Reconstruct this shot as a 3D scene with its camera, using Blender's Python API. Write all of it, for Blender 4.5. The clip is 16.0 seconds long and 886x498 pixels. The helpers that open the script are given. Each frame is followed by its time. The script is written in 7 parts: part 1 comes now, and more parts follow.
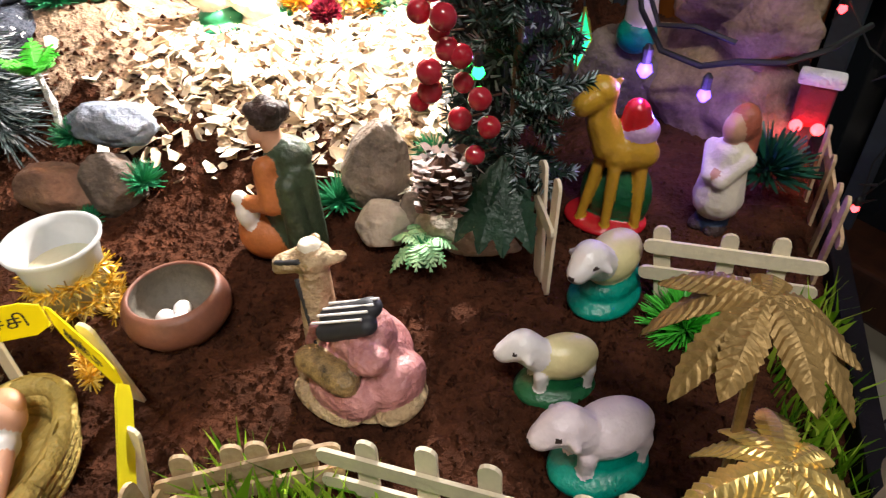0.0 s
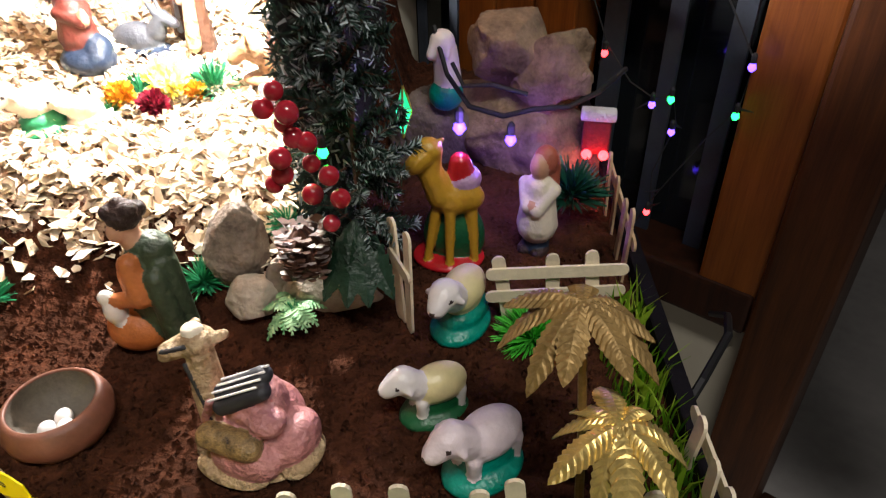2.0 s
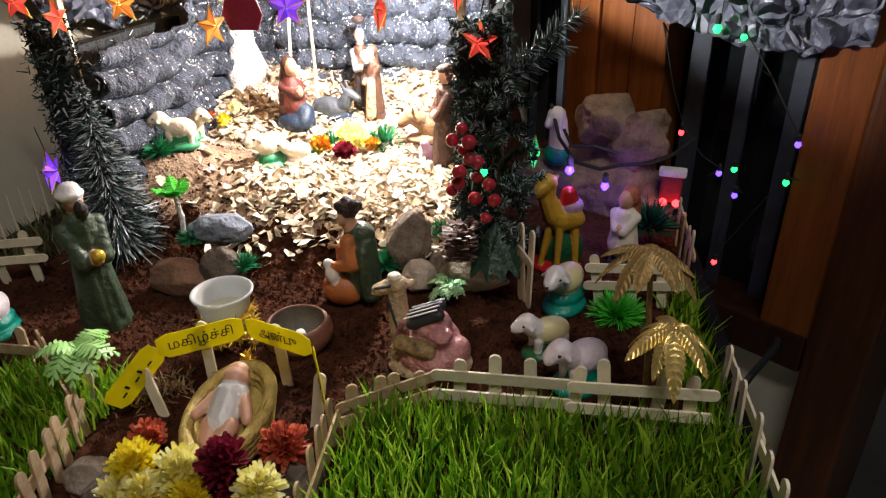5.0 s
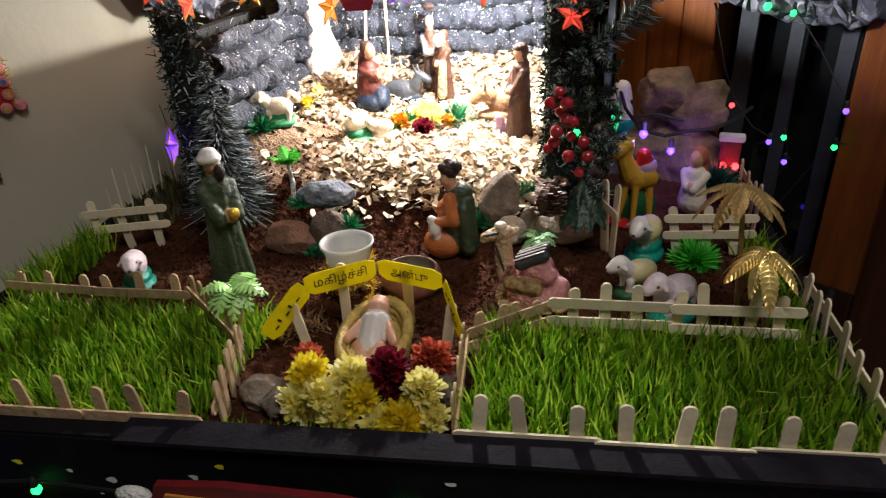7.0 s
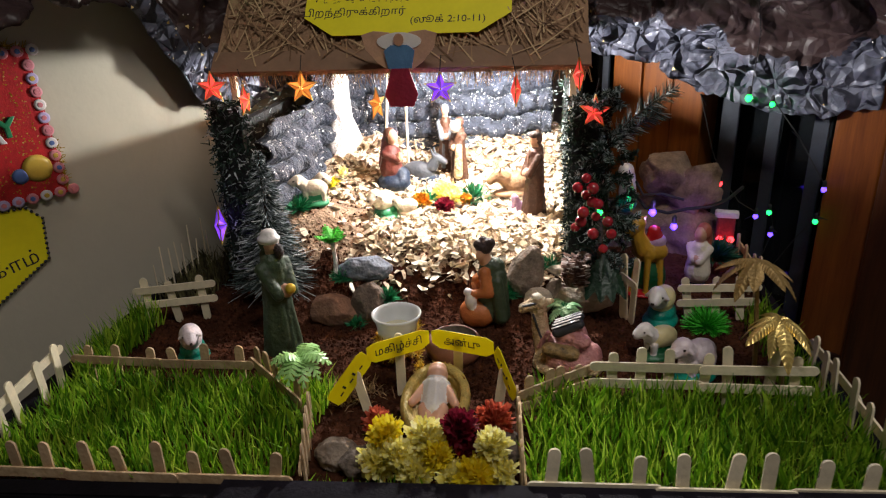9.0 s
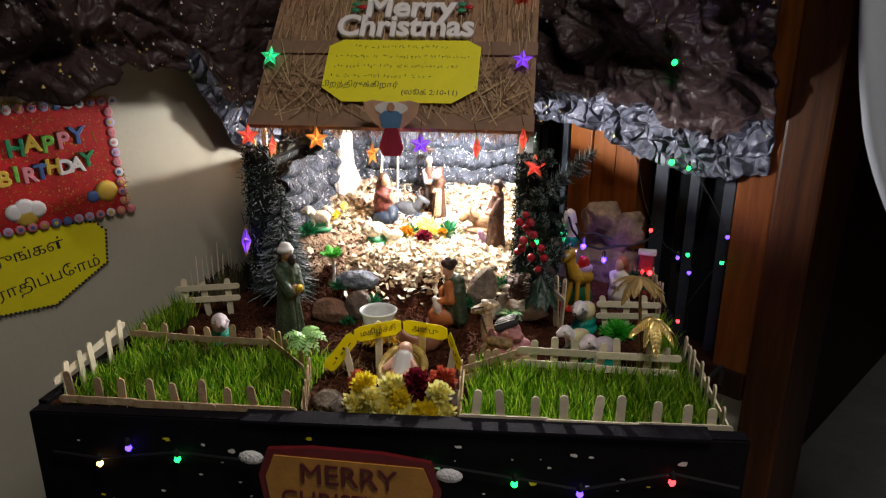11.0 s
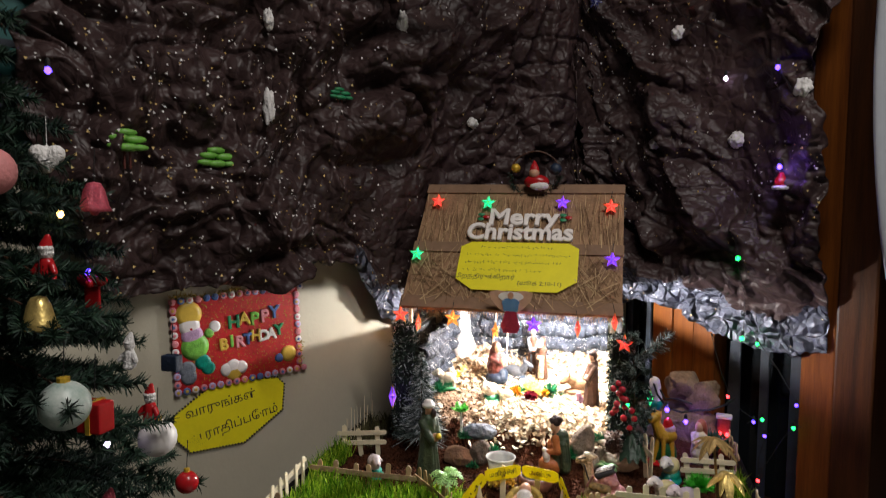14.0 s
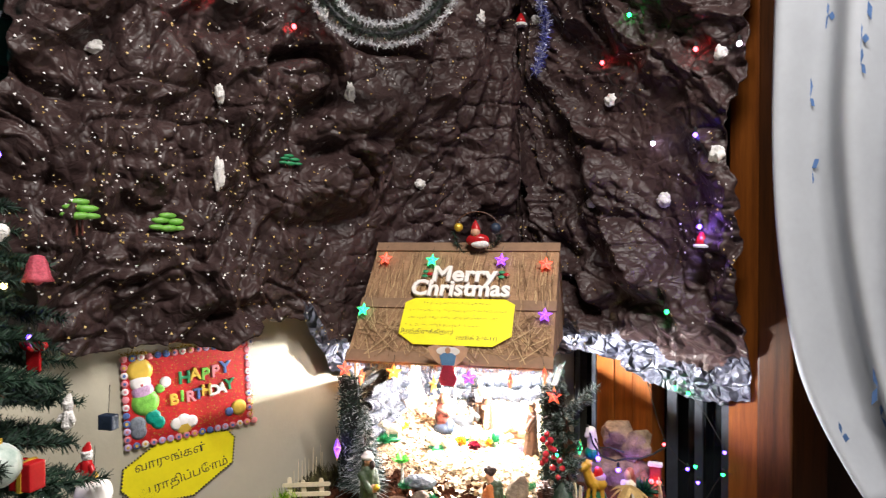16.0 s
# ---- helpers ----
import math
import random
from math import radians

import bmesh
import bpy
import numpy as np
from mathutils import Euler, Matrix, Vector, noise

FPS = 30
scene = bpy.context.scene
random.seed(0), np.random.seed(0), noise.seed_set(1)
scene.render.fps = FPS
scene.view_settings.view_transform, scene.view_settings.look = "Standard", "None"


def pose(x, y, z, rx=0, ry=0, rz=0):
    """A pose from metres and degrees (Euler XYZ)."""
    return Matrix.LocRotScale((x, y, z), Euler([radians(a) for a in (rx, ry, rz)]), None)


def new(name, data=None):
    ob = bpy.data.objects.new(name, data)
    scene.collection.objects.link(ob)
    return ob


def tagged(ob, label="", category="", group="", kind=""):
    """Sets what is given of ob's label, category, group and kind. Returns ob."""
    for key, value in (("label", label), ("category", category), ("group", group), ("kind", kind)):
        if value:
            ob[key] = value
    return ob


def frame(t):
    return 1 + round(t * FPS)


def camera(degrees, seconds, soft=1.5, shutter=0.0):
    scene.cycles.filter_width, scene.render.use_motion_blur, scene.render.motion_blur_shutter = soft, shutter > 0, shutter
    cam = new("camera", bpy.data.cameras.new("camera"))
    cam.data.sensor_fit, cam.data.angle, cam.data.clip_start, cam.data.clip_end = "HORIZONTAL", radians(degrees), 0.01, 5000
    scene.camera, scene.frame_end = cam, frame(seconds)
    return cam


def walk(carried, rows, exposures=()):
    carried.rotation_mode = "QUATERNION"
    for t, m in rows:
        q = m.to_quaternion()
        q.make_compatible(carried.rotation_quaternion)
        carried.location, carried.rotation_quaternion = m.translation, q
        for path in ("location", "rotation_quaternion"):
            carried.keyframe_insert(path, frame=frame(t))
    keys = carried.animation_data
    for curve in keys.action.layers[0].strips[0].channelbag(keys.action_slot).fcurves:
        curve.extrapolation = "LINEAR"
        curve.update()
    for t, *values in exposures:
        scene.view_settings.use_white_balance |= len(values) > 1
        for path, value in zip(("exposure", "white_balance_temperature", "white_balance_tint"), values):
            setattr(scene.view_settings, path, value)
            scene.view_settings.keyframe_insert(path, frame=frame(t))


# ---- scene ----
cam = camera(67.3, 16.0, soft=1.15, shutter=0.3)
# seconds, eye x y z, yaw, pitch, roll
PATH = [
    (0.0, 0.1536, 0.0264, 1.0297, 19.78, -39.21, -1.75),
    (0.5, 0.1507, 0.0330, 1.0250, 14.12, -39.77, -2.53),
    (1.0, 0.1517, 0.0332, 1.0270, 7.45, -40.43, -3.69),
    (1.5, 0.1593, 0.0222, 1.0392, 2.64, -39.38, -2.49),
    (2.0, 0.1517, -0.0127, 1.0652, 2.92, -35.73, -1.48),
    (2.5, 0.1484, -0.0378, 1.0763, 3.48, -33.13, -0.57),
    (3.0, 0.1470, -0.0607, 1.0903, 3.19, -31.35, -0.06),
    (3.5, 0.1348, -0.0902, 1.0966, 6.13, -30.67, -1.96),
    (4.0, 0.1266, -0.1295, 1.1068, 8.62, -28.59, -1.42),
    (4.2, 0.1315, -0.1543, 1.1101, 10.62, -27.40, -1.52),
    (6.3, 0.1220, -0.3086, 1.0902, 10.51, -28.09, -1.71),
    (6.5, 0.1040, -0.3174, 1.0915, 10.47, -28.12, -2.30),
    (7.0, 0.0538, -0.3380, 1.0960, 11.37, -27.29, -2.89),
    (7.5, 0.0178, -0.3491, 1.0950, 11.28, -27.06, -2.38),
    (8.0, -0.0052, -0.3588, 1.0983, 11.14, -26.28, -2.87),
    (8.5, -0.0117, -0.3702, 1.1162, 10.35, -22.89, -2.81),
    (9.0, -0.0142, -0.4089, 1.1335, 8.10, -21.63, -2.20),
    (9.2, -0.0142, -0.4258, 1.1350, 7.63, -22.56, -1.46),
    (11.3, 0.0584, -0.6811, 1.1912, 7.76, -15.41, 0.61),
    (11.5, 0.0540, -0.7038, 1.2061, 8.08, -14.02, -0.72),
    (12.0, 0.0402, -0.7917, 1.2345, 9.45, -10.95, -2.15),
    (12.5, 0.0288, -0.8604, 1.2522, 10.92, -9.09, -1.79),
    (13.0, 0.0369, -0.9121, 1.2469, 10.95, -9.44, -0.59),
    (13.5, 0.0257, -0.9363, 1.2568, 12.27, -8.13, 0.09),
    (14.0, 0.0382, -0.9468, 1.2741, 14.74, -4.44, 0.27),
    (14.5, 0.0826, -0.9689, 1.2982, 16.45, -1.20, 0.31),
    (15.0, 0.1272, -0.9938, 1.3136, 17.89, 0.46, -0.32),
    (15.5, 0.1442, -1.0018, 1.3147, 17.01, 0.06, -0.34),
    (16.0, 0.1573, -0.9999, 1.3129, 13.72, -0.82, -0.04),
]
EXPOSURES = [(0.0, 1.0), (1.5, 1.0), (2.5, 0.55), (3.0, 0.6), (3.5, 0.08), (4.0, 0.0), (6.5, 0.05), (7.0, 0.05), (7.5, 0.15), (8.3, 0.05), (9.0, -0.1), (11.5, 0.0), (12.5, 0.3), (13.0, 0.65), (13.5, 0.55), (14.0, 0.45), (14.5, 1.15), (15.0, 1.95), (15.5, 2.1), (16.0, 1.9)]
walk(cam, [(t, pose(x, y, z, 90 + p, 0, yaw) @ pose(0, 0, 0, 0, 0, r)) for t, x, y, z, yaw, p, r in PATH], EXPOSURES)

# ---- light ----
world = bpy.data.worlds.new("night")
scene.world = world
world.use_nodes = True
world.node_tree.nodes["Background"].inputs[0].default_value = (0.02, 0.025, 0.04, 1)
world.node_tree.nodes["Background"].inputs[1].default_value = 0.3


def lamp(name, kind, power, colour, m, size=0.1, size_y=None):
    d = bpy.data.lights.new(name, kind)
    d.energy, d.color = power, colour
    if kind == "AREA":
        d.size = size
        if size_y:
            d.shape, d.size_y = "RECTANGLE", size_y
    else:
        d.shadow_soft_size = size
    ob = new(name, d)
    ob.matrix_world = m
    return ob


ROOM = pose(-0.105, 1.098, 0, 0, 0, -38)      # origin in the corner; x along the window wall, -y along the poster wall
lamp("crib_bulb", "POINT", 14.5, (1.0, 0.975, 0.945), pose(-0.085, 0.600, 1.028), 0.018)
lamp("ceiling_tube", "AREA", 21, (1.0, 0.94, 0.89), ROOM @ pose(1.6, -0.95, 2.72, 0, 0, 20), 1.2, 0.06)

# ---- materials ----
def mat(name, colour, rough=0.6, metal=0.0, vary=0.25, scale=30.0, bump=0.2, bscale=None, colour2=None, spec=0.5, coat=0.0, detail=6.0, random_tint=0.0):
    """Principled surface with colour variation at two scales and fine relief."""
    m = bpy.data.materials.new(name)
    m.use_nodes = True
    nt = m.node_tree
    b = nt.nodes["Principled BSDF"]
    b.inputs["Roughness"].default_value, b.inputs["Metallic"].default_value = rough, metal
    b.inputs["Specular IOR Level"].default_value, b.inputs["Coat Weight"].default_value = spec, coat
    tc = nt.nodes.new("ShaderNodeTexCoord")
    n1, n2 = nt.nodes.new("ShaderNodeTexNoise"), nt.nodes.new("ShaderNodeTexNoise")
    for n, s in ((n1, scale), (n2, scale * 7)):
        n.inputs["Scale"].default_value, n.inputs["Detail"].default_value = s, detail
        nt.links.new(tc.outputs["Object"], n.inputs["Vector"])
    add = nt.nodes.new("ShaderNodeMath")
    add.operation = "MULTIPLY_ADD"
    add.inputs[1].default_value = 0.4
    nt.links.new(n2.outputs["Fac"], add.inputs[0])
    nt.links.new(n1.outputs["Fac"], add.inputs[2])
    ramp = nt.nodes.new("ShaderNodeMapRange")
    ramp.inputs["From Min"].default_value, ramp.inputs["From Max"].default_value = 0.45, 0.95
    nt.links.new(add.outputs[0], ramp.inputs["Value"])
    mix = nt.nodes.new("ShaderNodeMix")
    mix.data_type = "RGBA"
    c2 = colour2 or [min(1, c * (1 + vary)) for c in colour]
    c1 = colour if colour2 else [c * (1 - vary) for c in colour]
    mix.inputs["A"].default_value, mix.inputs["B"].default_value = (*c1, 1), (*c2, 1)
    nt.links.new(ramp.outputs[0], mix.inputs["Factor"])
    out = mix.outputs["Result"]
    if random_tint:
        oi, hsv = nt.nodes.new("ShaderNodeObjectInfo"), nt.nodes.new("ShaderNodeHueSaturation")
        mr = nt.nodes.new("ShaderNodeMapRange")
        mr.inputs["To Min"].default_value, mr.inputs["To Max"].default_value = 1 - random_tint, 1 + random_tint
        nt.links.new(oi.outputs["Random"], mr.inputs["Value"])
        nt.links.new(mr.outputs[0], hsv.inputs["Value"])
        nt.links.new(out, hsv.inputs["Color"])
        out = hsv.outputs["Color"]
    nt.links.new(out, b.inputs["Base Color"])
    if bump:
        n3, bp = nt.nodes.new("ShaderNodeTexNoise"), nt.nodes.new("ShaderNodeBump")
        n3.inputs["Scale"].default_value, n3.inputs["Detail"].default_value = bscale or scale * 4, detail
        nt.links.new(tc.outputs["Object"], n3.inputs["Vector"])
        bp.inputs["Strength"].default_value, bp.inputs["Distance"].default_value = bump, 0.01
        nt.links.new(n3.outputs["Fac"], bp.inputs["Height"])
        nt.links.new(bp.outputs[0], b.inputs["Normal"])
    return m


def glow(name, colour, strength):
    m = bpy.data.materials.new(name)
    m.use_nodes = True
    b = m.node_tree.nodes["Principled BSDF"]
    b.inputs["Base Color"].default_value = (*colour, 1)
    b.inputs["Emission Color"].default_value = (*colour, 1)
    b.inputs["Emission Strength"].default_value = strength
    return m


# for surfaces out of view, dark so that they bounce little light
M_FARWALL = mat("unseen_wall_dark", (0.13, 0.115, 0.09), 0.8, vary=0.1, scale=5, bump=0.05, bscale=120)
M_WALL = mat("cream_wall_paint", (0.48, 0.445, 0.35), 0.7, vary=0.06, scale=6, bump=0.05, bscale=120)
M_PAPER = mat("black_crumpled_paper", (0.025, 0.0145, 0.0145), 0.45, colour2=(0.060, 0.0355, 0.0345), scale=10, bump=0.10, bscale=90, spec=0.32)
M_FOIL = mat("silver_foil", (0.018, 0.020, 0.034), 0.40, metal=0.15, colour2=(0.20, 0.21, 0.28), scale=16, bump=0.2, bscale=90)

def crumple(m, scales, strength, distance):
    """Adds sharp creases, as in crushed paper, to a material's relief."""
    nt = m.node_tree
    b = nt.nodes["Principled BSDF"]
    last = b.inputs["Normal"].links[0].from_socket
    tc, warp, mixv = nt.nodes.new("ShaderNodeTexCoord"), nt.nodes.new("ShaderNodeTexNoise"), nt.nodes.new("ShaderNodeVectorMath")
    warp.inputs["Scale"].default_value = 14
    mixv.operation = "MULTIPLY_ADD"
    mixv.inputs[1].default_value = (0.05, 0.05, 0.05)
    nt.links.new(tc.outputs["Object"], warp.inputs["Vector"])
    nt.links.new(warp.outputs["Color"], mixv.inputs[0])
    nt.links.new(tc.outputs["Object"], mixv.inputs[2])
    for s in scales:
        vo, bp = nt.nodes.new("ShaderNodeTexVoronoi"), nt.nodes.new("ShaderNodeBump")
        vo.feature = "DISTANCE_TO_EDGE"
        vo.inputs["Scale"].default_value = s
        bp.inputs["Strength"].default_value, bp.inputs["Distance"].default_value = strength, distance * scales[0] / s
        nt.links.new(mixv.outputs[0], vo.inputs["Vector"])
        nt.links.new(vo.outputs["Distance"], bp.inputs["Height"])
        nt.links.new(last, bp.inputs["Normal"])
        last = bp.outputs[0]
    nt.links.new(last, b.inputs["Normal"])


crumple(M_PAPER, (17, 41), 0.30, 0.05)
crumple(M_FOIL, (14, 31), 0.75, 0.10)
M_SOIL = mat("brown_soil", (0.022, 0.0082, 0.0042), 1.0, colour2=(0.085, 0.030, 0.015), scale=32, bump=1.0, bscale=130, spec=0.08)
M_STICK = mat("pale_stick_wood", (0.78, 0.68, 0.49), 0.65, vary=0.12, scale=60, bump=0.1, random_tint=0.2)
M_BLACK = mat("black_paint", (0.005, 0.004, 0.006), 0.75, vary=0.4, scale=20, bump=0.2, spec=0.12)
M_ROOF = mat("brown_thatch_paper", (0.30, 0.175, 0.095), 0.85, vary=0.35, scale=30, bump=0.4)
M_YELLOW = mat("yellow_card", (0.86, 0.76, 0.008), 0.6, vary=0.06, scale=20, bump=0.05)


# ---- mesh helpers ----
def part(name, bm, material, parent=None, label="", smooth=False, m=None):
    me = bpy.data.meshes.new(name)
    bmesh.ops.recalc_face_normals(bm, faces=bm.faces)
    bm.to_mesh(me)
    bm.free()
    if smooth:
        me.polygons.foreach_set("use_smooth", [True] * len(me.polygons))
    for x in (material if isinstance(material, (list, tuple)) else [material]):
        me.materials.append(x)
    ob = new(name, me)
    if parent:
        ob.parent = parent
    if m is not None:
        ob.matrix_basis = m
    if label:
        ob["label"] = label
    return ob


def empty(name, m, label="", category="", group="", kind=""):
    ob = new(name)
    ob.empty_display_size = 0.02
    ob.matrix_basis = m
    return tagged(ob, label, category, group, kind)


def box(x0, y0, z0, x1, y1, z1, bevel=0.0):
    bm = bmesh.new()
    bmesh.ops.create_cube(bm, size=1, matrix=Matrix.Translation(((x0 + x1) / 2, (y0 + y1) / 2, (z0 + z1) / 2)) @ Matrix.Diagonal((x1 - x0, y1 - y0, z1 - z0, 1)))
    if bevel:
        bmesh.ops.bevel(bm, geom=bm.edges[:], offset=bevel, segments=2, affect="EDGES", profile=0.6)
    return bm


def prism(points, z0, z1):
    """A flat polygon in x, y raised from z0 to z1."""
    bm = bmesh.new()
    lo, hi = [bm.verts.new((x, y, z0)) for x, y in points], [bm.verts.new((x, y, z1)) for x, y in points]
    bm.faces.new(lo[::-1]), bm.faces.new(hi)
    for i in range(len(points)):
        j = (i + 1) % len(points)
        bm.faces.new((lo[i], lo[j], hi[j], hi[i]))
    return bm


def lathe(profile, seg=28, wobble=0.0, open_top=False):
    """A turned form from (radius, height) pairs."""
    bm = bmesh.new()
    rings = []
    for r, z in profile:
        rings.append([bm.verts.new((r * math.cos(a) * (1 + wobble * noise.noise((math.cos(a) * 2, math.sin(a) * 2, z * 30))), r * math.sin(a) * (1 + wobble * noise.noise((math.cos(a) * 2, math.sin(a) * 2, z * 30 + 9))), z)) for a in (2 * math.pi * i / seg for i in range(seg))])
    for a, b in zip(rings, rings[1:]):
        for i in range(seg):
            bm.faces.new((a[i], a[(i + 1) % seg], b[(i + 1) % seg], b[i]))
    if not open_top:
        bm.faces.new(rings[0][::-1])
    bm.faces.new(rings[-1])
    return bm


def ball(p, r, sub=2, scale=(1, 1, 1), bm=None):
    bm = bm or bmesh.new()
    bmesh.ops.create_icosphere(bm, subdivisions=sub, radius=r, matrix=Matrix.Translation(p) @ Matrix.Diagonal((*scale, 1)))
    return bm


def tube(points, r, seg=6, bm=None, r_end=None):
    """A round rod along points, tapering to r_end."""
    bm = bm or bmesh.new()
    pts = [Vector(p) for p in points]
    rings, n = [], len(pts)
    for i, p in enumerate(pts):
        d = (pts[min(i + 1, n - 1)] - pts[max(i - 1, 0)]).normalized()
        q = d.to_track_quat("Z", "Y")
        rr = r + ((r_end if r_end is not None else r) - r) * i / max(1, n - 1)
        rings.append([bm.verts.new(p + q @ Vector((rr * math.cos(2 * math.pi * k / seg), rr * math.sin(2 * math.pi * k / seg), 0))) for k in range(seg)])
    for a, b in zip(rings, rings[1:]):
        for k in range(seg):
            bm.faces.new((a[k], a[(k + 1) % seg], b[(k + 1) % seg], b[k]))
    bm.faces.new(rings[0][::-1]), bm.faces.new(rings[-1])
    return bm


def quads_mesh(name, quads, material, parent=None, label="", m=None, smooth=False):
    """Many loose faces, given as tuples of points, in one mesh."""
    verts, faces = [], []
    for q in quads:
        faces.append(tuple(range(len(verts), len(verts) + len(q))))
        verts += [tuple(p) for p in q]
    me = bpy.data.meshes.new(name)
    me.from_pydata(verts, [], faces)
    me.materials.append(material)
    ob = new(name, me)
    if parent:
        ob.parent = parent
    if m is not None:
        ob.matrix_basis = m
    if label:
        ob["label"] = label
    return ob


def sculpt(name, pieces, materials, m, label, category, voxel=0.0016, smooth=4, group=""):
    """A cast figure in one mesh. pieces: (p, r, q, s, colour) rounded cones from p to q, or (p, (rx, ry, rz), colour) ellipsoids."""
    bm = bmesh.new()
    for c in pieces:
        if len(c) == 3:
            bmesh.ops.create_icosphere(bm, subdivisions=3, radius=1, matrix=Matrix.Translation(c[0]) @ Matrix.Diagonal((*c[1], 1)))
        else:
            part_bm = bmesh.new()
            for p, r in ((c[0], c[1]), (c[2], c[3])):
                bmesh.ops.create_icosphere(part_bm, subdivisions=2, radius=r, matrix=Matrix.Translation(p))
            res = bmesh.ops.convex_hull(part_bm, input=part_bm.verts[:])
            bmesh.ops.delete(part_bm, geom=list({g for g in res["geom_interior"] + res["geom_unused"] if isinstance(g, bmesh.types.BMVert)}), context="VERTS")
            tmp = bpy.data.meshes.new("tmp")
            part_bm.to_mesh(tmp)
            part_bm.free()
            bm.from_mesh(tmp)
            bpy.data.meshes.remove(tmp)
    me = bpy.data.meshes.new(name)
    bm.to_mesh(me)
    bm.free()
    ob = new(name, me)
    rm = ob.modifiers.new("cast", "REMESH")
    rm.mode, rm.voxel_size = "VOXEL", voxel
    sm = ob.modifiers.new("soften", "SMOOTH")
    sm.factor, sm.iterations = 0.5, smooth
    made = bpy.data.meshes.new_from_object(ob.evaluated_get(bpy.context.evaluated_depsgraph_get()))
    ob.modifiers.clear()
    ob.data = made
    made.name = name
    bpy.data.meshes.remove(me)
    made.materials.clear()
    for x in materials:
        made.materials.append(x)
    n = len(made.polygons)
    cen = np.empty(n * 3)
    made.polygons.foreach_get("center", cen)
    cen = cen.reshape(n, 3)
    dist = []
    for c in pieces:
        if len(c) == 3:
            k = np.linalg.norm((cen - np.array(c[0])) / np.array(c[1]), axis=1)
            dist.append((k - 1) * min(c[1]))
        else:
            a, b = np.array(c[0], float), np.array(c[2], float)
            ab = b - a
            h = np.clip((cen - a) @ ab / max(1e-9, ab @ ab), 0, 1)
            dist.append(np.linalg.norm(cen - a - h[:, None] * ab, axis=1) - (c[1] + (c[3] - c[1]) * h))
    ids = np.array([c[-1] for c in pieces])[np.argmin(np.array(dist), axis=0)]
    made.polygons.foreach_set("material_index", ids.astype(np.int32))
    made.polygons.foreach_set("use_smooth", [True] * n)
    ob.matrix_basis = m
    return tagged(ob, label, category, group)


def text_mesh(name, body, size, material, m, parent=None, extrude=0.0003, label="", align="CENTER", spacing=1.0, bevel=0.0):
    cu = bpy.data.curves.new(name, "FONT")
    cu.body, cu.size, cu.extrude, cu.align_x, cu.align_y, cu.space_line = body, size, extrude, align, "CENTER", spacing
    cu.bevel_depth, cu.resolution_u = bevel, 3
    ob = new(name, cu)
    me = bpy.data.meshes.new_from_object(ob.evaluated_get(bpy.context.evaluated_depsgraph_get()))
    bpy.data.objects.remove(ob)
    me.materials.clear()
    me.materials.append(material)
    ob = new(name, me)
    ob.matrix_basis = m
    if parent:
        ob.parent = parent
    if label:
        ob["label"] = label
    return ob


def smooth01(a, b, x):
    k = min(1, max(0, (x - a) / (b - a)))
    return k * k * (3 - 2 * k)


def soil_z(x, y):
    """Height of the soil: flat in front, rising into the crib, with a mound on its left."""
    inside = smooth01(-0.44, -0.36, x) * (1 - smooth01(0.03, 0.08, x))
    z = 0.737 + inside * (0.064 * smooth01(0.31, 0.46, y) + 0.022 * smooth01(0.56, 0.70, y) + 0.055 * smooth01(0.70, 0.80, y))
    z += inside * 0.035 * smooth01(-0.20, -0.32, x) * smooth01(0.58, 0.70, y)
    z += 0.045 * math.exp(-((x + 0.350) ** 2 + (y - 0.485) ** 2) / 0.008)
    z += 0.010 * smooth01(0.06, 0.12, x) * smooth01(0.3, 0.5, y)
    return z + 0.003 * noise.noise((x * 30, y * 30, 0)) + 0.0028 * noise.noise((x * 90, y * 90, 3)) + 0.0024 * noise.noise((x * 200, y * 200, 5))

# ---- more materials ----
def wood(name, c1, c2, rough=0.35, scale=6.0, axis="Z"):
    """Varnished wood with grain along one axis."""
    m = mat(name, c1, rough, colour2=c2, scale=12, bump=0.08, bscale=90, spec=0.2)
    nt = m.node_tree
    tc = next(n for n in nt.nodes if n.type == "TEX_COORD")
    mp = nt.nodes.new("ShaderNodeMapping")
    mp.inputs["Scale"].default_value = [scale * (0.06 if a == axis else 1.0) for a in "XYZ"]
    nt.links.new(tc.outputs["Object"], mp.inputs["Vector"])
    for n in nt.nodes:
        if n.type == "TEX_NOISE":
            nt.links.new(mp.outputs[0], n.inputs["Vector"])
    return m


def island_mix(name, c1, c2, c3, rough=0.6, metal=0.0, bump=0.0):
    """Loose pieces, each with its own tint between three colours."""
    m = bpy.data.materials.new(name)
    m.use_nodes = True
    nt = m.node_tree
    b = nt.nodes["Principled BSDF"]
    b.inputs["Roughness"].default_value, b.inputs["Metallic"].default_value = rough, metal
    g, r = nt.nodes.new("ShaderNodeNewGeometry"), nt.nodes.new("ShaderNodeValToRGB")
    r.color_ramp.elements[0].color, r.color_ramp.elements[1].color = (*c1, 1), (*c3, 1)
    r.color_ramp.elements.new(0.5).color = (*c2, 1)
    nt.links.new(g.outputs["Random Per Island"], r.inputs["Fac"])
    nt.links.new(r.outputs["Color"], b.inputs["Base Color"])
    return m


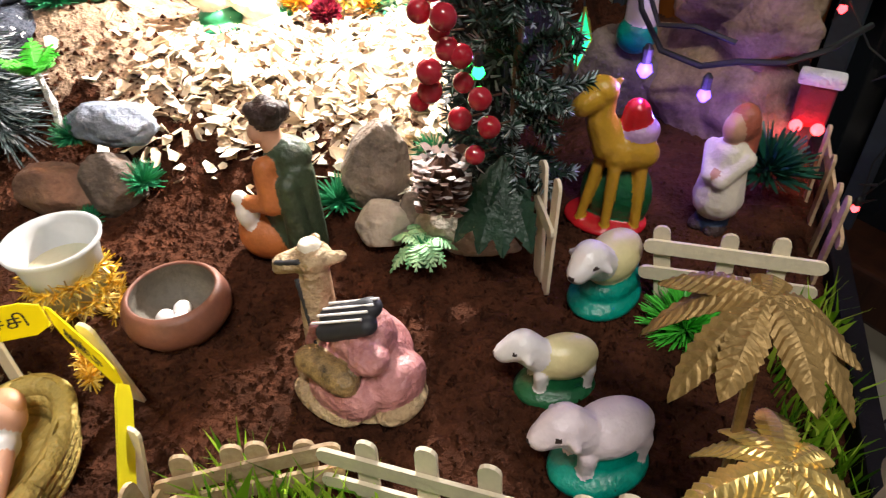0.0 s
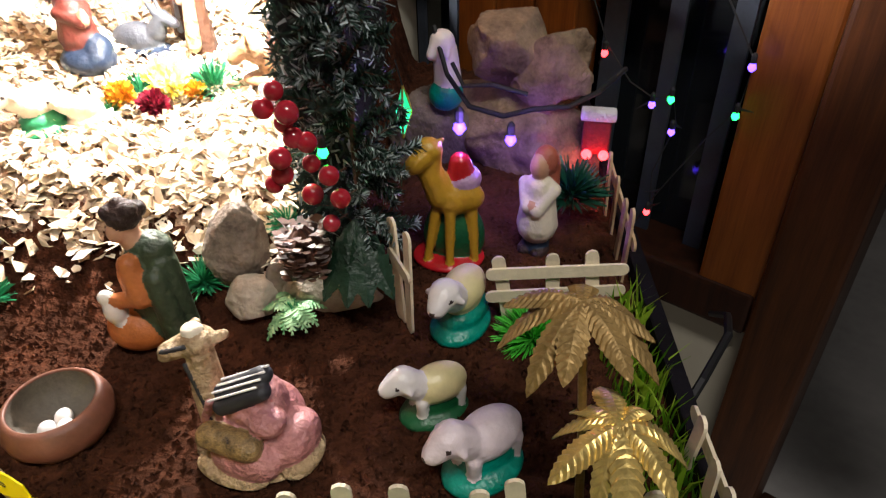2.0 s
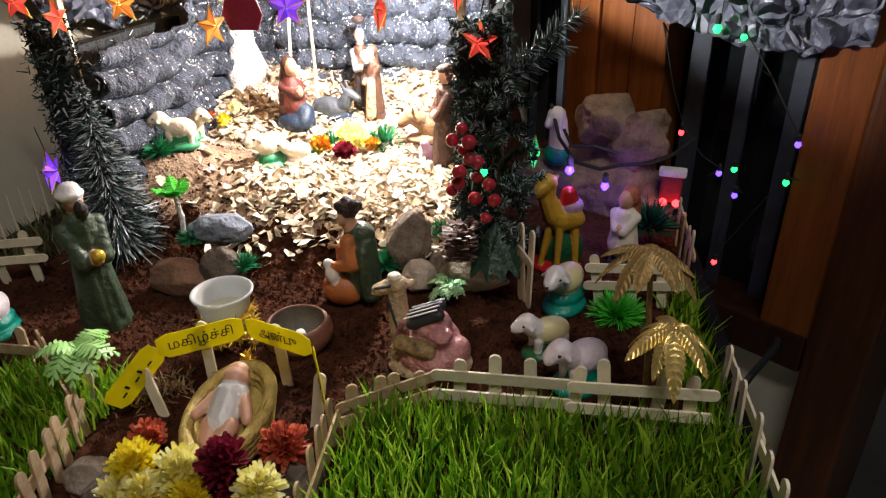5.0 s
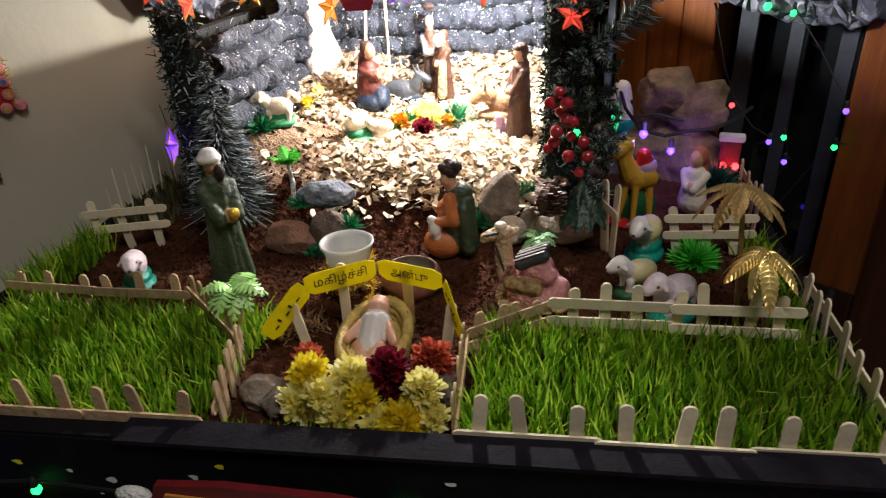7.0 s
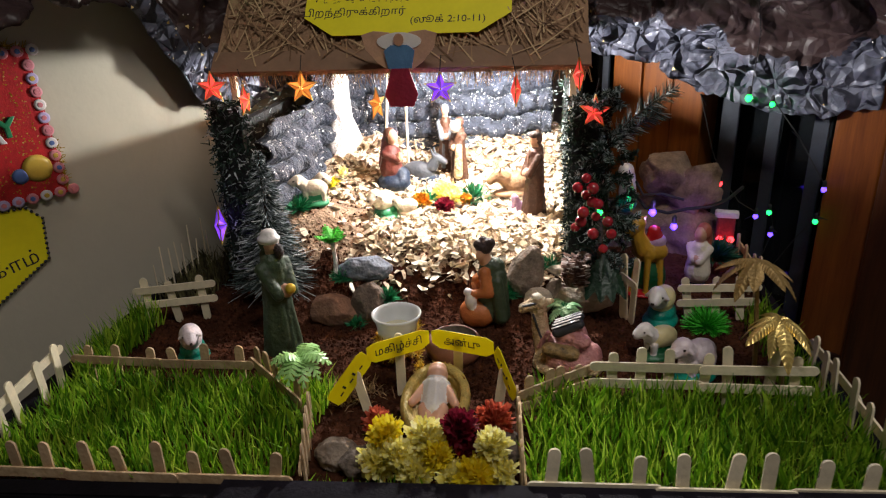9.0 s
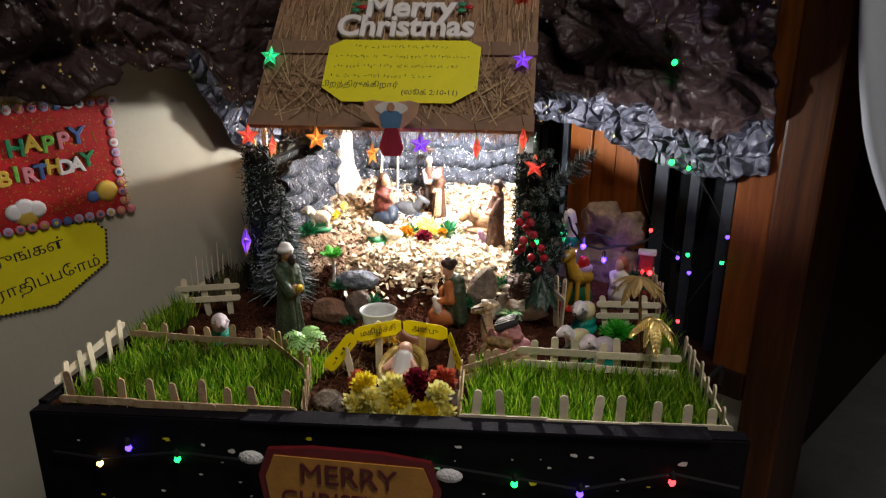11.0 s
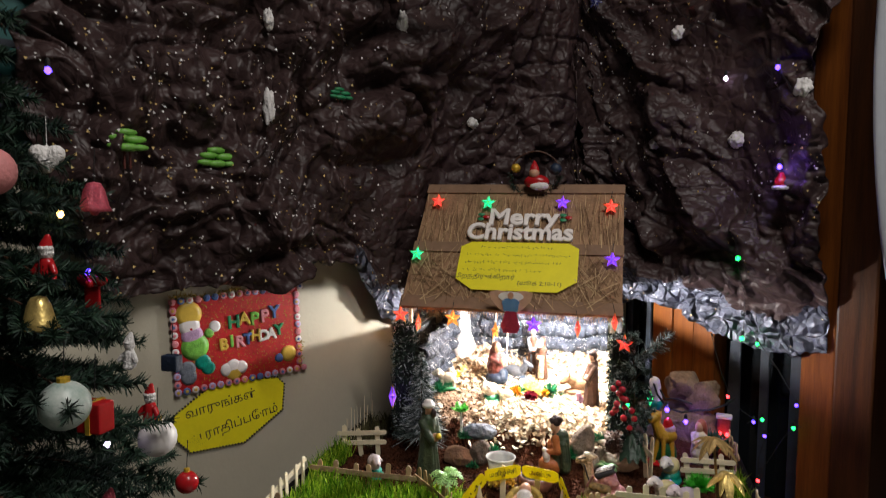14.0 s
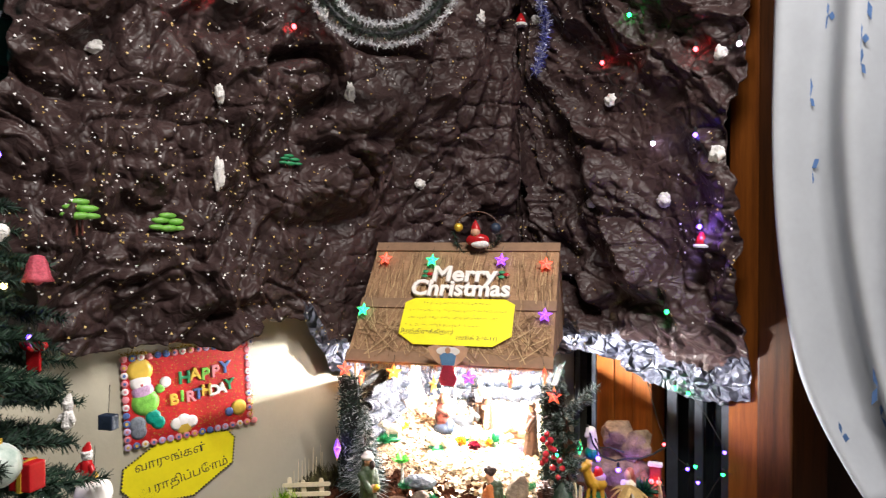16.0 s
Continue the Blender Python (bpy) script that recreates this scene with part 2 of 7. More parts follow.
M_WOOD = wood("orange_varnished_wood", (0.095, 0.025, 0.0045), (0.21, 0.064, 0.010), 0.40)
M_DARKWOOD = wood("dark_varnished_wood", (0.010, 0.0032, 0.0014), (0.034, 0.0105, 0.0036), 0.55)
M_JAMB = wood("brown_varnished_wood", (0.026, 0.0085, 0.0025), (0.080, 0.025, 0.0060), 0.45)
M_FLOOR = mat("pale_grey_floor_tile", (0.58, 0.555, 0.53), 0.35, vary=0.1, scale=5, bump=0.02)
# next room's floor, with the shade put in its base colour
M_DIMFLOOR = mat("shade_dimmed_floor", (0.36, 0.345, 0.33), 0.6, vary=0.2, scale=5, bump=0.05)
M_GLASS = mat("dark_window_glass", (0.01, 0.012, 0.014), 0.08, vary=0.2, scale=3, bump=0.0)
M_IRON = mat("dark_blue_iron", (0.024, 0.031, 0.045), 0.7, vary=0.3, scale=30, bump=0.1)
M_TEAL = mat("teal_shutter", (0.0, 0.09, 0.085), 0.5, vary=0.3, scale=5, bump=0.05)
M_CURTAIN = mat("white_curtain_cloth", (0.34, 0.36, 0.395), 0.85, vary=0.06, scale=10, bump=0.15, bscale=600)
M_BLUE = mat("blue_print", (0.06, 0.13, 0.30), 0.85, vary=0.3, scale=60, bump=0.0)
M_CHIP = island_mix("wood_shavings", (0.36, 0.25, 0.15), (0.68, 0.57, 0.42), (0.82, 0.77, 0.66), 0.8)
M_GRASS = island_mix("green_grass", (0.045, 0.16, 0.006), (0.20, 0.43, 0.014), (0.58, 0.76, 0.08), 0.5)
def see_through(m, amount):
    """Thin blades that let part of the light pass."""
    nt = m.node_tree
    b, out = nt.nodes["Principled BSDF"], nt.nodes["Material Output"]
    tr, mx = nt.nodes.new("ShaderNodeBsdfTranslucent"), nt.nodes.new("ShaderNodeMixShader")
    mx.inputs[0].default_value = amount
    nt.links.new(b.inputs["Base Color"].links[0].from_socket, tr.inputs["Color"])
    nt.links.new(b.outputs[0], mx.inputs[1])
    nt.links.new(tr.outputs[0], mx.inputs[2])
    nt.links.new(mx.outputs[0], out.inputs["Surface"])


see_through(M_GRASS, 0.45)
M_PINE = island_mix("dark_pine_needles", (0.003, 0.011, 0.008), (0.007, 0.025, 0.016), (0.017, 0.050, 0.028), 0.7)
M_FROST = island_mix("frosted_needles", (0.01, 0.025, 0.022), (0.035, 0.06, 0.055), (0.62, 0.66, 0.70), 0.7)
M_FROSTDARK = island_mix("frosted_dark_leaves", (0.003, 0.015, 0.010), (0.008, 0.036, 0.022), (0.50, 0.58, 0.58), 0.7)
M_TINSEL = island_mix("silver_tinsel", (0.30, 0.32, 0.36), (0.66, 0.68, 0.72), (0.88, 0.88, 0.90), 0.35, 0.15)
M_GOLDT = island_mix("gold_tinsel", (0.60, 0.34, 0.02), (0.90, 0.60, 0.08), (1.0, 0.85, 0.30), 0.25, 0.6)
M_PLASTICG = mat("green_plastic", (0.02, 0.22, 0.09), 0.45, vary=0.3, scale=60, bump=0.1)
M_LIME = mat("lime_plastic", (0.16, 0.42, 0.06), 0.4, vary=0.35, scale=70, bump=0.15)
M_MINT = mat("pale_green_plastic", (0.38, 0.68, 0.22), 0.4, vary=0.3, scale=70, bump=0.15)
M_NEON = mat("bright_green_plastic", (0.08, 0.55, 0.05), 0.35, vary=0.25, scale=70, bump=0.1)
M_GOLD = mat("gold_leaf_foil", (0.80, 0.58, 0.20), 0.34, metal=0.7, vary=0.3, scale=90, bump=0.08, bscale=300)
M_WHITE = mat("white_glaze", (0.72, 0.68, 0.66), 0.3, vary=0.07, scale=60, bump=0.12, bscale=220)
M_CREAMY = mat("pale_yellow_glaze", (0.66, 0.58, 0.30), 0.35, vary=0.1, scale=60, bump=0.1)
M_PINKW = mat("pinkish_white_glaze", (0.70, 0.60, 0.63), 0.35, vary=0.08, scale=60, bump=0.2, bscale=260)
M_TEALG = mat("teal_green_glaze", (0.0, 0.22, 0.16), 0.3, vary=0.35, scale=60, bump=0.2)
M_DKGREEN = mat("dark_green_glaze", (0.008, 0.09, 0.03), 0.3, vary=0.3, scale=60, bump=0.2)
M_OLIVE = mat("olive_cloak_paint", (0.034, 0.054, 0.028), 0.5, vary=0.4, scale=40, bump=0.3)
M_ORANGE = mat("orange_robe_paint", (0.42, 0.13, 0.035), 0.5, vary=0.25, scale=50, bump=0.2)
M_BROWN = mat("brown_robe_paint", (0.070, 0.026, 0.012), 0.55, vary=0.45, scale=45, bump=0.35)
M_MAROON = mat("maroon_shawl_paint", (0.10, 0.018, 0.012), 0.5, vary=0.35, scale=50, bump=0.2)
M_NAVY = mat("dark_blue_paint", (0.012, 0.024, 0.05), 0.5, vary=0.3, scale=50, bump=0.2)
M_GREYBL = mat("grey_blue_paint", (0.15, 0.17, 0.21), 0.5, vary=0.25, scale=50, bump=0.2)
M_SKIN = mat("flesh_paint", (0.52, 0.28, 0.18), 0.45, vary=0.12, scale=60, bump=0.1)
M_HAIR = mat("dark_brown_paint", (0.03, 0.014, 0.012), 0.6, vary=0.4, scale=90, bump=0.4)
M_REDHAIR = mat("reddish_hair_paint", (0.38, 0.10, 0.06), 0.5, vary=0.25, scale=60, bump=0.25)
M_TAN = mat("tan_camel_paint", (0.26, 0.16, 0.075), 0.6, colour2=(0.60, 0.45, 0.27), scale=70, bump=0.7, bscale=180)
M_PINK = mat("dusty_pink_blanket_paint", (0.34, 0.12, 0.12), 0.4, colour2=(0.58, 0.28, 0.27), scale=60, bump=0.5, bscale=160)
M_LILAC = mat("lilac_paint", (0.42, 0.26, 0.42), 0.5, vary=0.2, scale=60, bump=0.2)
M_OCHRE = mat("ochre_camel_paint", (0.46, 0.25, 0.02), 0.35, vary=0.15, scale=60, bump=0.15)
M_RED = mat("red_gloss_paint", (0.42, 0.012, 0.016), 0.25, vary=0.2, scale=50, bump=0.0)
M_BERRY = mat("red_berry_gloss", (0.32, 0.006, 0.014), 0.15, colour2=(0.40, 0.03, 0.05), scale=90, bump=0.05, coat=0.5)
M_CLAY = mat("brown_clay", (0.17, 0.065, 0.04), 0.5, vary=0.25, scale=50, bump=0.1)
M_CLAYIN = mat("sooty_clay", (0.13, 0.11, 0.085), 0.7, vary=0.3, scale=50, bump=0.2)
M_EGG = mat("white_shell", (0.78, 0.74, 0.72), 0.4, vary=0.04, scale=40, bump=0.0)
M_CUP = mat("milky_plastic", (0.62, 0.63, 0.62), 0.25, vary=0.05, scale=40, bump=0.0)
M_STRAW = mat("golden_straw", (0.55, 0.40, 0.11), 0.55, vary=0.3, scale=80, bump=0.4)
M_STONE = [mat(n, c, 0.8, colour2=d, scale=45, bump=0.5, bscale=140) for n, c, d in (
    ("speckled_grey_brown_stone", (0.12, 0.09, 0.07), (0.34, 0.27, 0.21)), ("blue_grey_stone", (0.10, 0.12, 0.16), (0.24, 0.27, 0.33)),
    ("reddish_stone", (0.12, 0.06, 0.04), (0.30, 0.16, 0.10)), ("pale_beige_stone", (0.30, 0.25, 0.19), (0.50, 0.44, 0.36)),
    ("dark_brown_stone", (0.07, 0.055, 0.045), (0.20, 0.15, 0.12)), ("large_tan_boulder", (0.10, 0.062, 0.036), (0.32, 0.22, 0.14)))]
M_CORD = mat("black_cable", (0.006, 0.006, 0.007), 0.6, vary=0.2, scale=60, bump=0.0)
M_INK = mat("black_ink", (0.02, 0.02, 0.025), 0.6, vary=0.2, scale=60, bump=0.0)
M_REDCARD = mat("red_glitter_card", (0.44, 0.010, 0.015), 0.45, vary=0.25, scale=120, bump=0.1)
M_GOLDP = mat("gold_print", (0.70, 0.45, 0.05), 0.3, metal=0.4, vary=0.3, scale=90, bump=0.1)
M_COTTON = mat("cotton_wool", (0.80, 0.78, 0.77), 0.95, vary=0.05, scale=80, bump=0.6, bscale=300)
M_LETTER = mat("white_letter_wood", (0.84, 0.78, 0.74), 0.5, vary=0.08, scale=60, bump=0.05)
M_DIRTYW = mat("cream_plaster", (0.70, 0.63, 0.50), 0.6, vary=0.1, scale=60, bump=0.2)
M_PETALY = island_mix("yellow_petals", (0.85, 0.66, 0.01), (0.92, 0.78, 0.03), (0.95, 0.85, 0.10), 0.6)
M_PETALW = island_mix("cream_petals", (0.93, 0.83, 0.18), (0.95, 0.90, 0.36), (0.97, 0.94, 0.60), 0.6)
M_PETALR = island_mix("crimson_petals", (0.12, 0.005, 0.015), (0.22, 0.01, 0.03), (0.32, 0.02, 0.05), 0.6)
M_PETALO = island_mix("coral_petals", (0.45, 0.06, 0.03), (0.62, 0.13, 0.07), (0.75, 0.22, 0.12), 0.6)
M_PETALG = island_mix("marigold_petals", (0.55, 0.16, 0.01), (0.72, 0.34, 0.02), (0.80, 0.52, 0.04), 0.6)

M_CARD = mat("thin_yellow_card", (0.88, 0.78, 0.008), 0.6, vary=0.06, scale=20, bump=0.05)
see_through(M_CARD, 0.4)
see_through(M_CUP, 0.3)
for m in (M_PETALY, M_PETALW, M_PETALR, M_PETALO):
    see_through(m, 0.5)

# ---- the room ----
tagged(part("floor", box(-0.2, -3.8, -0.1, 3.8, 0.0, 0), M_FLOOR, m=ROOM), "pale grey tiled floor of a dim room", "floor", kind="structure")
tagged(part("wall_west", box(-0.15, -3.75, 0, 0, 0.0, 2.8), M_WALL, m=ROOM), "cream painted wall behind the posters", "wall", kind="structure")
# unseen walls and ceiling close the room; their dark colour cuts the fill light
tagged(part("wall_south", box(0, -3.75, 0, 3.6, -3.6, 2.8), M_FARWALL, m=ROOM), "plain unseen wall, kept dark to cut bounced light", "wall", kind="structure")
tagged(part("wall_east", box(3.6, -3.75, 0, 3.75, 0.0, 2.8), M_FARWALL, m=ROOM), "plain unseen wall, kept dark to cut bounced light", "wall", kind="structure")
tagged(part("ceiling", box(-0.15, -3.75, 2.8, 3.75, 0.15, 2.9), M_FARWALL, m=ROOM), "unseen ceiling, kept dark to cut bounced light", "ceiling", kind="structure")
# window wall with the window (0.17..0.77) and the doorway (0.85..1.75)
wn = empty("wall_north", ROOM, "cream painted wall round a wooden window and doorway", "wall", kind="structure")
for x0, z0, x1, z1 in ((-0.15, 0, 0.17, 2.8), (0.17, 0, 0.77, 0.49), (0.17, 2.1, 0.77, 2.8), (0.77, 2.15, 1.84, 2.8), (1.84, 0, 3.75, 2.8)):
    part("masonry", box(x0, 0, z0, x1, 0.15, z1), M_WALL, wn)
# window: planks of a fixed panel, sash with iron bars, frame
win = empty("window_1", ROOM, "varnished wooden window with a plank panel and dark barred glass", "window", kind="structure")
part("sill", box(0.17, -0.025, 0.49, 0.77, 0.1, 0.55, 0.006), M_DARKWOOD, win, "dark wooden sill rail")
for i in range(3):
    part("plank", box(0.312 + i * 0.060, -0.012 + 0.003 * (i % 2), 0.55, 0.3705 + i * 0.060, 0.05, 2.1, 0.004), M_WOOD, win)
part("stile", box(0.70, -0.02, 0.49, 0.772, 0.08, 2.1, 0.005), M_WOOD, win, "orange varnished stile")
part("pane", box(0.49, 0.06, 0.55, 0.70, 0.064, 2.1), M_GLASS, win, "dark night glass")
part("pane", box(0.17, 0.06, 0.55, 0.315, 0.064, 2.1), M_GLASS, win, "dark night glass")
for x in (0.20, 0.262):
    part("iron_bar", box(x, 0.03, 0.55, x + 0.014, 0.036, 2.1), M_IRON, win, "dull grey flat iron bar")
for x0, x1 in ((0.507, 0.536), (0.586, 0.606), (0.657, 0.679)):
    part("iron_bar", box(x0, 0.03, 0.55, x1, 0.036, 2.1), M_IRON, win, "dull grey flat iron bar")
frame1 = empty("door_1", ROOM, "dark wooden doorway to an unlit room", "doorway", kind="structure")
part("jamb", box(0.772, -0.03, 0.0, 0.85, 0.15, 2.15, 0.006), M_JAMB, frame1)
part("jamb", box(1.76, -0.03, 0.0, 1.84, 0.15, 2.15, 0.006), M_DARKWOOD, frame1)
part("lintel", box(0.772, -0.03, 2.15, 1.84, 0.15, 2.23, 0.006), M_DARKWOOD, frame1)
part("threshold", box(0.85, -0.03, 0.0, 1.76, 0.15, 0.05, 0.006), M_DARKWOOD, frame1)
# the next room, closed and unlit; its gloom is put in the wall and floor colours
tagged(part("floor_next_room", box(0.6, 0.15, -0.1, 2.6, 2.4, 0), M_DIMFLOOR, m=ROOM), "floor of the next room, dimmed in its colour", "floor", kind="structure")
tagged(part("wall_next_west", box(0.55, 0.15, 0, 0.70, 2.4, 2.8), M_DARKWOOD, m=ROOM), "wall of the next room, its gloom put in the colour", "wall", kind="structure")
tagged(part("wall_next_north", box(0.55, 2.4, 0, 2.6, 2.5, 2.8), M_DARKWOOD, m=ROOM), "wall of the next room, its gloom put in the colour", "wall", kind="structure")
tagged(part("wall_next_east", box(2.5, 0.15, 0, 2.6, 2.4, 2.8), M_DARKWOOD, m=ROOM), "wall of the next room, its gloom put in the colour", "wall", kind="structure")
tagged(part("ceiling_next_room", box(0.55, 0.15, 2.8, 2.6, 2.5, 2.9), M_FARWALL, m=ROOM), "ceiling of the next room", "ceiling", kind="structure")
tagged(part("night_backdrop", box(-0.4, 0.5, -0.1, 0.54, 0.52, 2.9), M_BLACK, m=ROOM), "darkness outside the window", "night", kind="structure")
# barred shutter on the poster wall
shut = empty("window_2", ROOM, "teal window with a dark iron grille on the poster wall", "window", kind="structure")
part("shutter", box(0.004, -2.3, 1.36, 0.015, -1.30, 2.2), M_TEAL, shut, "teal painted shutter")
for i in range(3, 11):
    part("bar", box(0.03, -2.3, 1.12 + i * 0.10, 0.038, -1.31, 1.132 + i * 0.10), M_IRON, shut)
for i in range(8):
    part("upright", box(0.038, -1.475 - i * 0.115, 1.36, 0.050, -1.462 - i * 0.115, 2.2), M_IRON, shut)

# curtain tied back over the doorway
bm = bmesh.new()
NU, NV = 90, 60
grid = []
for j in range(NV + 1):
    v = j / NV
    z = 2.2 - 1.36 * v
    left = 0.872 + 0.05 * min(1, max(0, (v - 0.45) / 0.36)) ** 2 + 0.10 * max(0, (v - 0.80) / 0.18) ** 1.5
    right = 1.45 - 0.10 * v
    row = []
    for i in range(NU + 1):
        u = i / NU
        x = left + (right - left) * u
        y = -0.115 - 0.050 * math.sin(u * 26 + 1.5 * math.sin(v * 3)) * (0.6 + 0.4 * v) - 0.028 * math.sin(u * 11 + v * 2) - 0.01 * noise.noise((u * 4, v * 3, 1))
        row.append(bm.verts.new((x, y, z + 0.02 * u * v)))
    grid.append(row)
for j in range(NV):
    for i in range(NU):
        bm.faces.new((grid[j][i], grid[j][i + 1], grid[j + 1][i + 1], grid[j + 1][i]))
curtain = empty("door_curtain", ROOM, "white cloth curtain with blue leaf print hanging in the doorway", "curtain")
cl = part("cloth", bm, M_CURTAIN, curtain, smooth=True)
cl.modifiers.new("thick", "SOLIDIFY").thickness = 0.002
leaf = []
rnd = random.Random(4)
for k in range(46):
    i, j = rnd.randrange(3, NU - 3), rnd.randrange(2, NV - 3)
    v = j / NV
    left = 0.872 + 0.05 * min(1, max(0, (v - 0.45) / 0.36)) ** 2 + 0.10 * max(0, (v - 0.80) / 0.18) ** 1.5
    u = i / NU
    x = left + (1.45 - 0.10 * v - left) * u
    y = -0.115 - 0.050 * math.sin(u * 26 + 1.5 * math.sin(v * 3)) * (0.6 + 0.4 * v) - 0.028 * math.sin(u * 11 + v * 2) - 0.01 * noise.noise((u * 4, v * 3, 1)) - 0.004
    z = 2.2 - 1.36 * v
    a = rnd.uniform(0, 6.28)
    for s in (0, 2.2, 4.3):
        d, n = Vector((math.cos(a + s) * 0.4, 0, math.sin(a + s))), Vector((-math.sin(a + s) * 0.4, 0, math.cos(a + s)))
        r = rnd.uniform(0.026, 0.046)
        c = Vector((x, y, z))
        leaf.append((c, c + d * r * 0.5 + n * r * 0.28, c + d * r, c + d * r * 0.5 - n * r * 0.28))
for lf in leaf:
    quads_mesh("leaf_print", [lf], M_BLUE, curtain, "blue printed leaf")
rod = part("curtain_rod", tube([(0.74, -0.115, 2.21), (1.8, -0.115, 2.21)], 0.008, 10), M_DARKWOOD, curtain)

# ---- crumpled paper mountain ----
def mountain_point(s, z, seedv=0.0):
    """s runs along the poster wall (negative) round the corner and along the window wall (positive)."""
    r = 0.16
    if s < -r:
        p, n = Vector((0, s, z)), Vector((1, 0, 0))
    elif s > r:
        p, n = Vector((s, 0, z)), Vector((0, -1, 0))
    else:
        a = (s + r) / (2 * r) * math.pi / 2
        p, n = Vector((r - r * math.cos(a), -r + r * math.sin(a), z)), Vector((math.cos(a), -math.sin(a), 0))
    q = Vector((s * 1.0, z * 1.0, 7.3))
    d = 0.046 + 0.055 * noise.noise(q * 2.3)
    w0 = noise.noise_vector(q * 3.1) * 0.07
    lean = 0.55 if s > 0 else -0.25                                  # folds run down and outwards from the corner
    for k, (freq, amp, stretch) in enumerate(((3.1, 0.105, 0.72), (6.7, 0.062, 0.80), (13.5, 0.029, 0.90), (27.0, 0.0125, 0.95))):
        c = Vector(((s + lean * (z - 1.5) + w0.x) * freq, (z + w0.y) * freq * stretch, 2.7 * k + w0.z * freq))
        v = noise.noise(c)
        d += amp * (0.62 - 1.5 * abs(v) ** 0.85) if k % 2 == 0 else amp * (1.5 * abs(v) ** 0.85 - 0.36)
    fold = noise.noise(Vector((s * 3.0 + 0.5 * noise.noise(q * 5), z * 4.2, 3.1)))
    deep = max(0, noise.noise(q * 1.7 + Vector((4, 2, 0))) + 0.35)
    d -= 0.14 * deep * math.exp(-(fold / 0.05) ** 2)
    fine = noise.noise(Vector((s * 9 + noise.noise(q * 9), z * 13, 8.1)))
    d -= 0.012 * math.exp(-(fine / 0.06) ** 2)
    d += 0.020
    low = 0.040 if s > 0.1 else 0.020
    x = (d - 0.004 - low) / 0.016
    d = low + 0.016 * (x if x > 20 else math.log(1 + math.exp(x)))
    free = max(smooth01(1.33, 1.45, z), smooth01(0.17, 0.28, abs(s + 0.56)))         # the crib roof stands close here
    d = d if d < 0.16 else 0.16 + 0.3 * (d - 0.16)
    if s > 0.2:                                                  # the foil hem hangs close to the window
        d *= 1 - 0.5 * smooth01(0.2, 0.3, s) * (1 - smooth01(0.98, 1.12, z))
    return p + n * min(d * (free + 0.42 * (1 - free)), 0.5 * free + 0.058 * (1 - free))


def interp(x, table):
    for (x0, y0), (x1, y1) in zip(table, table[1:]):
        if x <= x1:
            return y0 + (y1 - y0) * min(1, max(0, (x - x0) / (x1 - x0)))
    return table[-1][1]


LOW = [(-1.42, 1.12), (-1.31, 1.085), (-1.17, 1.10), (-1.06, 1.085), (-0.95, 1.13), (-0.83, 1.125), (-0.78, 1.05), (-0.75, 0.99), (-0.66, 0.965), (-0.55, 1.00), (-0.2, 1.03), (0.1, 1.00), (0.22, 0.985), (0.27, 1.012), (0.38, 1.003), (0.44, 0.985), (0.51, 0.955), (0.58, 0.935), (0.66, 0.928), (0.76, 0.945)]
LEFT = [(0.9, -1.30), (1.2, -1.325), (1.42, -1.415), (1.56, -1.412), (1.60, -1.365), (2.3, -1.36)]
RIGHT = [(0.9, 0.755), (1.44, 0.768), (1.50, 0.735), (1.56, 0.735), (1.70, 0.775), (2.3, 0.79)]
NS, NZ = 520, 320
verts, faces, tone = [], [], []
for j in range(NZ + 1):
    for i in range(NS + 1):
        u, v = i / NS, j / NZ
        s = -1.39 + 2.155 * u
        zl = interp(s, LOW) + 0.012 * noise.noise((s * 25, 3, 1)) + 0.006 * noise.noise((s * 70, 3, 1))
        z = zl + (2.32 - zl) * v
        l, r = interp(z, LEFT) + 0.012 * noise.noise((z * 25, 8, 1)), interp(z, RIGHT) + 0.012 * noise.noise((z * 22, 5, 1))
        s = l + (r - l) * u
        verts.append(mountain_point(s, z))
        tone.append((s, z - zl))
for j in range(NZ):
    for i in range(NS):
        a = j * (NS + 1) + i
        faces.append((a, a + 1, a + NS + 2, a + NS + 1))
me = bpy.data.meshes.new("paper")
me.from_pydata([tuple(p) for p in verts], [], faces)
me.materials.append(M_PAPER), me.materials.append(M_FOIL)
ids = []
for f in faces:
    s, h = tone[f[0]]
    edge = (0.075 if s > 0 else 0.070) + 0.04 * noise.noise((s * 9, h * 9, 2)) + 0.03 * noise.noise((s * 30, h * 30, 4))
    ids.append(1 if h < edge and (s > 0.14 or -0.78 < s < -0.52) else 0)
me.polygons.foreach_set("material_index", ids)
me.polygons.foreach_set("use_smooth", [True] * len(faces))
mountain = empty("paper_mountain", ROOM, "crumpled black paper mountain with glitter hung across the room corner", "paper mountain")
ob = new("paper", me)
ob.parent = mountain
ob.modifiers.new("thick", "SOLIDIFY").thickness = 0.0015
# glitter specks
rnd = random.Random(11)
specks, golds = [], []
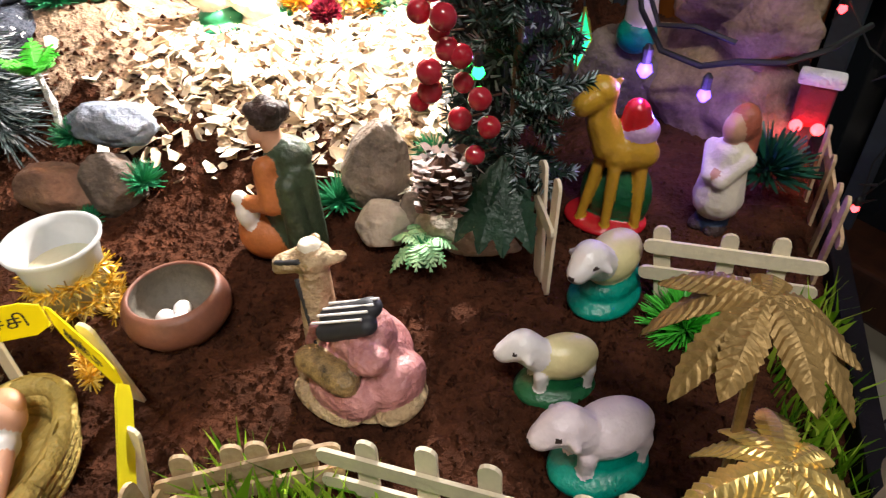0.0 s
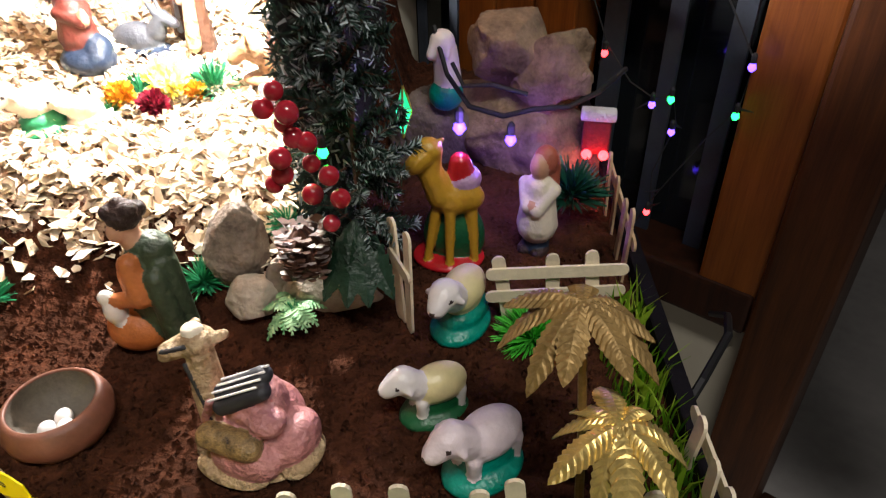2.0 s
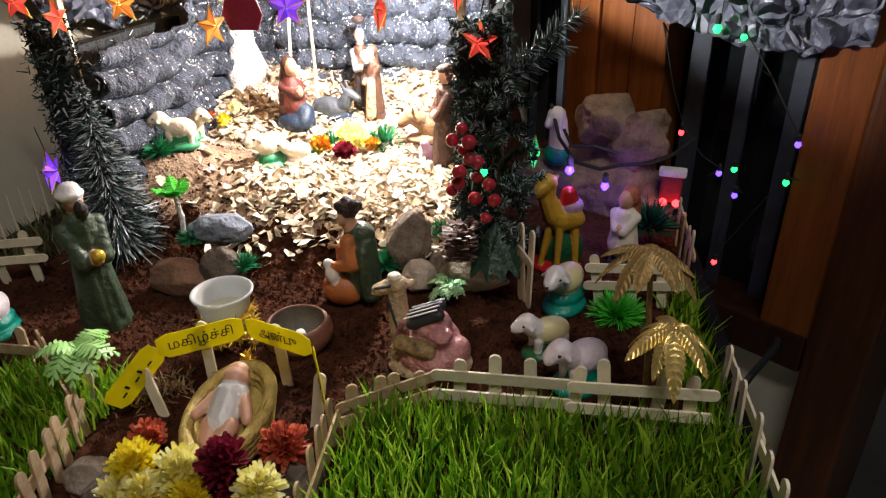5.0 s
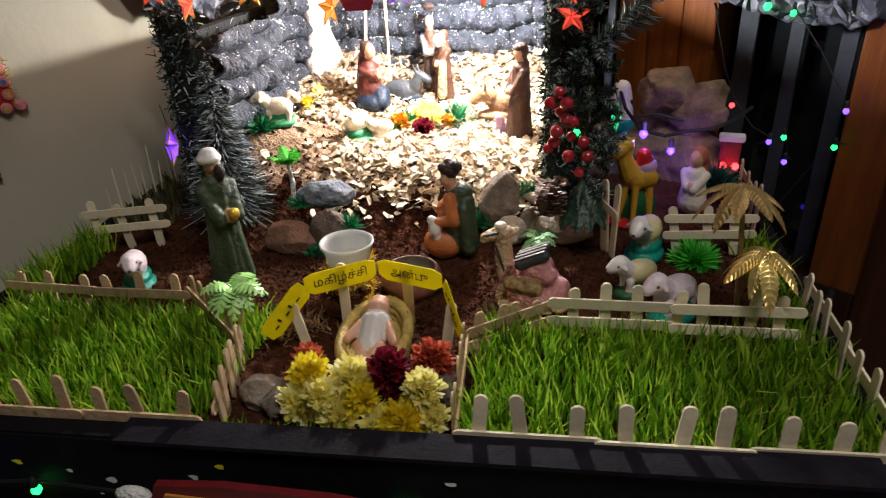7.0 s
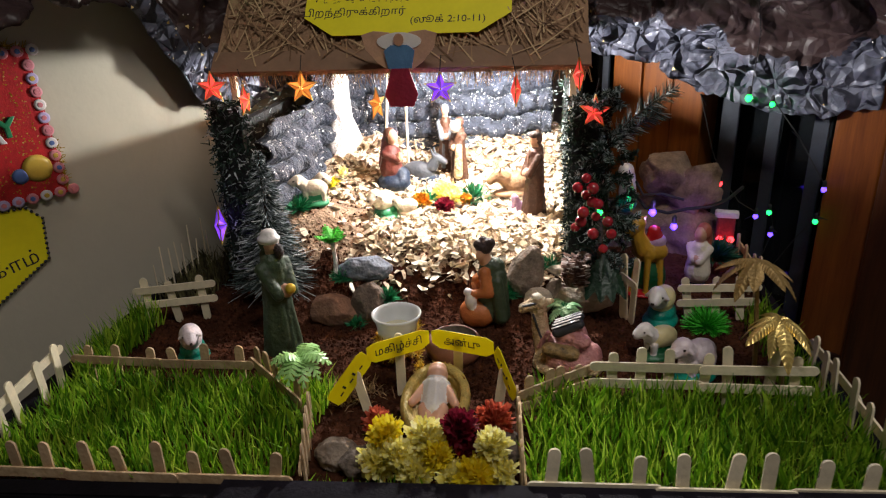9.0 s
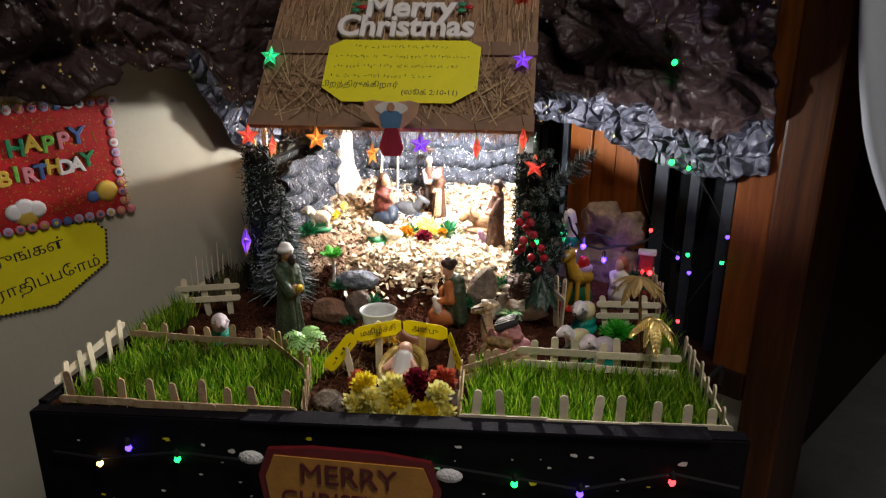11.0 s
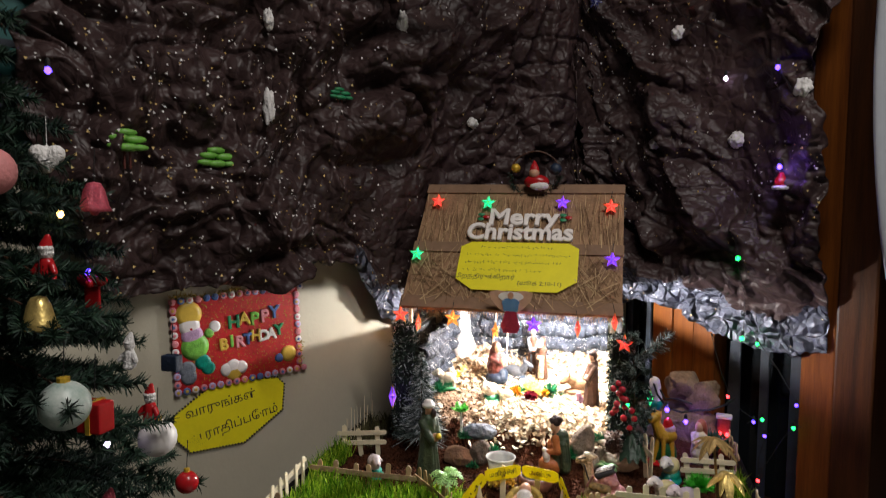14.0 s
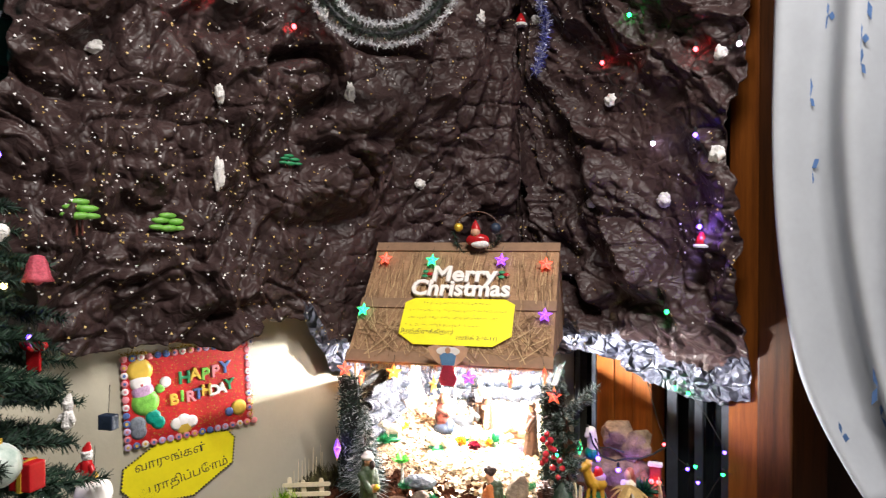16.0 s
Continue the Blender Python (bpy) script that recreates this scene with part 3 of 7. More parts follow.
for k in range(9000):
    i = rnd.randrange(len(verts))
    s, z = tone[i]
    p = verts[i]
    z = p.z
    dens = 0.30 + 0.9 * noise.noise((s * 2.5, z * 2.5, 20)) + (0.30 if s < -0.7 else 0)
    if rnd.random() > dens:
        continue
    n = Vector((1, 0, 0)) if s < -0.1 else (Vector((0, -1, 0)) if s > 0.1 else Vector((0.7, -0.7, 0)))
    p = p + n * 0.003
    r = rnd.choice((0.0011, 0.0014, 0.0019, 0.0026, 0.0034))
    t1 = Vector((0, 0, 1)).cross(n)
    a = rnd.uniform(0, 6.28)
    pts = [p + (t1 * math.cos(a + q * 2.094) + Vector((0, 0, 1)) * math.sin(a + q * 2.094)) * r + n * rnd.uniform(-0.3, 0.6) * r for q in range(3)]
    (golds if rnd.random() < 0.4 else specks).append(pts)
M_GLITS, M_GLITG = island_mix("silver_glitter", (0.6, 0.58, 0.58), (0.75, 0.72, 0.72), (0.85, 0.82, 0.82), 0.5), island_mix("gold_glitter", (0.45, 0.30, 0.08), (0.65, 0.45, 0.14), (0.78, 0.6, 0.25), 0.5)
quads_mesh("silver_glitter", specks, M_GLITS, mountain, "silver glitter specks")
quads_mesh("gold_glitter", golds, M_GLITG, mountain, "gold glitter specks")

# ---- display table with the soil bed ----
TABLE = [(-0.53, 0.0), (0.285, 0.0), (0.285, 0.75), (-0.09, 1.00), (-0.15, 0.97), (-0.53, 0.50)]
table = empty("display_table", pose(0, 0, 0), "black-painted display table with paint flecks on its front", "table")
part("tabletop", prism(TABLE, 0.68, 0.715), M_BLACK, table)
bm = bmesh.new()                                           # front board, a little higher at one end
v = [bm.verts.new(p) for p in ((-0.53, -0.02, 0.55), (0.287, -0.02, 0.55), (0.287, -0.02, 0.787), (-0.53, -0.02, 0.748), (-0.53, 0.0, 0.55), (0.287, 0.0, 0.55), (0.287, 0.0, 0.787), (-0.53, 0.0, 0.748))]
for q in ((0, 1, 2, 3), (7, 6, 5, 4), (3, 2, 6, 7), (0, 4, 5, 1), (1, 5, 6, 2), (0, 3, 7, 4)):
    bm.faces.new([v[i] for i in q])
bmesh.ops.bevel(bm, geom=bm.edges[:], offset=0.002, segments=2, affect="EDGES")
board = part("front_board", bm, M_BLACK, table, "black front board with paint flecks")
part("side_board", box(0.275, 0.0, 0.66, 0.287, 0.75, 0.757, 0.002), M_BLACK, table)
part("side_board", box(-0.532, 0.0, 0.66, -0.52, 0.50, 0.752, 0.002), M_BLACK, table)
for x, y in ((-0.50, 0.04), (0.25, 0.04), (0.25, 0.68), (-0.14, 0.90)):
    part("leg", box(x - 0.025, y - 0.025, 0, x + 0.025, y + 0.025, 0.68, 0.003), M_BLACK, table)
part("cap_strip", box(-0.225, -0.024, 0.759, 0.285, 0.001, 0.7625), mat("dark_violet_worn_paint", (0.009, 0.007, 0.012), 0.8, vary=0.6, scale=50, bump=0.15, spec=0.15), table, "worn dark strip on the front edge", m=Matrix.Translation((0, 0, 0.0145)) @ Matrix.Rotation(-0.0477, 4, "Y") @ Matrix.Translation((0, 0, -0.0145 + 0.0125)))
rnd = random.Random(3)
fleck_w, fleck_y = [], []
for k in range(70):
    x, z, r = rnd.uniform(-0.5, 0.27), rnd.uniform(0.60, 0.755), rnd.uniform(0.001, 0.005)
    n = 7
    pts = [(x + r * rnd.uniform(0.6, 1.6) * math.cos(i * 6.283 / n), -0.0215, z + r * rnd.uniform(0.4, 0.9) * math.sin(i * 6.283 / n)) for i in range(n)]
    (fleck_y if rnd.random() < 0.2 else fleck_w).append(pts)
for f in fleck_w:
    quads_mesh("fleck", [f], M_LETTER, table, "white paint fleck")
for f in fleck_y:
    quads_mesh("fleck", [f], M_YELLOW, table, "yellow paint fleck")

# soil
NX, NY = 190, 210
verts, faces, idx = [], [], {}
for j in range(NY + 1):
    for i in range(NX + 1):
        x, y = -0.522 + 0.798 * i / NX, 0.001 + 0.97 * j / NY
        inside = y < 0.50 + (x + 0.53) * 1.22 and y < 0.74 - (x - 0.285) * 0.68
        if inside:
            idx[i, j] = len(verts)
            z = soil_z(x, y)
            if y < 0.02:
                z = max(z, 0.745)
            verts.append((x, y, z))
for j in range(NY):
    for i in range(NX):
        q = [(i, j), (i + 1, j), (i + 1, j + 1), (i, j + 1)]
        if all(k in idx for k in q):
            faces.append([idx[k] for k in q])
me = bpy.data.meshes.new("soil_bed")
me.from_pydata(verts, [], faces)
# second material: soil inside the crib, paler with the bulb's light put in its colour
me.materials.append(M_SOIL), me.materials.append(mat("bulb_lit_soil", (0.20, 0.12, 0.075), 0.95, colour2=(0.42, 0.30, 0.20), scale=55, bump=0.8, bscale=200))
me.polygons.foreach_set("material_index", [1 if verts[f[0]][1] > 0.40 + 0.03 * noise.noise((verts[f[0]][0] * 30, verts[f[0]][1] * 30, 2)) and -0.40 < verts[f[0]][0] < 0.04 else 0 for f in faces])
me.polygons.foreach_set("use_smooth", [True] * len(faces))
tagged(new("soil_bed", me), "dark brown loose soil spread over the display table", "soil", kind="stuff")
# crumbs of soil
rnd = random.Random(5)
crumbs = []
for k in range(12000):
    x, y = rnd.uniform(-0.5, 0.26), rnd.uniform(0.10, 0.43 if k % 6 else 0.60)
    r = rnd.choice((0.0012, 0.0016, 0.0022, 0.0032)) * rnd.uniform(0.7, 1.25)
    c = Vector((x, y, soil_z(x, y) + r * 0.3))
    a = rnd.uniform(0, 6.28)
    pts = [c + Vector((r * math.cos(a + i * 2.09), r * math.sin(a + i * 2.09), -r * 0.4)) for i in range(3)]
    top = c + Vector((rnd.uniform(-r, r) * 0.4, rnd.uniform(-r, r) * 0.4, r * 0.8))
    crumbs += [(pts[0], pts[1], top), (pts[1], pts[2], top), (pts[2], pts[0], top)]
tagged(quads_mesh("soil_crumbs", crumbs, M_SOIL), "small brown crumbs of soil", "soil", kind="stuff")

# wood shavings
rnd = random.Random(8)
chips = []
count = 0
while count < 5600:
    x, y = rnd.uniform(-0.39, 0.045), rnd.uniform(0.36, 0.84)
    if (x + 0.340) ** 2 / 0.0085 + (y - 0.475) ** 2 / 0.016 < 1 and rnd.random() < 0.93:
        continue
    if y > 0.70 + (x + 0.40) * 1.15:
        continue
    if y < 0.44 and rnd.random() > ((y - 0.35) / 0.09) ** 1.2 * (1 - 0.6 * smooth01(-0.20, -0.34, x)):
        continue
    count += 1
    l, w = rnd.choice((rnd.uniform(0.005, 0.012), rnd.uniform(0.009, 0.023))), rnd.uniform(0.004, 0.0125)
    m = Matrix.Translation((x, y, soil_z(x, y) + rnd.uniform(0.001, 0.008))) @ Euler((rnd.gauss(0, 0.5), rnd.gauss(0, 0.5), rnd.uniform(0, 6.28))).to_matrix().to_4x4()
    bend, t = rnd.uniform(-0.35, 0.35) * l, 0.0005
    cut = rnd.uniform(0.6, 1.0)
    e1, e2, e3, e4 = [rnd.uniform(0.1, 0.45) for i in range(4)]
    up = [m @ Vector(p) for p in ((-l / 2 * cut, -w * e1, 0), (l * rnd.uniform(-0.2, 0.2), -w / 2 * rnd.uniform(0.8, 1.2), bend), (l / 2, -w * e2, 0), (l / 2 * rnd.uniform(0.75, 1), w * e3, 0), (l * rnd.uniform(-0.2, 0.2), w / 2, bend), (-l / 2, w * e4, 0))]
    n = m.to_3x3() @ Vector((0, 0, t))
    dn = [p - n for p in up]
    chips.append((up, dn))
CHIP_FACES = [(0, 1, 4, 5), (1, 2, 3, 4), (11, 10, 7, 6), (10, 9, 8, 7)] + [(i, 6 + i, 6 + (i + 1) % 6, (i + 1) % 6) for i in range(6)]
M_CHIPONE = mat("single_wood_shaving", (0.62, 0.51, 0.36), 0.8, vary=0.2, scale=60, bump=0.1, random_tint=0.35)
front = [c for c in chips if c[0][0].y < 0.47 and c[0][0].x > -0.26][:290]
front_ids = {id(c) for c in front}
verts, faces = [], []
for c in chips:
    if id(c) not in front_ids:
        b = len(verts)
        verts += [tuple(p) for p in c[0] + c[1]]
        faces += [tuple(b + i for i in f) for f in CHIP_FACES]
me = bpy.data.meshes.new("wood_shavings")
me.from_pydata(verts, [], faces)
me.materials.append(M_CHIP)
shavings = tagged(new("wood_shavings", me), "pale wood shavings strewn over the crib floor", "wood shavings", kind="stuff")
for up, dn in front:
    me = bpy.data.meshes.new("shaving")
    o = up[0].copy()
    me.from_pydata([tuple(p - o) for p in up + dn], [], CHIP_FACES)
    me.materials.append(M_CHIPONE)
    ob = new("shaving", me)
    ob.parent = shavings
    ob.matrix_basis = Matrix.Translation(o)


# grass plots
def grass(name, region, n, h0, h1, seedv, base, label, lean=0.25):
    rnd = random.Random(seedv)
    q = []
    while n:
        x, y = region(rnd)
        n -= 1
        h, w, a = rnd.uniform(h0, h1), rnd.uniform(0.0007, 0.0013), rnd.uniform(0, 6.28)
        b = Vector((x, y, base(x, y)))
        side = Vector((math.cos(a), math.sin(a), 0)) * w
        d = Vector((rnd.gauss(0, lean * 0.7), rnd.gauss(0, lean * 0.7), 1)).normalized() * h
        droop = Vector((rnd.gauss(0, 0.14), rnd.gauss(0, 0.14), -rnd.uniform(0, 0.08))) * h
        m1, top = b + d * 0.55, b + d + droop
        q.append((b - side, b + side, m1 + side * 0.8, top, m1 - side * 0.8))
    return tagged(quads_mesh(name, q, M_GRASS), label, "grass", kind="stuff")


plot_base = lambda x, y: 0.742 + 0.02 * (x + 0.2) * (1 - y * 4 if y < 0.25 else 0)
grass("grass_plot", lambda r: (r.uniform(-0.012, 0.272), r.uniform(0.008, 0.165)), 3600, 0.016, 0.042, 21, plot_base, "plot of fresh green sprouted grass behind white sticks")
grass("grass_plot", lambda r: (r.uniform(-0.505, -0.215), r.uniform(0.008, 0.165)), 3400, 0.014, 0.038, 22, plot_base, "plot of fresh green sprouted grass behind white sticks")
grass("grass_strip", lambda r: (-0.518 + r.uniform(0, 0.035), r.uniform(0.17, 0.30)), 420, 0.028, 0.055, 23, lambda x, y: 0.738, "strip of longer grass along the wall side")
grass("grass_strip", lambda r: (-0.518 + r.uniform(0, 0.07), r.uniform(0.35, 0.50)), 500, 0.02, 0.045, 27, lambda x, y: 0.738, "dry grass along the wall behind the fence").data.materials[0] = island_mix("dry_grass", (0.03, 0.025, 0.010), (0.08, 0.07, 0.025), (0.16, 0.15, 0.05), 0.8)
grass("grass_tuft", lambda r: (0.262 + r.uniform(-0.022, 0.012), r.uniform(0.17, 0.36)), 300, 0.022, 0.045, 24, lambda x, y: 0.738, "thin grass along the table edge")
grass("grass_tuft", lambda r: (r.uniform(-0.2, -0.02), r.uniform(0.006, 0.02)), 90, 0.008, 0.02, 25, lambda x, y: 0.745, "sparse short grass along the front edge")


# ---- stick fences ----
def stick_mesh(length, width=0.0095, thick=0.002):
    bm = bmesh.new()
    r, n = width / 2, 6
    out = [(r * math.cos(math.pi * i / n), length - r + r * math.sin(math.pi * i / n)) for i in range(n + 1)]
    out += [(r * math.cos(math.pi + math.pi * i / n), r + r * math.sin(math.pi + math.pi * i / n)) for i in range(n + 1)]
    lo, hi = [bm.verts.new((x, -thick / 2, z)) for x, z in out], [bm.verts.new((x, thick / 2, z)) for x, z in out]
    bm.faces.new(lo), bm.faces.new(hi[::-1])
    for i in range(len(out)):
        j = (i + 1) % len(out)
        bm.faces.new((lo[i], hi[i], hi[j], lo[j]))
    me = bpy.data.meshes.new("stick")
    bmesh.ops.recalc_face_normals(bm, faces=bm.faces)
    bm.to_mesh(me)
    bm.free()
    me.materials.append(WOOD[0])
    return me


STICKS = {}
WOOD = [M_STICK]
M_STICKW = mat("weathered_stick_wood", (0.36, 0.21, 0.10), 0.75, colour2=(0.66, 0.50, 0.31), scale=50, bump=0.15, random_tint=0.25)


def stick(parent, name, p, q):
    """A flat stick with round ends from p to q, its broad side facing across the fence line."""
    p, q = Vector(p), Vector(q)
    length = round((q - p).length, 3)
    key = (length, WOOD[0].name)
    if key not in STICKS:
        STICKS[key] = stick_mesh(length)
    ob = new(name, STICKS[key])
    z = (q - p).normalized()
    face = parent["face"].to_list() if hasattr(parent["face"], "to_list") else parent["face"]
    y = Vector(face)
    y = (y - z * y.dot(z)).normalized()
    x = y.cross(z)
    ob.parent = parent
    ob.matrix_basis = Matrix.Translation(p) @ Matrix((x, y, z)).transposed().to_4x4()
    return ob


def fence(label, p, q, n, bottom, top, rails, jitter=0.003, rail_len=0.093, skip=(), seedv=0):
    """Pickets from p to q (x, y), with rails (height, lap count) in front."""
    rnd = random.Random(seedv)
    WOOD[0] = M_STICKW if "weathered" in label or "leaning" in label else M_STICK
    p, q = Vector((*p, 0)), Vector((*q, 0))
    d = (q - p).normalized()
    nrm = Vector((d.y, -d.x, 0))
    f = empty("stick_fence", Matrix.Translation((p.x, p.y, bottom)), label, "fence", "stick fences")
    f["face"] = list(nrm)
    inv = Vector((p.x, p.y, bottom))
    for i in range(n):
        if i in skip:
            continue
        c = p + (q - p) * ((i + 0.5) / n) + d * rnd.uniform(-jitter, jitter) * 1.3
        lean = d * rnd.gauss(0, 0.08) * (top - bottom)
        dz = rnd.uniform(-0.006, 0.004)
        stick(f, "picket", c + Vector((0, 0, bottom)) - inv, c + lean + Vector((0, 0, top + dz)) - inv)
    total = (q - p).length
    for z0, z1 in rails:
        k = max(1, round(total / rail_len))
        for i in range(k):
            a, b = i / k, (i + 1) / k
            off = nrm * (0.0024 + 0.002 * (i % 2))
            pa, pb = p + (q - p) * a - d * 0.003 + off, p + (q - p) * b + d * 0.003 + off
            stick(f, "rail", pa + Vector((0, 0, z0 + (z1 - z0) * a + rnd.uniform(-0.0015, 0.0015))) - inv, pb + Vector((0, 0, z0 + (z1 - z0) * b + rnd.uniform(-0.0015, 0.0015))) - inv)
    return f


# front right, back right, front left, back left
fence("pale stick fence along the table's front edge", (-0.012, 0.004), (0.272, 0.004), 9, 0.747, 0.812, [(0.774, 0.786)], seedv=1)
fence("pale stick fence between the grass and the animals", (0.047, 0.166), (0.252, 0.172), 7, 0.737, 0.803, [(0.784, 0.783), (0.765, 0.764)], seedv=2, rail_len=0.1)
fence("weathered stick fence along the table's front edge", (-0.50, 0.004), (-0.205, 0.004), 9, 0.735, 0.792, [(0.755, 0.764)], seedv=3)
fence("weathered stick fence behind the grass plot", (-0.51, 0.170), (-0.305, 0.170), 6, 0.737, 0.787, [(0.766, 0.768)], seedv=4)
fence("weathered slanting stick fence beside the path", (-0.305, 0.172), (-0.235, 0.120), 4, 0.737, 0.788, [(0.772, 0.758)], seedv=5, rail_len=0.08)
fence("leaning sticks along the path edge", (-0.225, 0.118), (-0.200, 0.018), 6, 0.737, 0.782, [(0.760, 0.762)], seedv=6, rail_len=0.1)
fence("weathered slanting stick fence beside the green plot", (-0.024, 0.140), (0.046, 0.174), 4, 0.737, 0.787, [(0.763, 0.776), (0.750, 0.761)], seedv=7, rail_len=0.08)
fence("leaning sticks along the path edge", (-0.018, 0.020), (-0.026, 0.140), 6, 0.737, 0.786, [(0.757, 0.758)], seedv=8, rail_len=0.11)
fence("white stick fence on the wall side of the table", (-0.518, 0.165), (-0.518, 0.02), 5, 0.737, 0.79, [(0.782, 0.768)], seedv=9, rail_len=0.15)
fence("slanting stick fence on the table's open side", (0.276, 0.030), (0.270, 0.235), 7, 0.737, 0.795, [(0.772, 0.776)], seedv=10, rail_len=0.1)
fence("short white stick fence before the kneeling figure", (0.165, 0.352), (0.258, 0.358), 3, 0.737, 0.797, [(0.784, 0.784), (0.764, 0.764)], seedv=11, rail_len=0.093, jitter=0.002)
fence("upright white sticks beside the camel", (0.098, 0.360), (0.112, 0.335), 3, 0.737, 0.826, [(0.795, 0.79)], seedv=12, rail_len=0.04)
fence("grey leaning sticks at the table edge", (0.268, 0.385), (0.270, 0.50), 4, 0.737, 0.805, [(0.782, 0.785)], seedv=13, rail_len=0.12)
fence("short white stick fence beside the green shepherd", (-0.512, 0.300), (-0.418, 0.325), 3, 0.737, 0.800, [(0.786, 0.788), (0.767, 0.769)], seedv=14, rail_len=0.093, jitter=0.002)
# thin twigs along the wall
tw = empty("twig_row", pose(-0.52, 0.36, 0.737), "row of thin pale twigs along the wall", "twigs")
rnd = random.Random(31)
for k in range(12):
    y = k * 0.018 + rnd.uniform(-0.004, 0.004)
    x = 0.006 + 0.011 * k * (k > 8) + rnd.uniform(-0.003, 0.003)
    part("twig", tube([(x, y, 0), (x + rnd.uniform(-0.004, 0.004), y + rnd.uniform(-0.003, 0.003), rnd.uniform(0.055, 0.09))], 0.0014, 5, r_end=0.0009), M_STICK, tw)

# ---- the crib ----
crib = empty("crib_stable", pose(-0.18, 0.4, 0.737), "open stable with a brown thatched roof and frosted side walls", "stable")
to_crib = Matrix.Translation((0.18, -0.4, -0.737))
RX0, RX1 = -0.41, 0.05
slope = math.atan2(0.26, 0.232)
ROOF = Matrix.Translation((-0.18, 0.398, 1.04)) @ Matrix.Rotation(slope, 4, "X")      # local x across, y up the slope, z outwards
LEN = math.hypot(0.26, 0.232)
roof = part("roof", box(-0.23, 0, -0.006, 0.23, LEN, 0.0, 0.001), M_ROOF, crib, "brown paper roof panel", m=to_crib @ ROOF)
M_STRIP = mat("smooth_brown_paper", (0.23, 0.135, 0.080), 0.8, vary=0.2, scale=15, bump=0.15)
for y0, y1, z in ((0.0, 0.03, 0.004), (0.148, 0.176, 0.005), (LEN - 0.024, LEN + 0.003, 0.005)):
    part("strip", box(-0.232, y0, 0, 0.232, y1, z, 0.001), M_STRIP, roof, "smooth brown paper strip")
rnd = random.Random(41)
straws = []
for k in range(900):
    x = rnd.uniform(-0.228, 0.228)
    lowband = rnd.random() < 0.55
    y = rnd.uniform(0.03, 0.14) if lowband else rnd.uniform(0.176, 0.31)
    a = rnd.gauss(0, 0.75 if lowband else 0.10)
    l = rnd.uniform(0.03, 0.085)
    d, n = Vector((math.sin(a), math.cos(a), rnd.uniform(-0.02, 0.05))) * l, Vector((math.cos(a), -math.sin(a), 0)) * 0.0006
    p = Vector((x, y - l * 0.4, rnd.uniform(0.001, 0.006)))
    if p.y + d.y > LEN - 0.02 or abs(p.x + d.x) > 0.232:
        continue
    straws.append((p - n * 1.6, p + n * 1.6, p + d + n * 0.9, p + d - n * 0.9))
for k in range(420):                                       # fringe along the eave
    x, l = rnd.uniform(-0.23, 0.23), rnd.uniform(0.008, 0.026)
    p, n = Vector((x, 0.006, rnd.uniform(-0.005, 0.003))), Vector((0.0006, 0, 0))
    d = Vector((rnd.gauss(0, 0.35) * l, -l * 0.8, -l * 0.5))
    straws.append((p - n, p + n, p + d + n * 0.4, p + d - n * 0.4))
M_STRAWS = island_mix("dry_straw", (0.11, 0.055, 0.024), (0.31, 0.18, 0.09), (0.55, 0.38, 0.20), 0.8)
quads_mesh("straw", straws, M_STRAWS, roof, "loose brown straw")
bm = bmesh.new()                                           # back slope and closed gables
v = [bm.verts.new(p) for p in ((-0.23, 0.232, 0.562), (0.23, 0.232, 0.562), (0.23, 0.44, 0.33), (-0.23, 0.44, 0.33))]
bm.faces.new(v)
part("back_slope", bm, M_ROOF, crib, "brown back slope").modifiers.new("thick", "SOLIDIFY").thickness = 0.004
for x in (-0.226, 0.226):
    bm = bmesh.new()
    v = [bm.verts.new((x, y, z)) for y, z in ((0.012, 0.312), (0.425, 0.312), (0.425, 0.34), (0.232, 0.556))]
    bm.faces.new(v)
    part("gable", bm, M_ROOF, crib, "brown gable board").modifiers.new("thick", "SOLIDIFY").thickness = 0.004
for x in (-0.212, 0.213):
    part("post", box(x + 0.18 - 0.18 - 0.004, 0.012, 0, x + 0.004, 0.020, 0.31, 0.001), M_STICK, crib, "thin pale post")
M_PANEL = mat("dark_side_panel", (0.012, 0.013, 0.015), 0.8, vary=0.4, scale=40, bump=0.4)
for name, x0, x1, yb, zt in (("side_wall", -0.235, -0.222, 0.26, 0.235), ("side_wall", 0.218, 0.232, 0.38, 0.246)):
    wall = part(name, box(x0, 0.015, 0.0, x1, yb, zt, 0.001), M_PANEL, crib, "dark side wall covered with frosted leaves")
    fr = []
    for k in range(2600):
        y, z = rnd.uniform(0.0, yb), rnd.uniform(0.005, 0.26 if y < 0.06 else zt - 0.005)
        if rnd.random() < 0.4:
            y = rnd.uniform(-0.012, 0.03)
        x = rnd.choice((x0 - 0.002, x1 + 0.002)) if y > 0.02 else rnd.uniform(x0 - 0.012, x1 + 0.012)
        d = Vector((rnd.gauss(0, 1), rnd.gauss(0, 1), rnd.gauss(0, 1))).normalized() * rnd.uniform(0.004, 0.010)
        n = d.cross(Vector((rnd.gauss(0, 1), rnd.gauss(0, 1), rnd.gauss(0, 1)))).normalized() * 0.0011
        c = Vector((x, y, z))
        fr.append((c - n, c + n, c + d + n * 0.5, c + d - n * 0.5))
    quads_mesh("frosted_leaves", fr, M_FROSTDARK, wall, "dark frosted tinsel leaves")
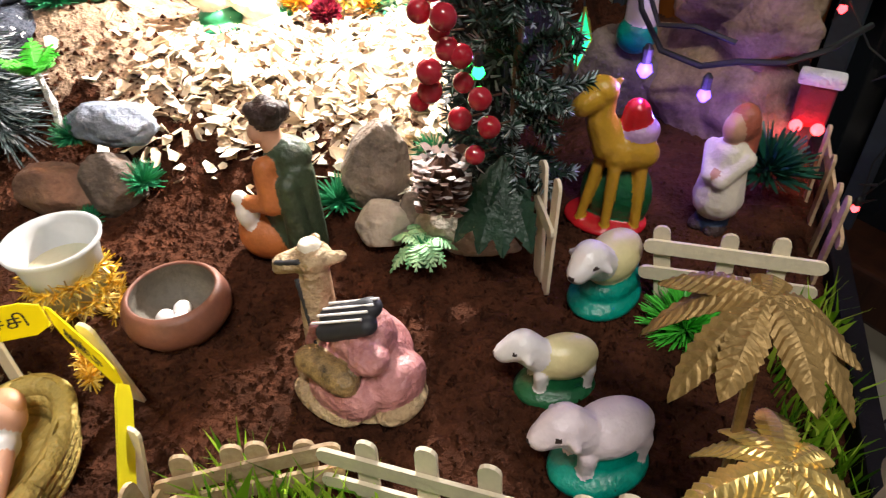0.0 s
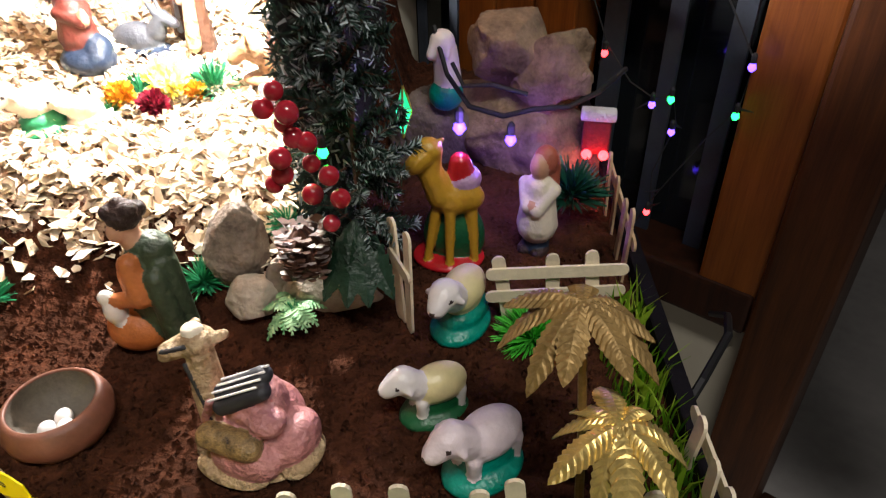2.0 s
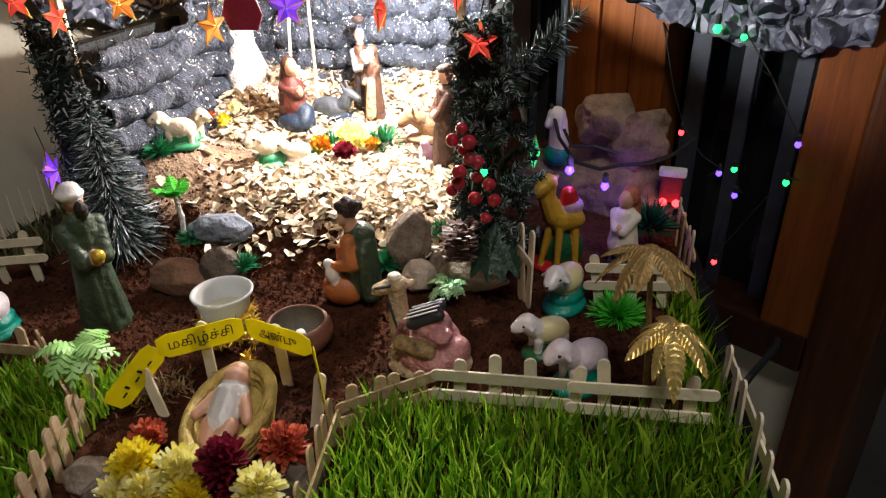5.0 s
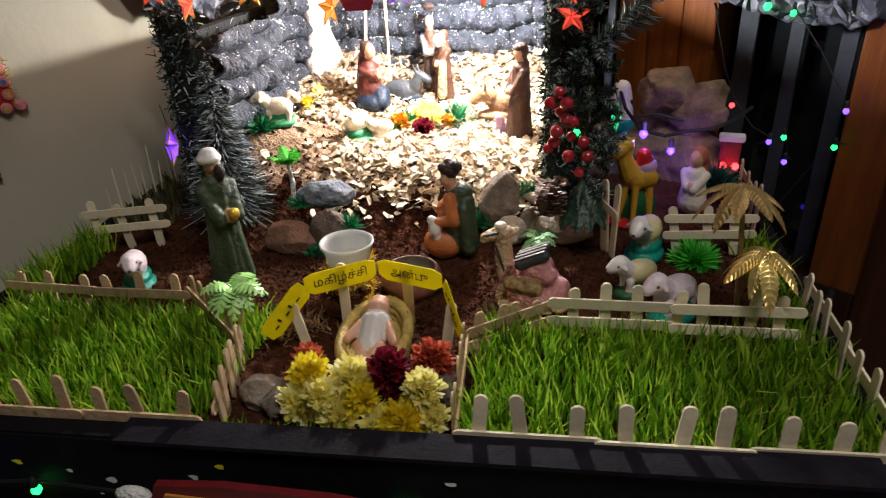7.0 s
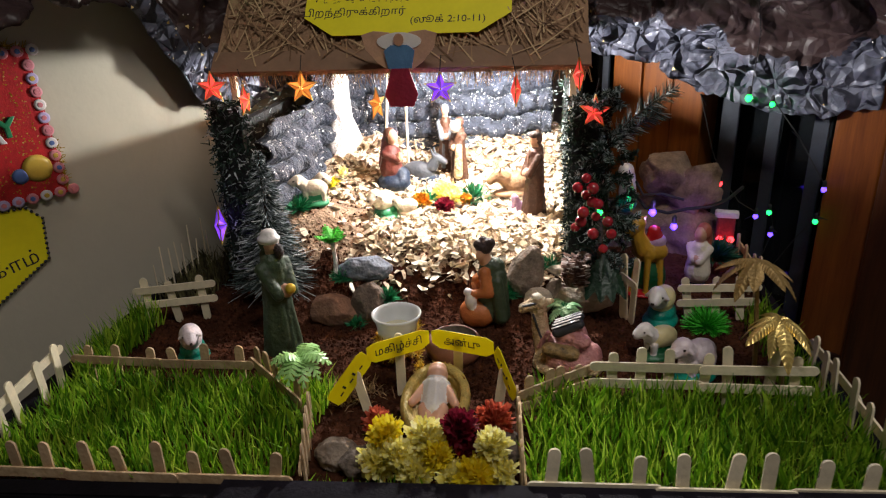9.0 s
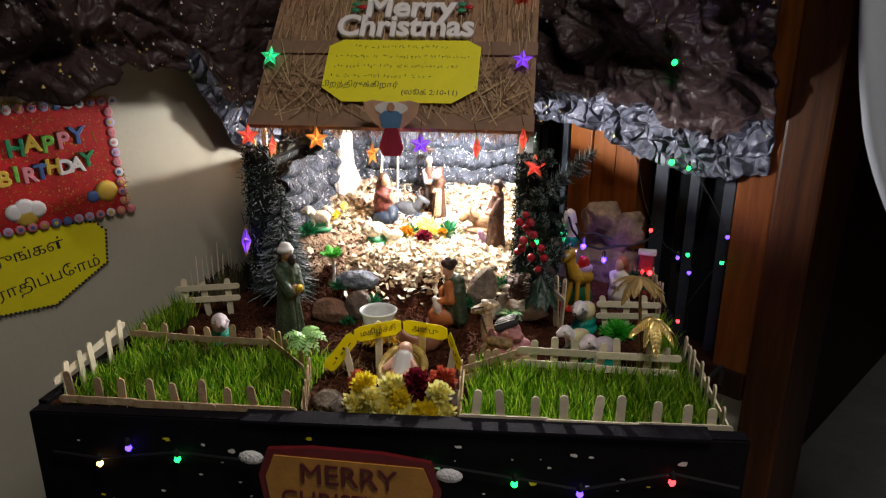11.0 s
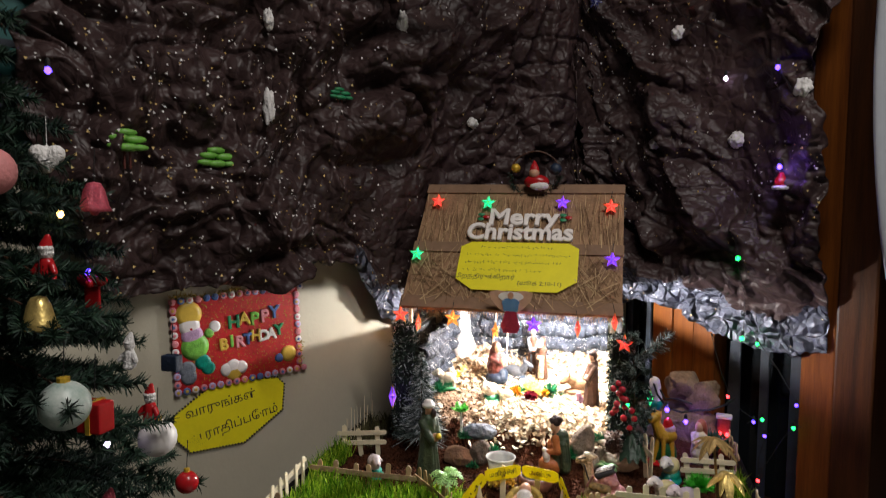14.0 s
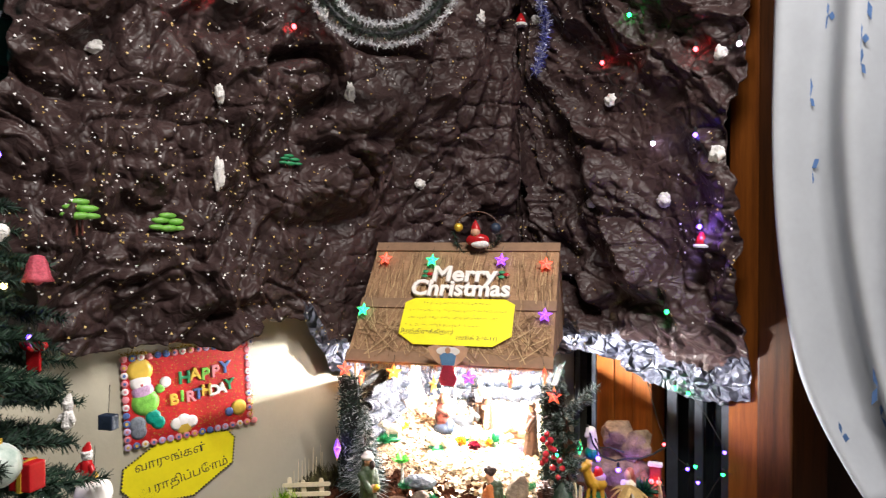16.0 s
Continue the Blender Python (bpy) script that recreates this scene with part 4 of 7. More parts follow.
# crumpled silver backing
NXB, NZB = 190, 84
bm = bmesh.new()
rows = []
for j in range(NZB + 1):
    row = []
    for i in range(NXB + 1):
        u, v = i / NXB, j / NZB
        t = u * 0.885 - 0.265
        k = smooth01(-0.080, -0.02, t)
        zz = (0.03 + 0.205 * v) * (1 - k) + (0.07 + 0.30 * v) * k
        if t < 0:
            p, n = Vector((-0.196 - 0.026 * smooth01(-0.06, 0, t), 0.27 + t, zz)), Vector((1, 0, 0))
        elif t < 0.13:
            p, n = Vector((-0.222 + t * 0.60, 0.27 + t * 0.80, zz)), Vector((0.8, -0.6, 0))
        else:
            p, n = Vector((-0.144 + (t - 0.13) * 0.70, 0.374 + (t - 0.13) * 0.06, zz)), Vector((0, -1, 0))
        q = Vector((t * 1.0, zz, 3.0))
        rr = zz / 0.036 + 0.5 * noise.noise(Vector((t * 7, zz * 9, 1))) + 0.25 * noise.noise(Vector((t * 22, zz * 8, 6)))
        cell = t / (0.050 + 0.012 * math.sin(math.floor(rr) * 2.3)) + 0.43 * math.floor(rr) + 0.3 * noise.noise(Vector((t * 13, math.floor(rr) * 3.1, 2)))
        lump = math.sin(math.pi * (rr % 1)) ** 0.55 * (0.55 + 0.45 * abs(math.sin(math.pi * cell)) ** 0.5)
        d = 0.026 * lump + 0.005 * noise.noise(q * 50) + 0.004 * noise.noise(q * 110)
        row.append(bm.verts.new(p + n * d))
    rows.append(row)
for j in range(NZB):
    for i in range(NXB):
        bm.faces.new((rows[j][i], rows[j][i + 1], rows[j + 1][i + 1], rows[j + 1][i]))
M_BACK = mat("silver_blue_frosted_paper", (0.005, 0.007, 0.014), 0.55, colour2=(0.075, 0.088, 0.125), scale=60, bump=0.8, bscale=220)
rnd = random.Random(77)
dots = []
while len(dots) < 21000:
    i, j = rnd.randrange(NXB), rnd.randrange(NZB)
    a, b, c = rows[j][i].co, rows[j][i + 1].co, rows[j + 1][i].co
    n = (b - a).cross(c - a).normalized()
    if rnd.random() > 0.10 + max(0, n.z + 0.1) ** 1.5 * 1.6 * (0.5 + noise.noise(a * 45)):   # frost settles on top of the lumps
        continue
    p = a.lerp(b, rnd.random()).lerp(c, rnd.random() * 0.6) + n * 0.0008
    r, t1 = rnd.choice((0.0008, 0.0012, 0.0018, 0.0026)), (b - a).normalized()
    t2 = n.cross(t1)
    dots.append([p + (t1 * math.cos(g * 1.2566) + t2 * math.sin(g * 1.2566)) * r * rnd.uniform(0.7, 1.2) + n * rnd.uniform(0, 0.0012) for g in range(5)])
bk = part("backing", bm, M_BACK, crib, "crumpled silver-blue frosted backing", smooth=True)
quads_mesh("frost_dots", dots, M_COTTON, crib, "white frost dots")
bk.modifiers.new("thick", "SOLIDIFY").thickness = 0.002
fr = []
for k in range(1800):
    u, zz = rnd.uniform(0.02, 0.98) * 0.62, rnd.uniform(0.09, 0.36)
    p = Vector((-0.222 + u * 0.60, 0.26 + u * 0.80, zz)) if u < 0.13 else Vector((-0.144 + (u - 0.13) * 0.74, 0.356 + (u - 0.13) * 0.06, zz))
    d = Vector((rnd.gauss(0, 1), rnd.gauss(0, 1), rnd.gauss(0, 1))).normalized() * 0.004
    n = d.cross(Vector((rnd.gauss(0, 1), rnd.gauss(0, 1), rnd.gauss(0, 1)))).normalized() * 0.0012
    fr.append((p - n, p + n, p + d + n, p + d - n))
quads_mesh("frost", fr, M_FROST, bk, "white frost flakes")
# frosted dark frame boards at the two front corners
for x0, x1 in ((-0.243, -0.196), (0.209, 0.248)):
    fb = part("frame_board", box(x0 + 0.004, -0.008, 0, x1 - 0.004, 0.008, 0.262, 0.002), M_PANEL, crib, "dark front board flecked with frost")
    for mm, count in ((M_PINE, 1500), (M_FROST, 1100)):
        fr = []
        for k in range(count):
            c = Vector((rnd.uniform(x0 - 0.002, x1 + 0.002), rnd.uniform(-0.014, 0.008), rnd.uniform(0.01, 0.27)))
            d = Vector((rnd.gauss(0, 1), rnd.gauss(-0.3, 0.5), rnd.gauss(-0.2, 1))).normalized() * rnd.uniform(0.004, 0.011)
            n = d.cross(Vector((rnd.gauss(0, 0.5), 1, 0.2))).normalized() * 0.0012
            fr.append((c - n, c + n, c + d + n * 0.4, c + d - n * 0.4))
        quads_mesh("needles" if mm is M_PINE else "frost", fr, mm, fb, "dark needles" if mm is M_PINE else "white frost flakes")
# white pillar at the back
part("pillar", lathe([(0.024, 0.0), (0.022, 0.05), (0.023, 0.08), (0.019, 0.12), (0.021, 0.16), (0.018, 0.235)], 22, 0.7), M_COTTON, crib, "white rough pillar", m=Matrix.Translation((-0.166, 0.318, 0.07)), smooth=True)
for x in (-0.090, -0.047):
    part("thin_pole", tube([(x, 0.30, 0.08), (x + (0.020 if x < -0.07 else 0.004), 0.29, 0.275)], 0.0022, 6), M_STICK, crib, "thin white pole")
bulb = part("bulb", ball((0.095, 0.200, 0.291), 0.012, 2), glow("lit_bulb", (1.0, 0.94, 0.84), 6.0), crib, "small lit bulb under the roof")
bulb.visible_shadow = False

# ---- cast figures ----
def on_soil(x, y, turn=0, sink=0.002):
    return pose(x, y, soil_z(x, y) - sink, 0, 0, turn)


def robed(x, y, h, turn, mats, label, bulk=1.0, z=None, lean=0.0, extra=()):
    """A standing robed figure: robe, sleeves, chest, head, head cloth, feet block."""
    r = 0.2 * h * bulk
    p = [((0, 0, 0.02 * h), r * 0.95, (0, lean * h * 0.3, 0.35 * h), r * 0.72, 0), ((0, lean * h * 0.3, 0.35 * h), r * 0.72, (0, lean * h, 0.74 * h), r * 0.55, 0),
         ((-r * 0.62, lean * h, 0.72 * h), r * 0.30, (-r * 0.40, -r * 0.72, 0.52 * h), r * 0.26, 1), ((r * 0.62, lean * h, 0.72 * h), r * 0.30, (r * 0.40, -r * 0.72, 0.52 * h), r * 0.26, 1),
         ((0, -r * 0.85, 0.53 * h), r * 0.24, (0, -r * 0.75, 0.56 * h), r * 0.2, 2), ((0, lean * h, 0.78 * h), r * 0.26, (0, lean * h, 0.86 * h), r * 0.24, 2),
         ((0, lean * h - r * 0.06, 0.90 * h), (r * 0.36, r * 0.40, h * 0.075), 2), ((0, lean * h + r * 0.14, 0.915 * h), (r * 0.44, r * 0.40, h * 0.085), 3),
         ((0, lean * h + r * 0.30, 0.80 * h), r * 0.34, (0, r * 0.42, 0.45 * h), r * 0.36, 3), ((-r * 0.3, -r * 0.7, 0.10 * h), r * 0.22, (-r * 0.25, -r * 0.55, 0.42 * h), r * 0.15, 1), ((r * 0.35, -r * 0.65, 0.10 * h), r * 0.22, (r * 0.22, -r * 0.5, 0.42 * h), r * 0.15, 0)]
    m = pose(x, y, (soil_z(x, y) if z is None else z) - 0.001, 0, 0, turn)
    return sculpt("nativity_figure", p + [e for e in extra], mats, m, label, "figurine", voxel=0.0016, group="nativity figurines")


h = 0.15
robed(-0.306, 0.258, h, 58, [M_OLIVE, M_OLIVE, M_SKIN, M_OLIVE, M_WHITE, M_GOLDP, M_HAIR], "figurine in an olive cloak and white turban holding a gold box", 0.86, extra=(
    ((-0.001, -0.001, 0.141), (0.013, 0.013, 0.006), 4), ((0.0, 0.0, 0.147), (0.009, 0.009, 0.005), 4), ((0.0, -0.028, 0.086), (0.0065, 0.006, 0.0065), 5), ((0.002, -0.013, 0.127), (0.006, 0.005, 0.009), 6)))
robed(-0.010, 0.560, 0.134, -60, [M_BROWN, M_BROWN, M_SKIN, M_BROWN, M_HAIR], "tall figurine in a long brown robe facing the crib", 0.76, extra=(((0, 0.0, 0.127), (0.009, 0.0095, 0.006), 4),))
robed(-0.136, 0.685, 0.108, -35, [M_BROWN, M_BROWN, M_SKIN, M_BROWN, M_WHITE, M_TAN], "figurine in a brown robe with a white beard inside the crib", 0.82, extra=(((0.002, -0.013, 0.093), (0.010, 0.006, 0.010), 4), ((0.010, -0.012, 0.06), 0.006, (0.012, -0.018, 0.015), 0.008, 5)))
robed(-0.163, 0.722, 0.118, 10, [M_BROWN, M_GREYBL, M_SKIN, M_GREYBL, M_HAIR], "figurine in a grey shawl standing at the back of the crib", 0.75, extra=(((0, 0.0, 0.130), (0.010, 0.010, 0.006), 4),))
# kneeling woman
sculpt("nativity_figure", [((0, 0, 0.010), (0.024, 0.026, 0.016), 1), ((0, 0.004, 0.03), 0.018, (0, 0.004, 0.055), 0.013, 0), ((0.006, -0.010, 0.020), 0.014, (0.0, -0.016, 0.012), 0.012, 2),
    ((-0.012, 0.004, 0.054), 0.006, (-0.003, -0.013, 0.046), 0.005, 0), ((0.012, 0.004, 0.054), 0.006, (0.003, -0.013, 0.046), 0.005, 0), ((0, -0.015, 0.050), (0.004, 0.005, 0.008), 3), ((0, -0.001, 0.078), (0.008, 0.009, 0.011), 3),
    ((0, 0.004, 0.080), (0.010, 0.009, 0.012), 4), ((0, 0.009, 0.072), 0.009, (0, 0.015, 0.035), 0.012, 0)], [M_MAROON, M_NAVY, M_NAVY, M_SKIN, M_BROWN], on_soil(-0.242, 0.645, 55) @ Matrix.Scale(1.12, 4), "kneeling figurine with a maroon shawl and dark blue skirt", "figurine", 0.0014, group="nativity figurines")
# kneeling king with a green cloak
sculpt("nativity_figure", [((-0.012, -0.008, 0.016), (0.026, 0.023, 0.021), 1), ((0.004, 0.0, 0.020), 0.021, (0.002, 0.004, 0.072), 0.016, 0), ((0.019, -0.002, 0.012), 0.014, (0.014, 0.002, 0.070), 0.013, 0), ((0.022, -0.014, 0.014), 0.010, (0.016, -0.012, 0.066), 0.008, 0),
    ((0.006, 0.006, 0.080), (0.018, 0.015, 0.014), 0), ((-0.001, -0.013, 0.078), 0.0082, (0.005, -0.019, 0.052), 0.0086, 1), ((0.005, -0.019, 0.052), 0.0078, (-0.016, -0.021, 0.049), 0.0058, 1), ((-0.018, -0.022, 0.040), (0.0085, 0.008, 0.013), 2), ((-0.015, -0.023, 0.030), 0.0045, (-0.016, -0.024, 0.019), 0.003, 2), ((-0.022, -0.022, 0.052), (0.006, 0.006, 0.006), 2),
    ((-0.006, 0.002, 0.028), 0.016, (-0.010, 0.000, 0.060), 0.012, 1), ((-0.003, 0.002, 0.090), 0.009, (-0.005, 0.002, 0.100), 0.009, 3), ((-0.008, -0.006, 0.100), (0.006, 0.006, 0.008), 3), ((-0.004, 0.003, 0.110), (0.0125, 0.013, 0.011), 4), ((-0.012, -0.002, 0.114), (0.006, 0.006, 0.006), 4), ((0.004, 0.000, 0.117), (0.006, 0.007, 0.006), 4), ((0.004, 0.010, 0.112), (0.006, 0.006, 0.007), 4), ((-0.006, 0.004, 0.119), (0.006, 0.006, 0.005), 4)],
    [M_OLIVE, M_ORANGE, M_WHITE, M_SKIN, M_HAIR], on_soil(-0.067, 0.334, -8) @ Matrix.Scale(0.90, 4), "kneeling figurine in an orange robe and dark green cloak", "figurine", 0.0015, group="nativity figurines")
# seated woman in the small yard on the window side
sculpt("nativity_figure", [((0, 0, 0.0), 0.011, (0, 0, 0.028), 0.012, 2), ((0, 0, 0.026), 0.017, (0, 0, 0.060), 0.012, 0), ((-0.012, 0, 0.060), 0.006, (-0.004, -0.012, 0.047), 0.006, 0), ((0.012, 0, 0.060), 0.006, (0.004, -0.012, 0.045), 0.006, 0),
    ((0, -0.013, 0.048), (0.006, 0.004, 0.005), 3), ((0, -0.001, 0.078), (0.008, 0.009, 0.011), 3), ((0.002, 0.004, 0.081), (0.010, 0.009, 0.013), 1), ((0.004, 0.009, 0.074), 0.008, (0.004, 0.010, 0.056), 0.008, 1), ((-0.006, -0.004, 0.004), (0.007, 0.011, 0.005), 4), ((0.006, -0.004, 0.004), (0.007, 0.011, 0.005), 4)],
    [M_DIRTYW, M_REDHAIR, M_NAVY, M_SKIN, M_HAIR], on_soil(0.205, 0.436, -30), "standing figurine with reddish hair and a cream tunic", "figurine", 0.0013, group="nativity figurines")
# child in a straw cradle
sculpt("cradle_figure", [((0, 0.022, 0.0456), (0.012, 0.012, 0.013), 1), ((0, 0.01, 0.0384), 0.015, (0, -0.012, 0.0269), 0.014, 0), ((-0.013, 0.006, 0.0384), 0.006, (-0.023, -0.012, 0.0327), 0.005, 1), ((0.013, 0.006, 0.0384), 0.006, (0.023, -0.012, 0.0327), 0.005, 1), ((-0.008, -0.016, 0.0276), 0.009, (-0.005, -0.028, 0.0212), 0.009, 1), ((0.008, -0.016, 0.0276), 0.009, (0.005, -0.028, 0.0212), 0.009, 1), ((0, 0.027, 0.05), (0.0105, 0.009, 0.009), 2), ((0, 0.012, 0.0413), (0.016, 0.009, 0.006), 0)],
    [M_WHITE, mat("baby_flesh_paint", (0.66, 0.36, 0.24), 0.45, vary=0.08, scale=60, bump=0.05), mat("light_brown_hair_paint", (0.56, 0.28, 0.15), 0.5, vary=0.15, scale=60, bump=0.1)], on_soil(-0.102, 0.117, 0, -0.004) @ Matrix.Scale(0.88, 4), "infant figurine in a white cloth lying in the straw cradle", "figurine", 0.0013)
cradle = empty("straw_cradle", on_soil(-0.102, 0.117) @ Matrix.Diagonal((0.84, 0.94, 0.94, 1)), "oval cradle of coiled golden straw", "cradle")
for k in range(4):
    pts, a0 = [], 0
    for i in range(41):
        a = i * 2 * math.pi / 40
        r = 1 + 0.05 * k
        pts.append((0.029 * r * math.cos(a), 0.040 * r * math.sin(a) + 0.002, 0.008 + 0.0065 * k + 0.16 * (0.040 * r * math.sin(a) + 0.04)))
    part("coil", tube(pts, 0.0062, 8), M_STRAW, cradle, smooth=True)
part("bed", lathe([(0.001, 0.0), (0.027, 0.0), (0.030, 0.014), (0.001, 0.018)], 28), M_STRAW, cradle, "straw bed", m=Matrix.Rotation(0.16, 4, "X") @ Matrix.Diagonal((1, 1.35, 1, 1)) @ Matrix.Translation((0, 0, 0.010)))
q = []
rnd = random.Random(55)
for k in range(240):
    a, zz = rnd.uniform(0, 6.283), rnd.uniform(0.0, 0.038)
    c = Vector((0.034 * math.cos(a), 0.046 * math.sin(a) + 0.002, 0.006 + zz * 0.75 + 0.16 * (0.046 * math.sin(a) + 0.04)))
    t = Vector((-math.sin(a), math.cos(a), rnd.uniform(-0.6, 0.6))).normalized() * 0.006
    n = Vector((0, 0, 0.0007))
    q.append((c - t - n, c + t - n, c + t + n, c - t + n))
quads_mesh("straw_binding", q, M_STRAW, cradle, "rough straw binding")


# ---- cast animals (figurines) ----
def sheep(x, y, turn, mats, label, s=1.0, stand=True, z=None):
    """mats: fleece, face, base, dark."""
    e = s * 0.001
    p = [((0, 8 * e, 30 * e), (14 * e, 22 * e, 15 * e), 0), ((0, -10 * e, 36 * e), 11 * e, (0, -18 * e, 45 * e), 10.5 * e, 1), ((0, -21 * e, 45 * e), 9.5 * e, (0, -30 * e, 41 * e), 6.5 * e, 1),
         ((-7 * e, -20 * e, 46 * e), 3 * e, (-12 * e, -18 * e, 42 * e), 2.4 * e, 1), ((7 * e, -20 * e, 46 * e), 3 * e, (12 * e, -18 * e, 42 * e), 2.4 * e, 1),
         ((-7.6 * e, -25 * e, 46 * e), (1.3 * e, 2 * e, 1.3 * e), 3), ((7.6 * e, -25 * e, 46 * e), (1.3 * e, 2 * e, 1.3 * e), 3), ((0, -36 * e, 41 * e), (2 * e, 1.6 * e, 1.6 * e), 3)]
    if stand:
        for lx in (-7, 7):
            for ly in (-8, 22):
                p.append(((lx * e, ly * e, 24 * e), 5 * e, (lx * e, ly * e, 7 * e), 3.4 * e, 1))
        p.append(((2 * e, 9 * e, 13 * e), (9.5 * e, 19 * e, 13 * e), 2))
    p.append(((0, 4 * e, 4 * e), (20 * e, 27 * e, 9 * e), 2))
    if not stand:
        p.append(((0, 8 * e, 13 * e), (16 * e, 23 * e, 11 * e), 2))
    m = pose(x, y, (soil_z(x, y) if z is None else z) - 0.002, 0, 0, turn)
    return sculpt("sheep_figurine", p, mats, m, label, "figurine", voxel=0.0013 * s ** 0.5, smooth=3, group="sheep figurines")


sheep(0.143, 0.345, -25, [M_CREAMY, M_WHITE, M_TEALG, M_HAIR], "glazed lying sheep figurine with a cream fleece on a teal base", 1.05, False)
sheep(0.126, 0.268, -62, [M_CREAMY, M_WHITE, M_DKGREEN, M_HAIR], "glazed standing sheep figurine with a yellowish fleece on a green base", 0.87)
sheep(0.156, 0.224, -52, [M_PINKW, M_PINKW, M_TEALG, M_HAIR], "glazed pinkish white sheep figurine on a teal base", 0.99)
sheep(-0.405, 0.228, 30, [M_PINKW, M_PINKW, M_TEALG, M_HAIR], "glazed white lying sheep figurine by the short fence", 0.95, False)
sheep(-0.331, 0.482, -75, [M_DIRTYW, M_DIRTYW, M_PLASTICG, M_HAIR], "small white lamb figurine on the mound in the crib", 0.85)
sheep(-0.352, 0.556, 80, [M_DIRTYW, M_DIRTYW, M_PLASTICG, M_HAIR], "small cream lamb figurine among green leaves", 0.90)
sheep(-0.236, 0.522, -20, [M_DIRTYW, M_DIRTYW, M_PLASTICG, M_HAIR], "small cream lamb figurine on the wood shavings by the pillar", 1.0, False)
sheep(-0.206, 0.538, -60, [M_DIRTYW, M_DIRTYW, M_DIRTYW, M_HAIR], "small cream lying lamb figurine on the wood shavings", 0.75, False)
# grey donkey lying at the back
sculpt("donkey_figurine", [((0, 0.012, 0.018), (0.017, 0.030, 0.018), 0), ((0, -0.012, 0.026), 0.011, (0, -0.022, 0.042), 0.008, 0), ((0, -0.022, 0.043), 0.008, (0, -0.036, 0.036), 0.0055, 0), ((-0.005, -0.018, 0.046), 0.003, (-0.008, -0.014, 0.058), 0.002, 0), ((0.005, -0.018, 0.046), 0.003, (0.008, -0.014, 0.058), 0.002, 0), ((0, 0.0, 0.006), (0.020, 0.034, 0.007), 1)],
    [mat("dark_grey_donkey_paint", (0.06, 0.066, 0.08), 0.5, vary=0.3, scale=50, bump=0.2), M_NAVY], on_soil(-0.196, 0.690, 80), "grey lying donkey figurine at the back of the crib", "figurine", 0.0014)
sculpt("cow_figurine", [((0, 0.012, 0.020), (0.018, 0.030, 0.020), 0), ((0, -0.014, 0.030), 0.012, (0, -0.026, 0.036), 0.010, 0), ((0, -0.027, 0.036), 0.009, (0, -0.038, 0.028), 0.007, 0), ((0, 0.0, 0.006), (0.022, 0.034, 0.007), 0), ((-0.007, -0.024, 0.044), 0.002, (-0.012, -0.024, 0.052), 0.0015, 0), ((0.007, -0.024, 0.044), 0.002, (0.012, -0.024, 0.052), 0.0015, 0)],
    [mat("light_brown_cow_paint", (0.22, 0.12, 0.055), 0.55, vary=0.3, scale=50, bump=0.3)], on_soil(-0.044, 0.628, -70), "tan lying cow figurine beside the brown figure", "figurine", 0.0014)
sculpt("lamb_figurine", [((0, 0, 0.010), (0.009, 0.011, 0.010), 0), ((0, -0.004, 0.018), 0.007, (0, -0.008, 0.026), 0.006, 0)], [M_LILAC], on_soil(-0.036, 0.575, -30), "tiny lilac lying lamb figurine beside the brown figure", "figurine", 0.0014)
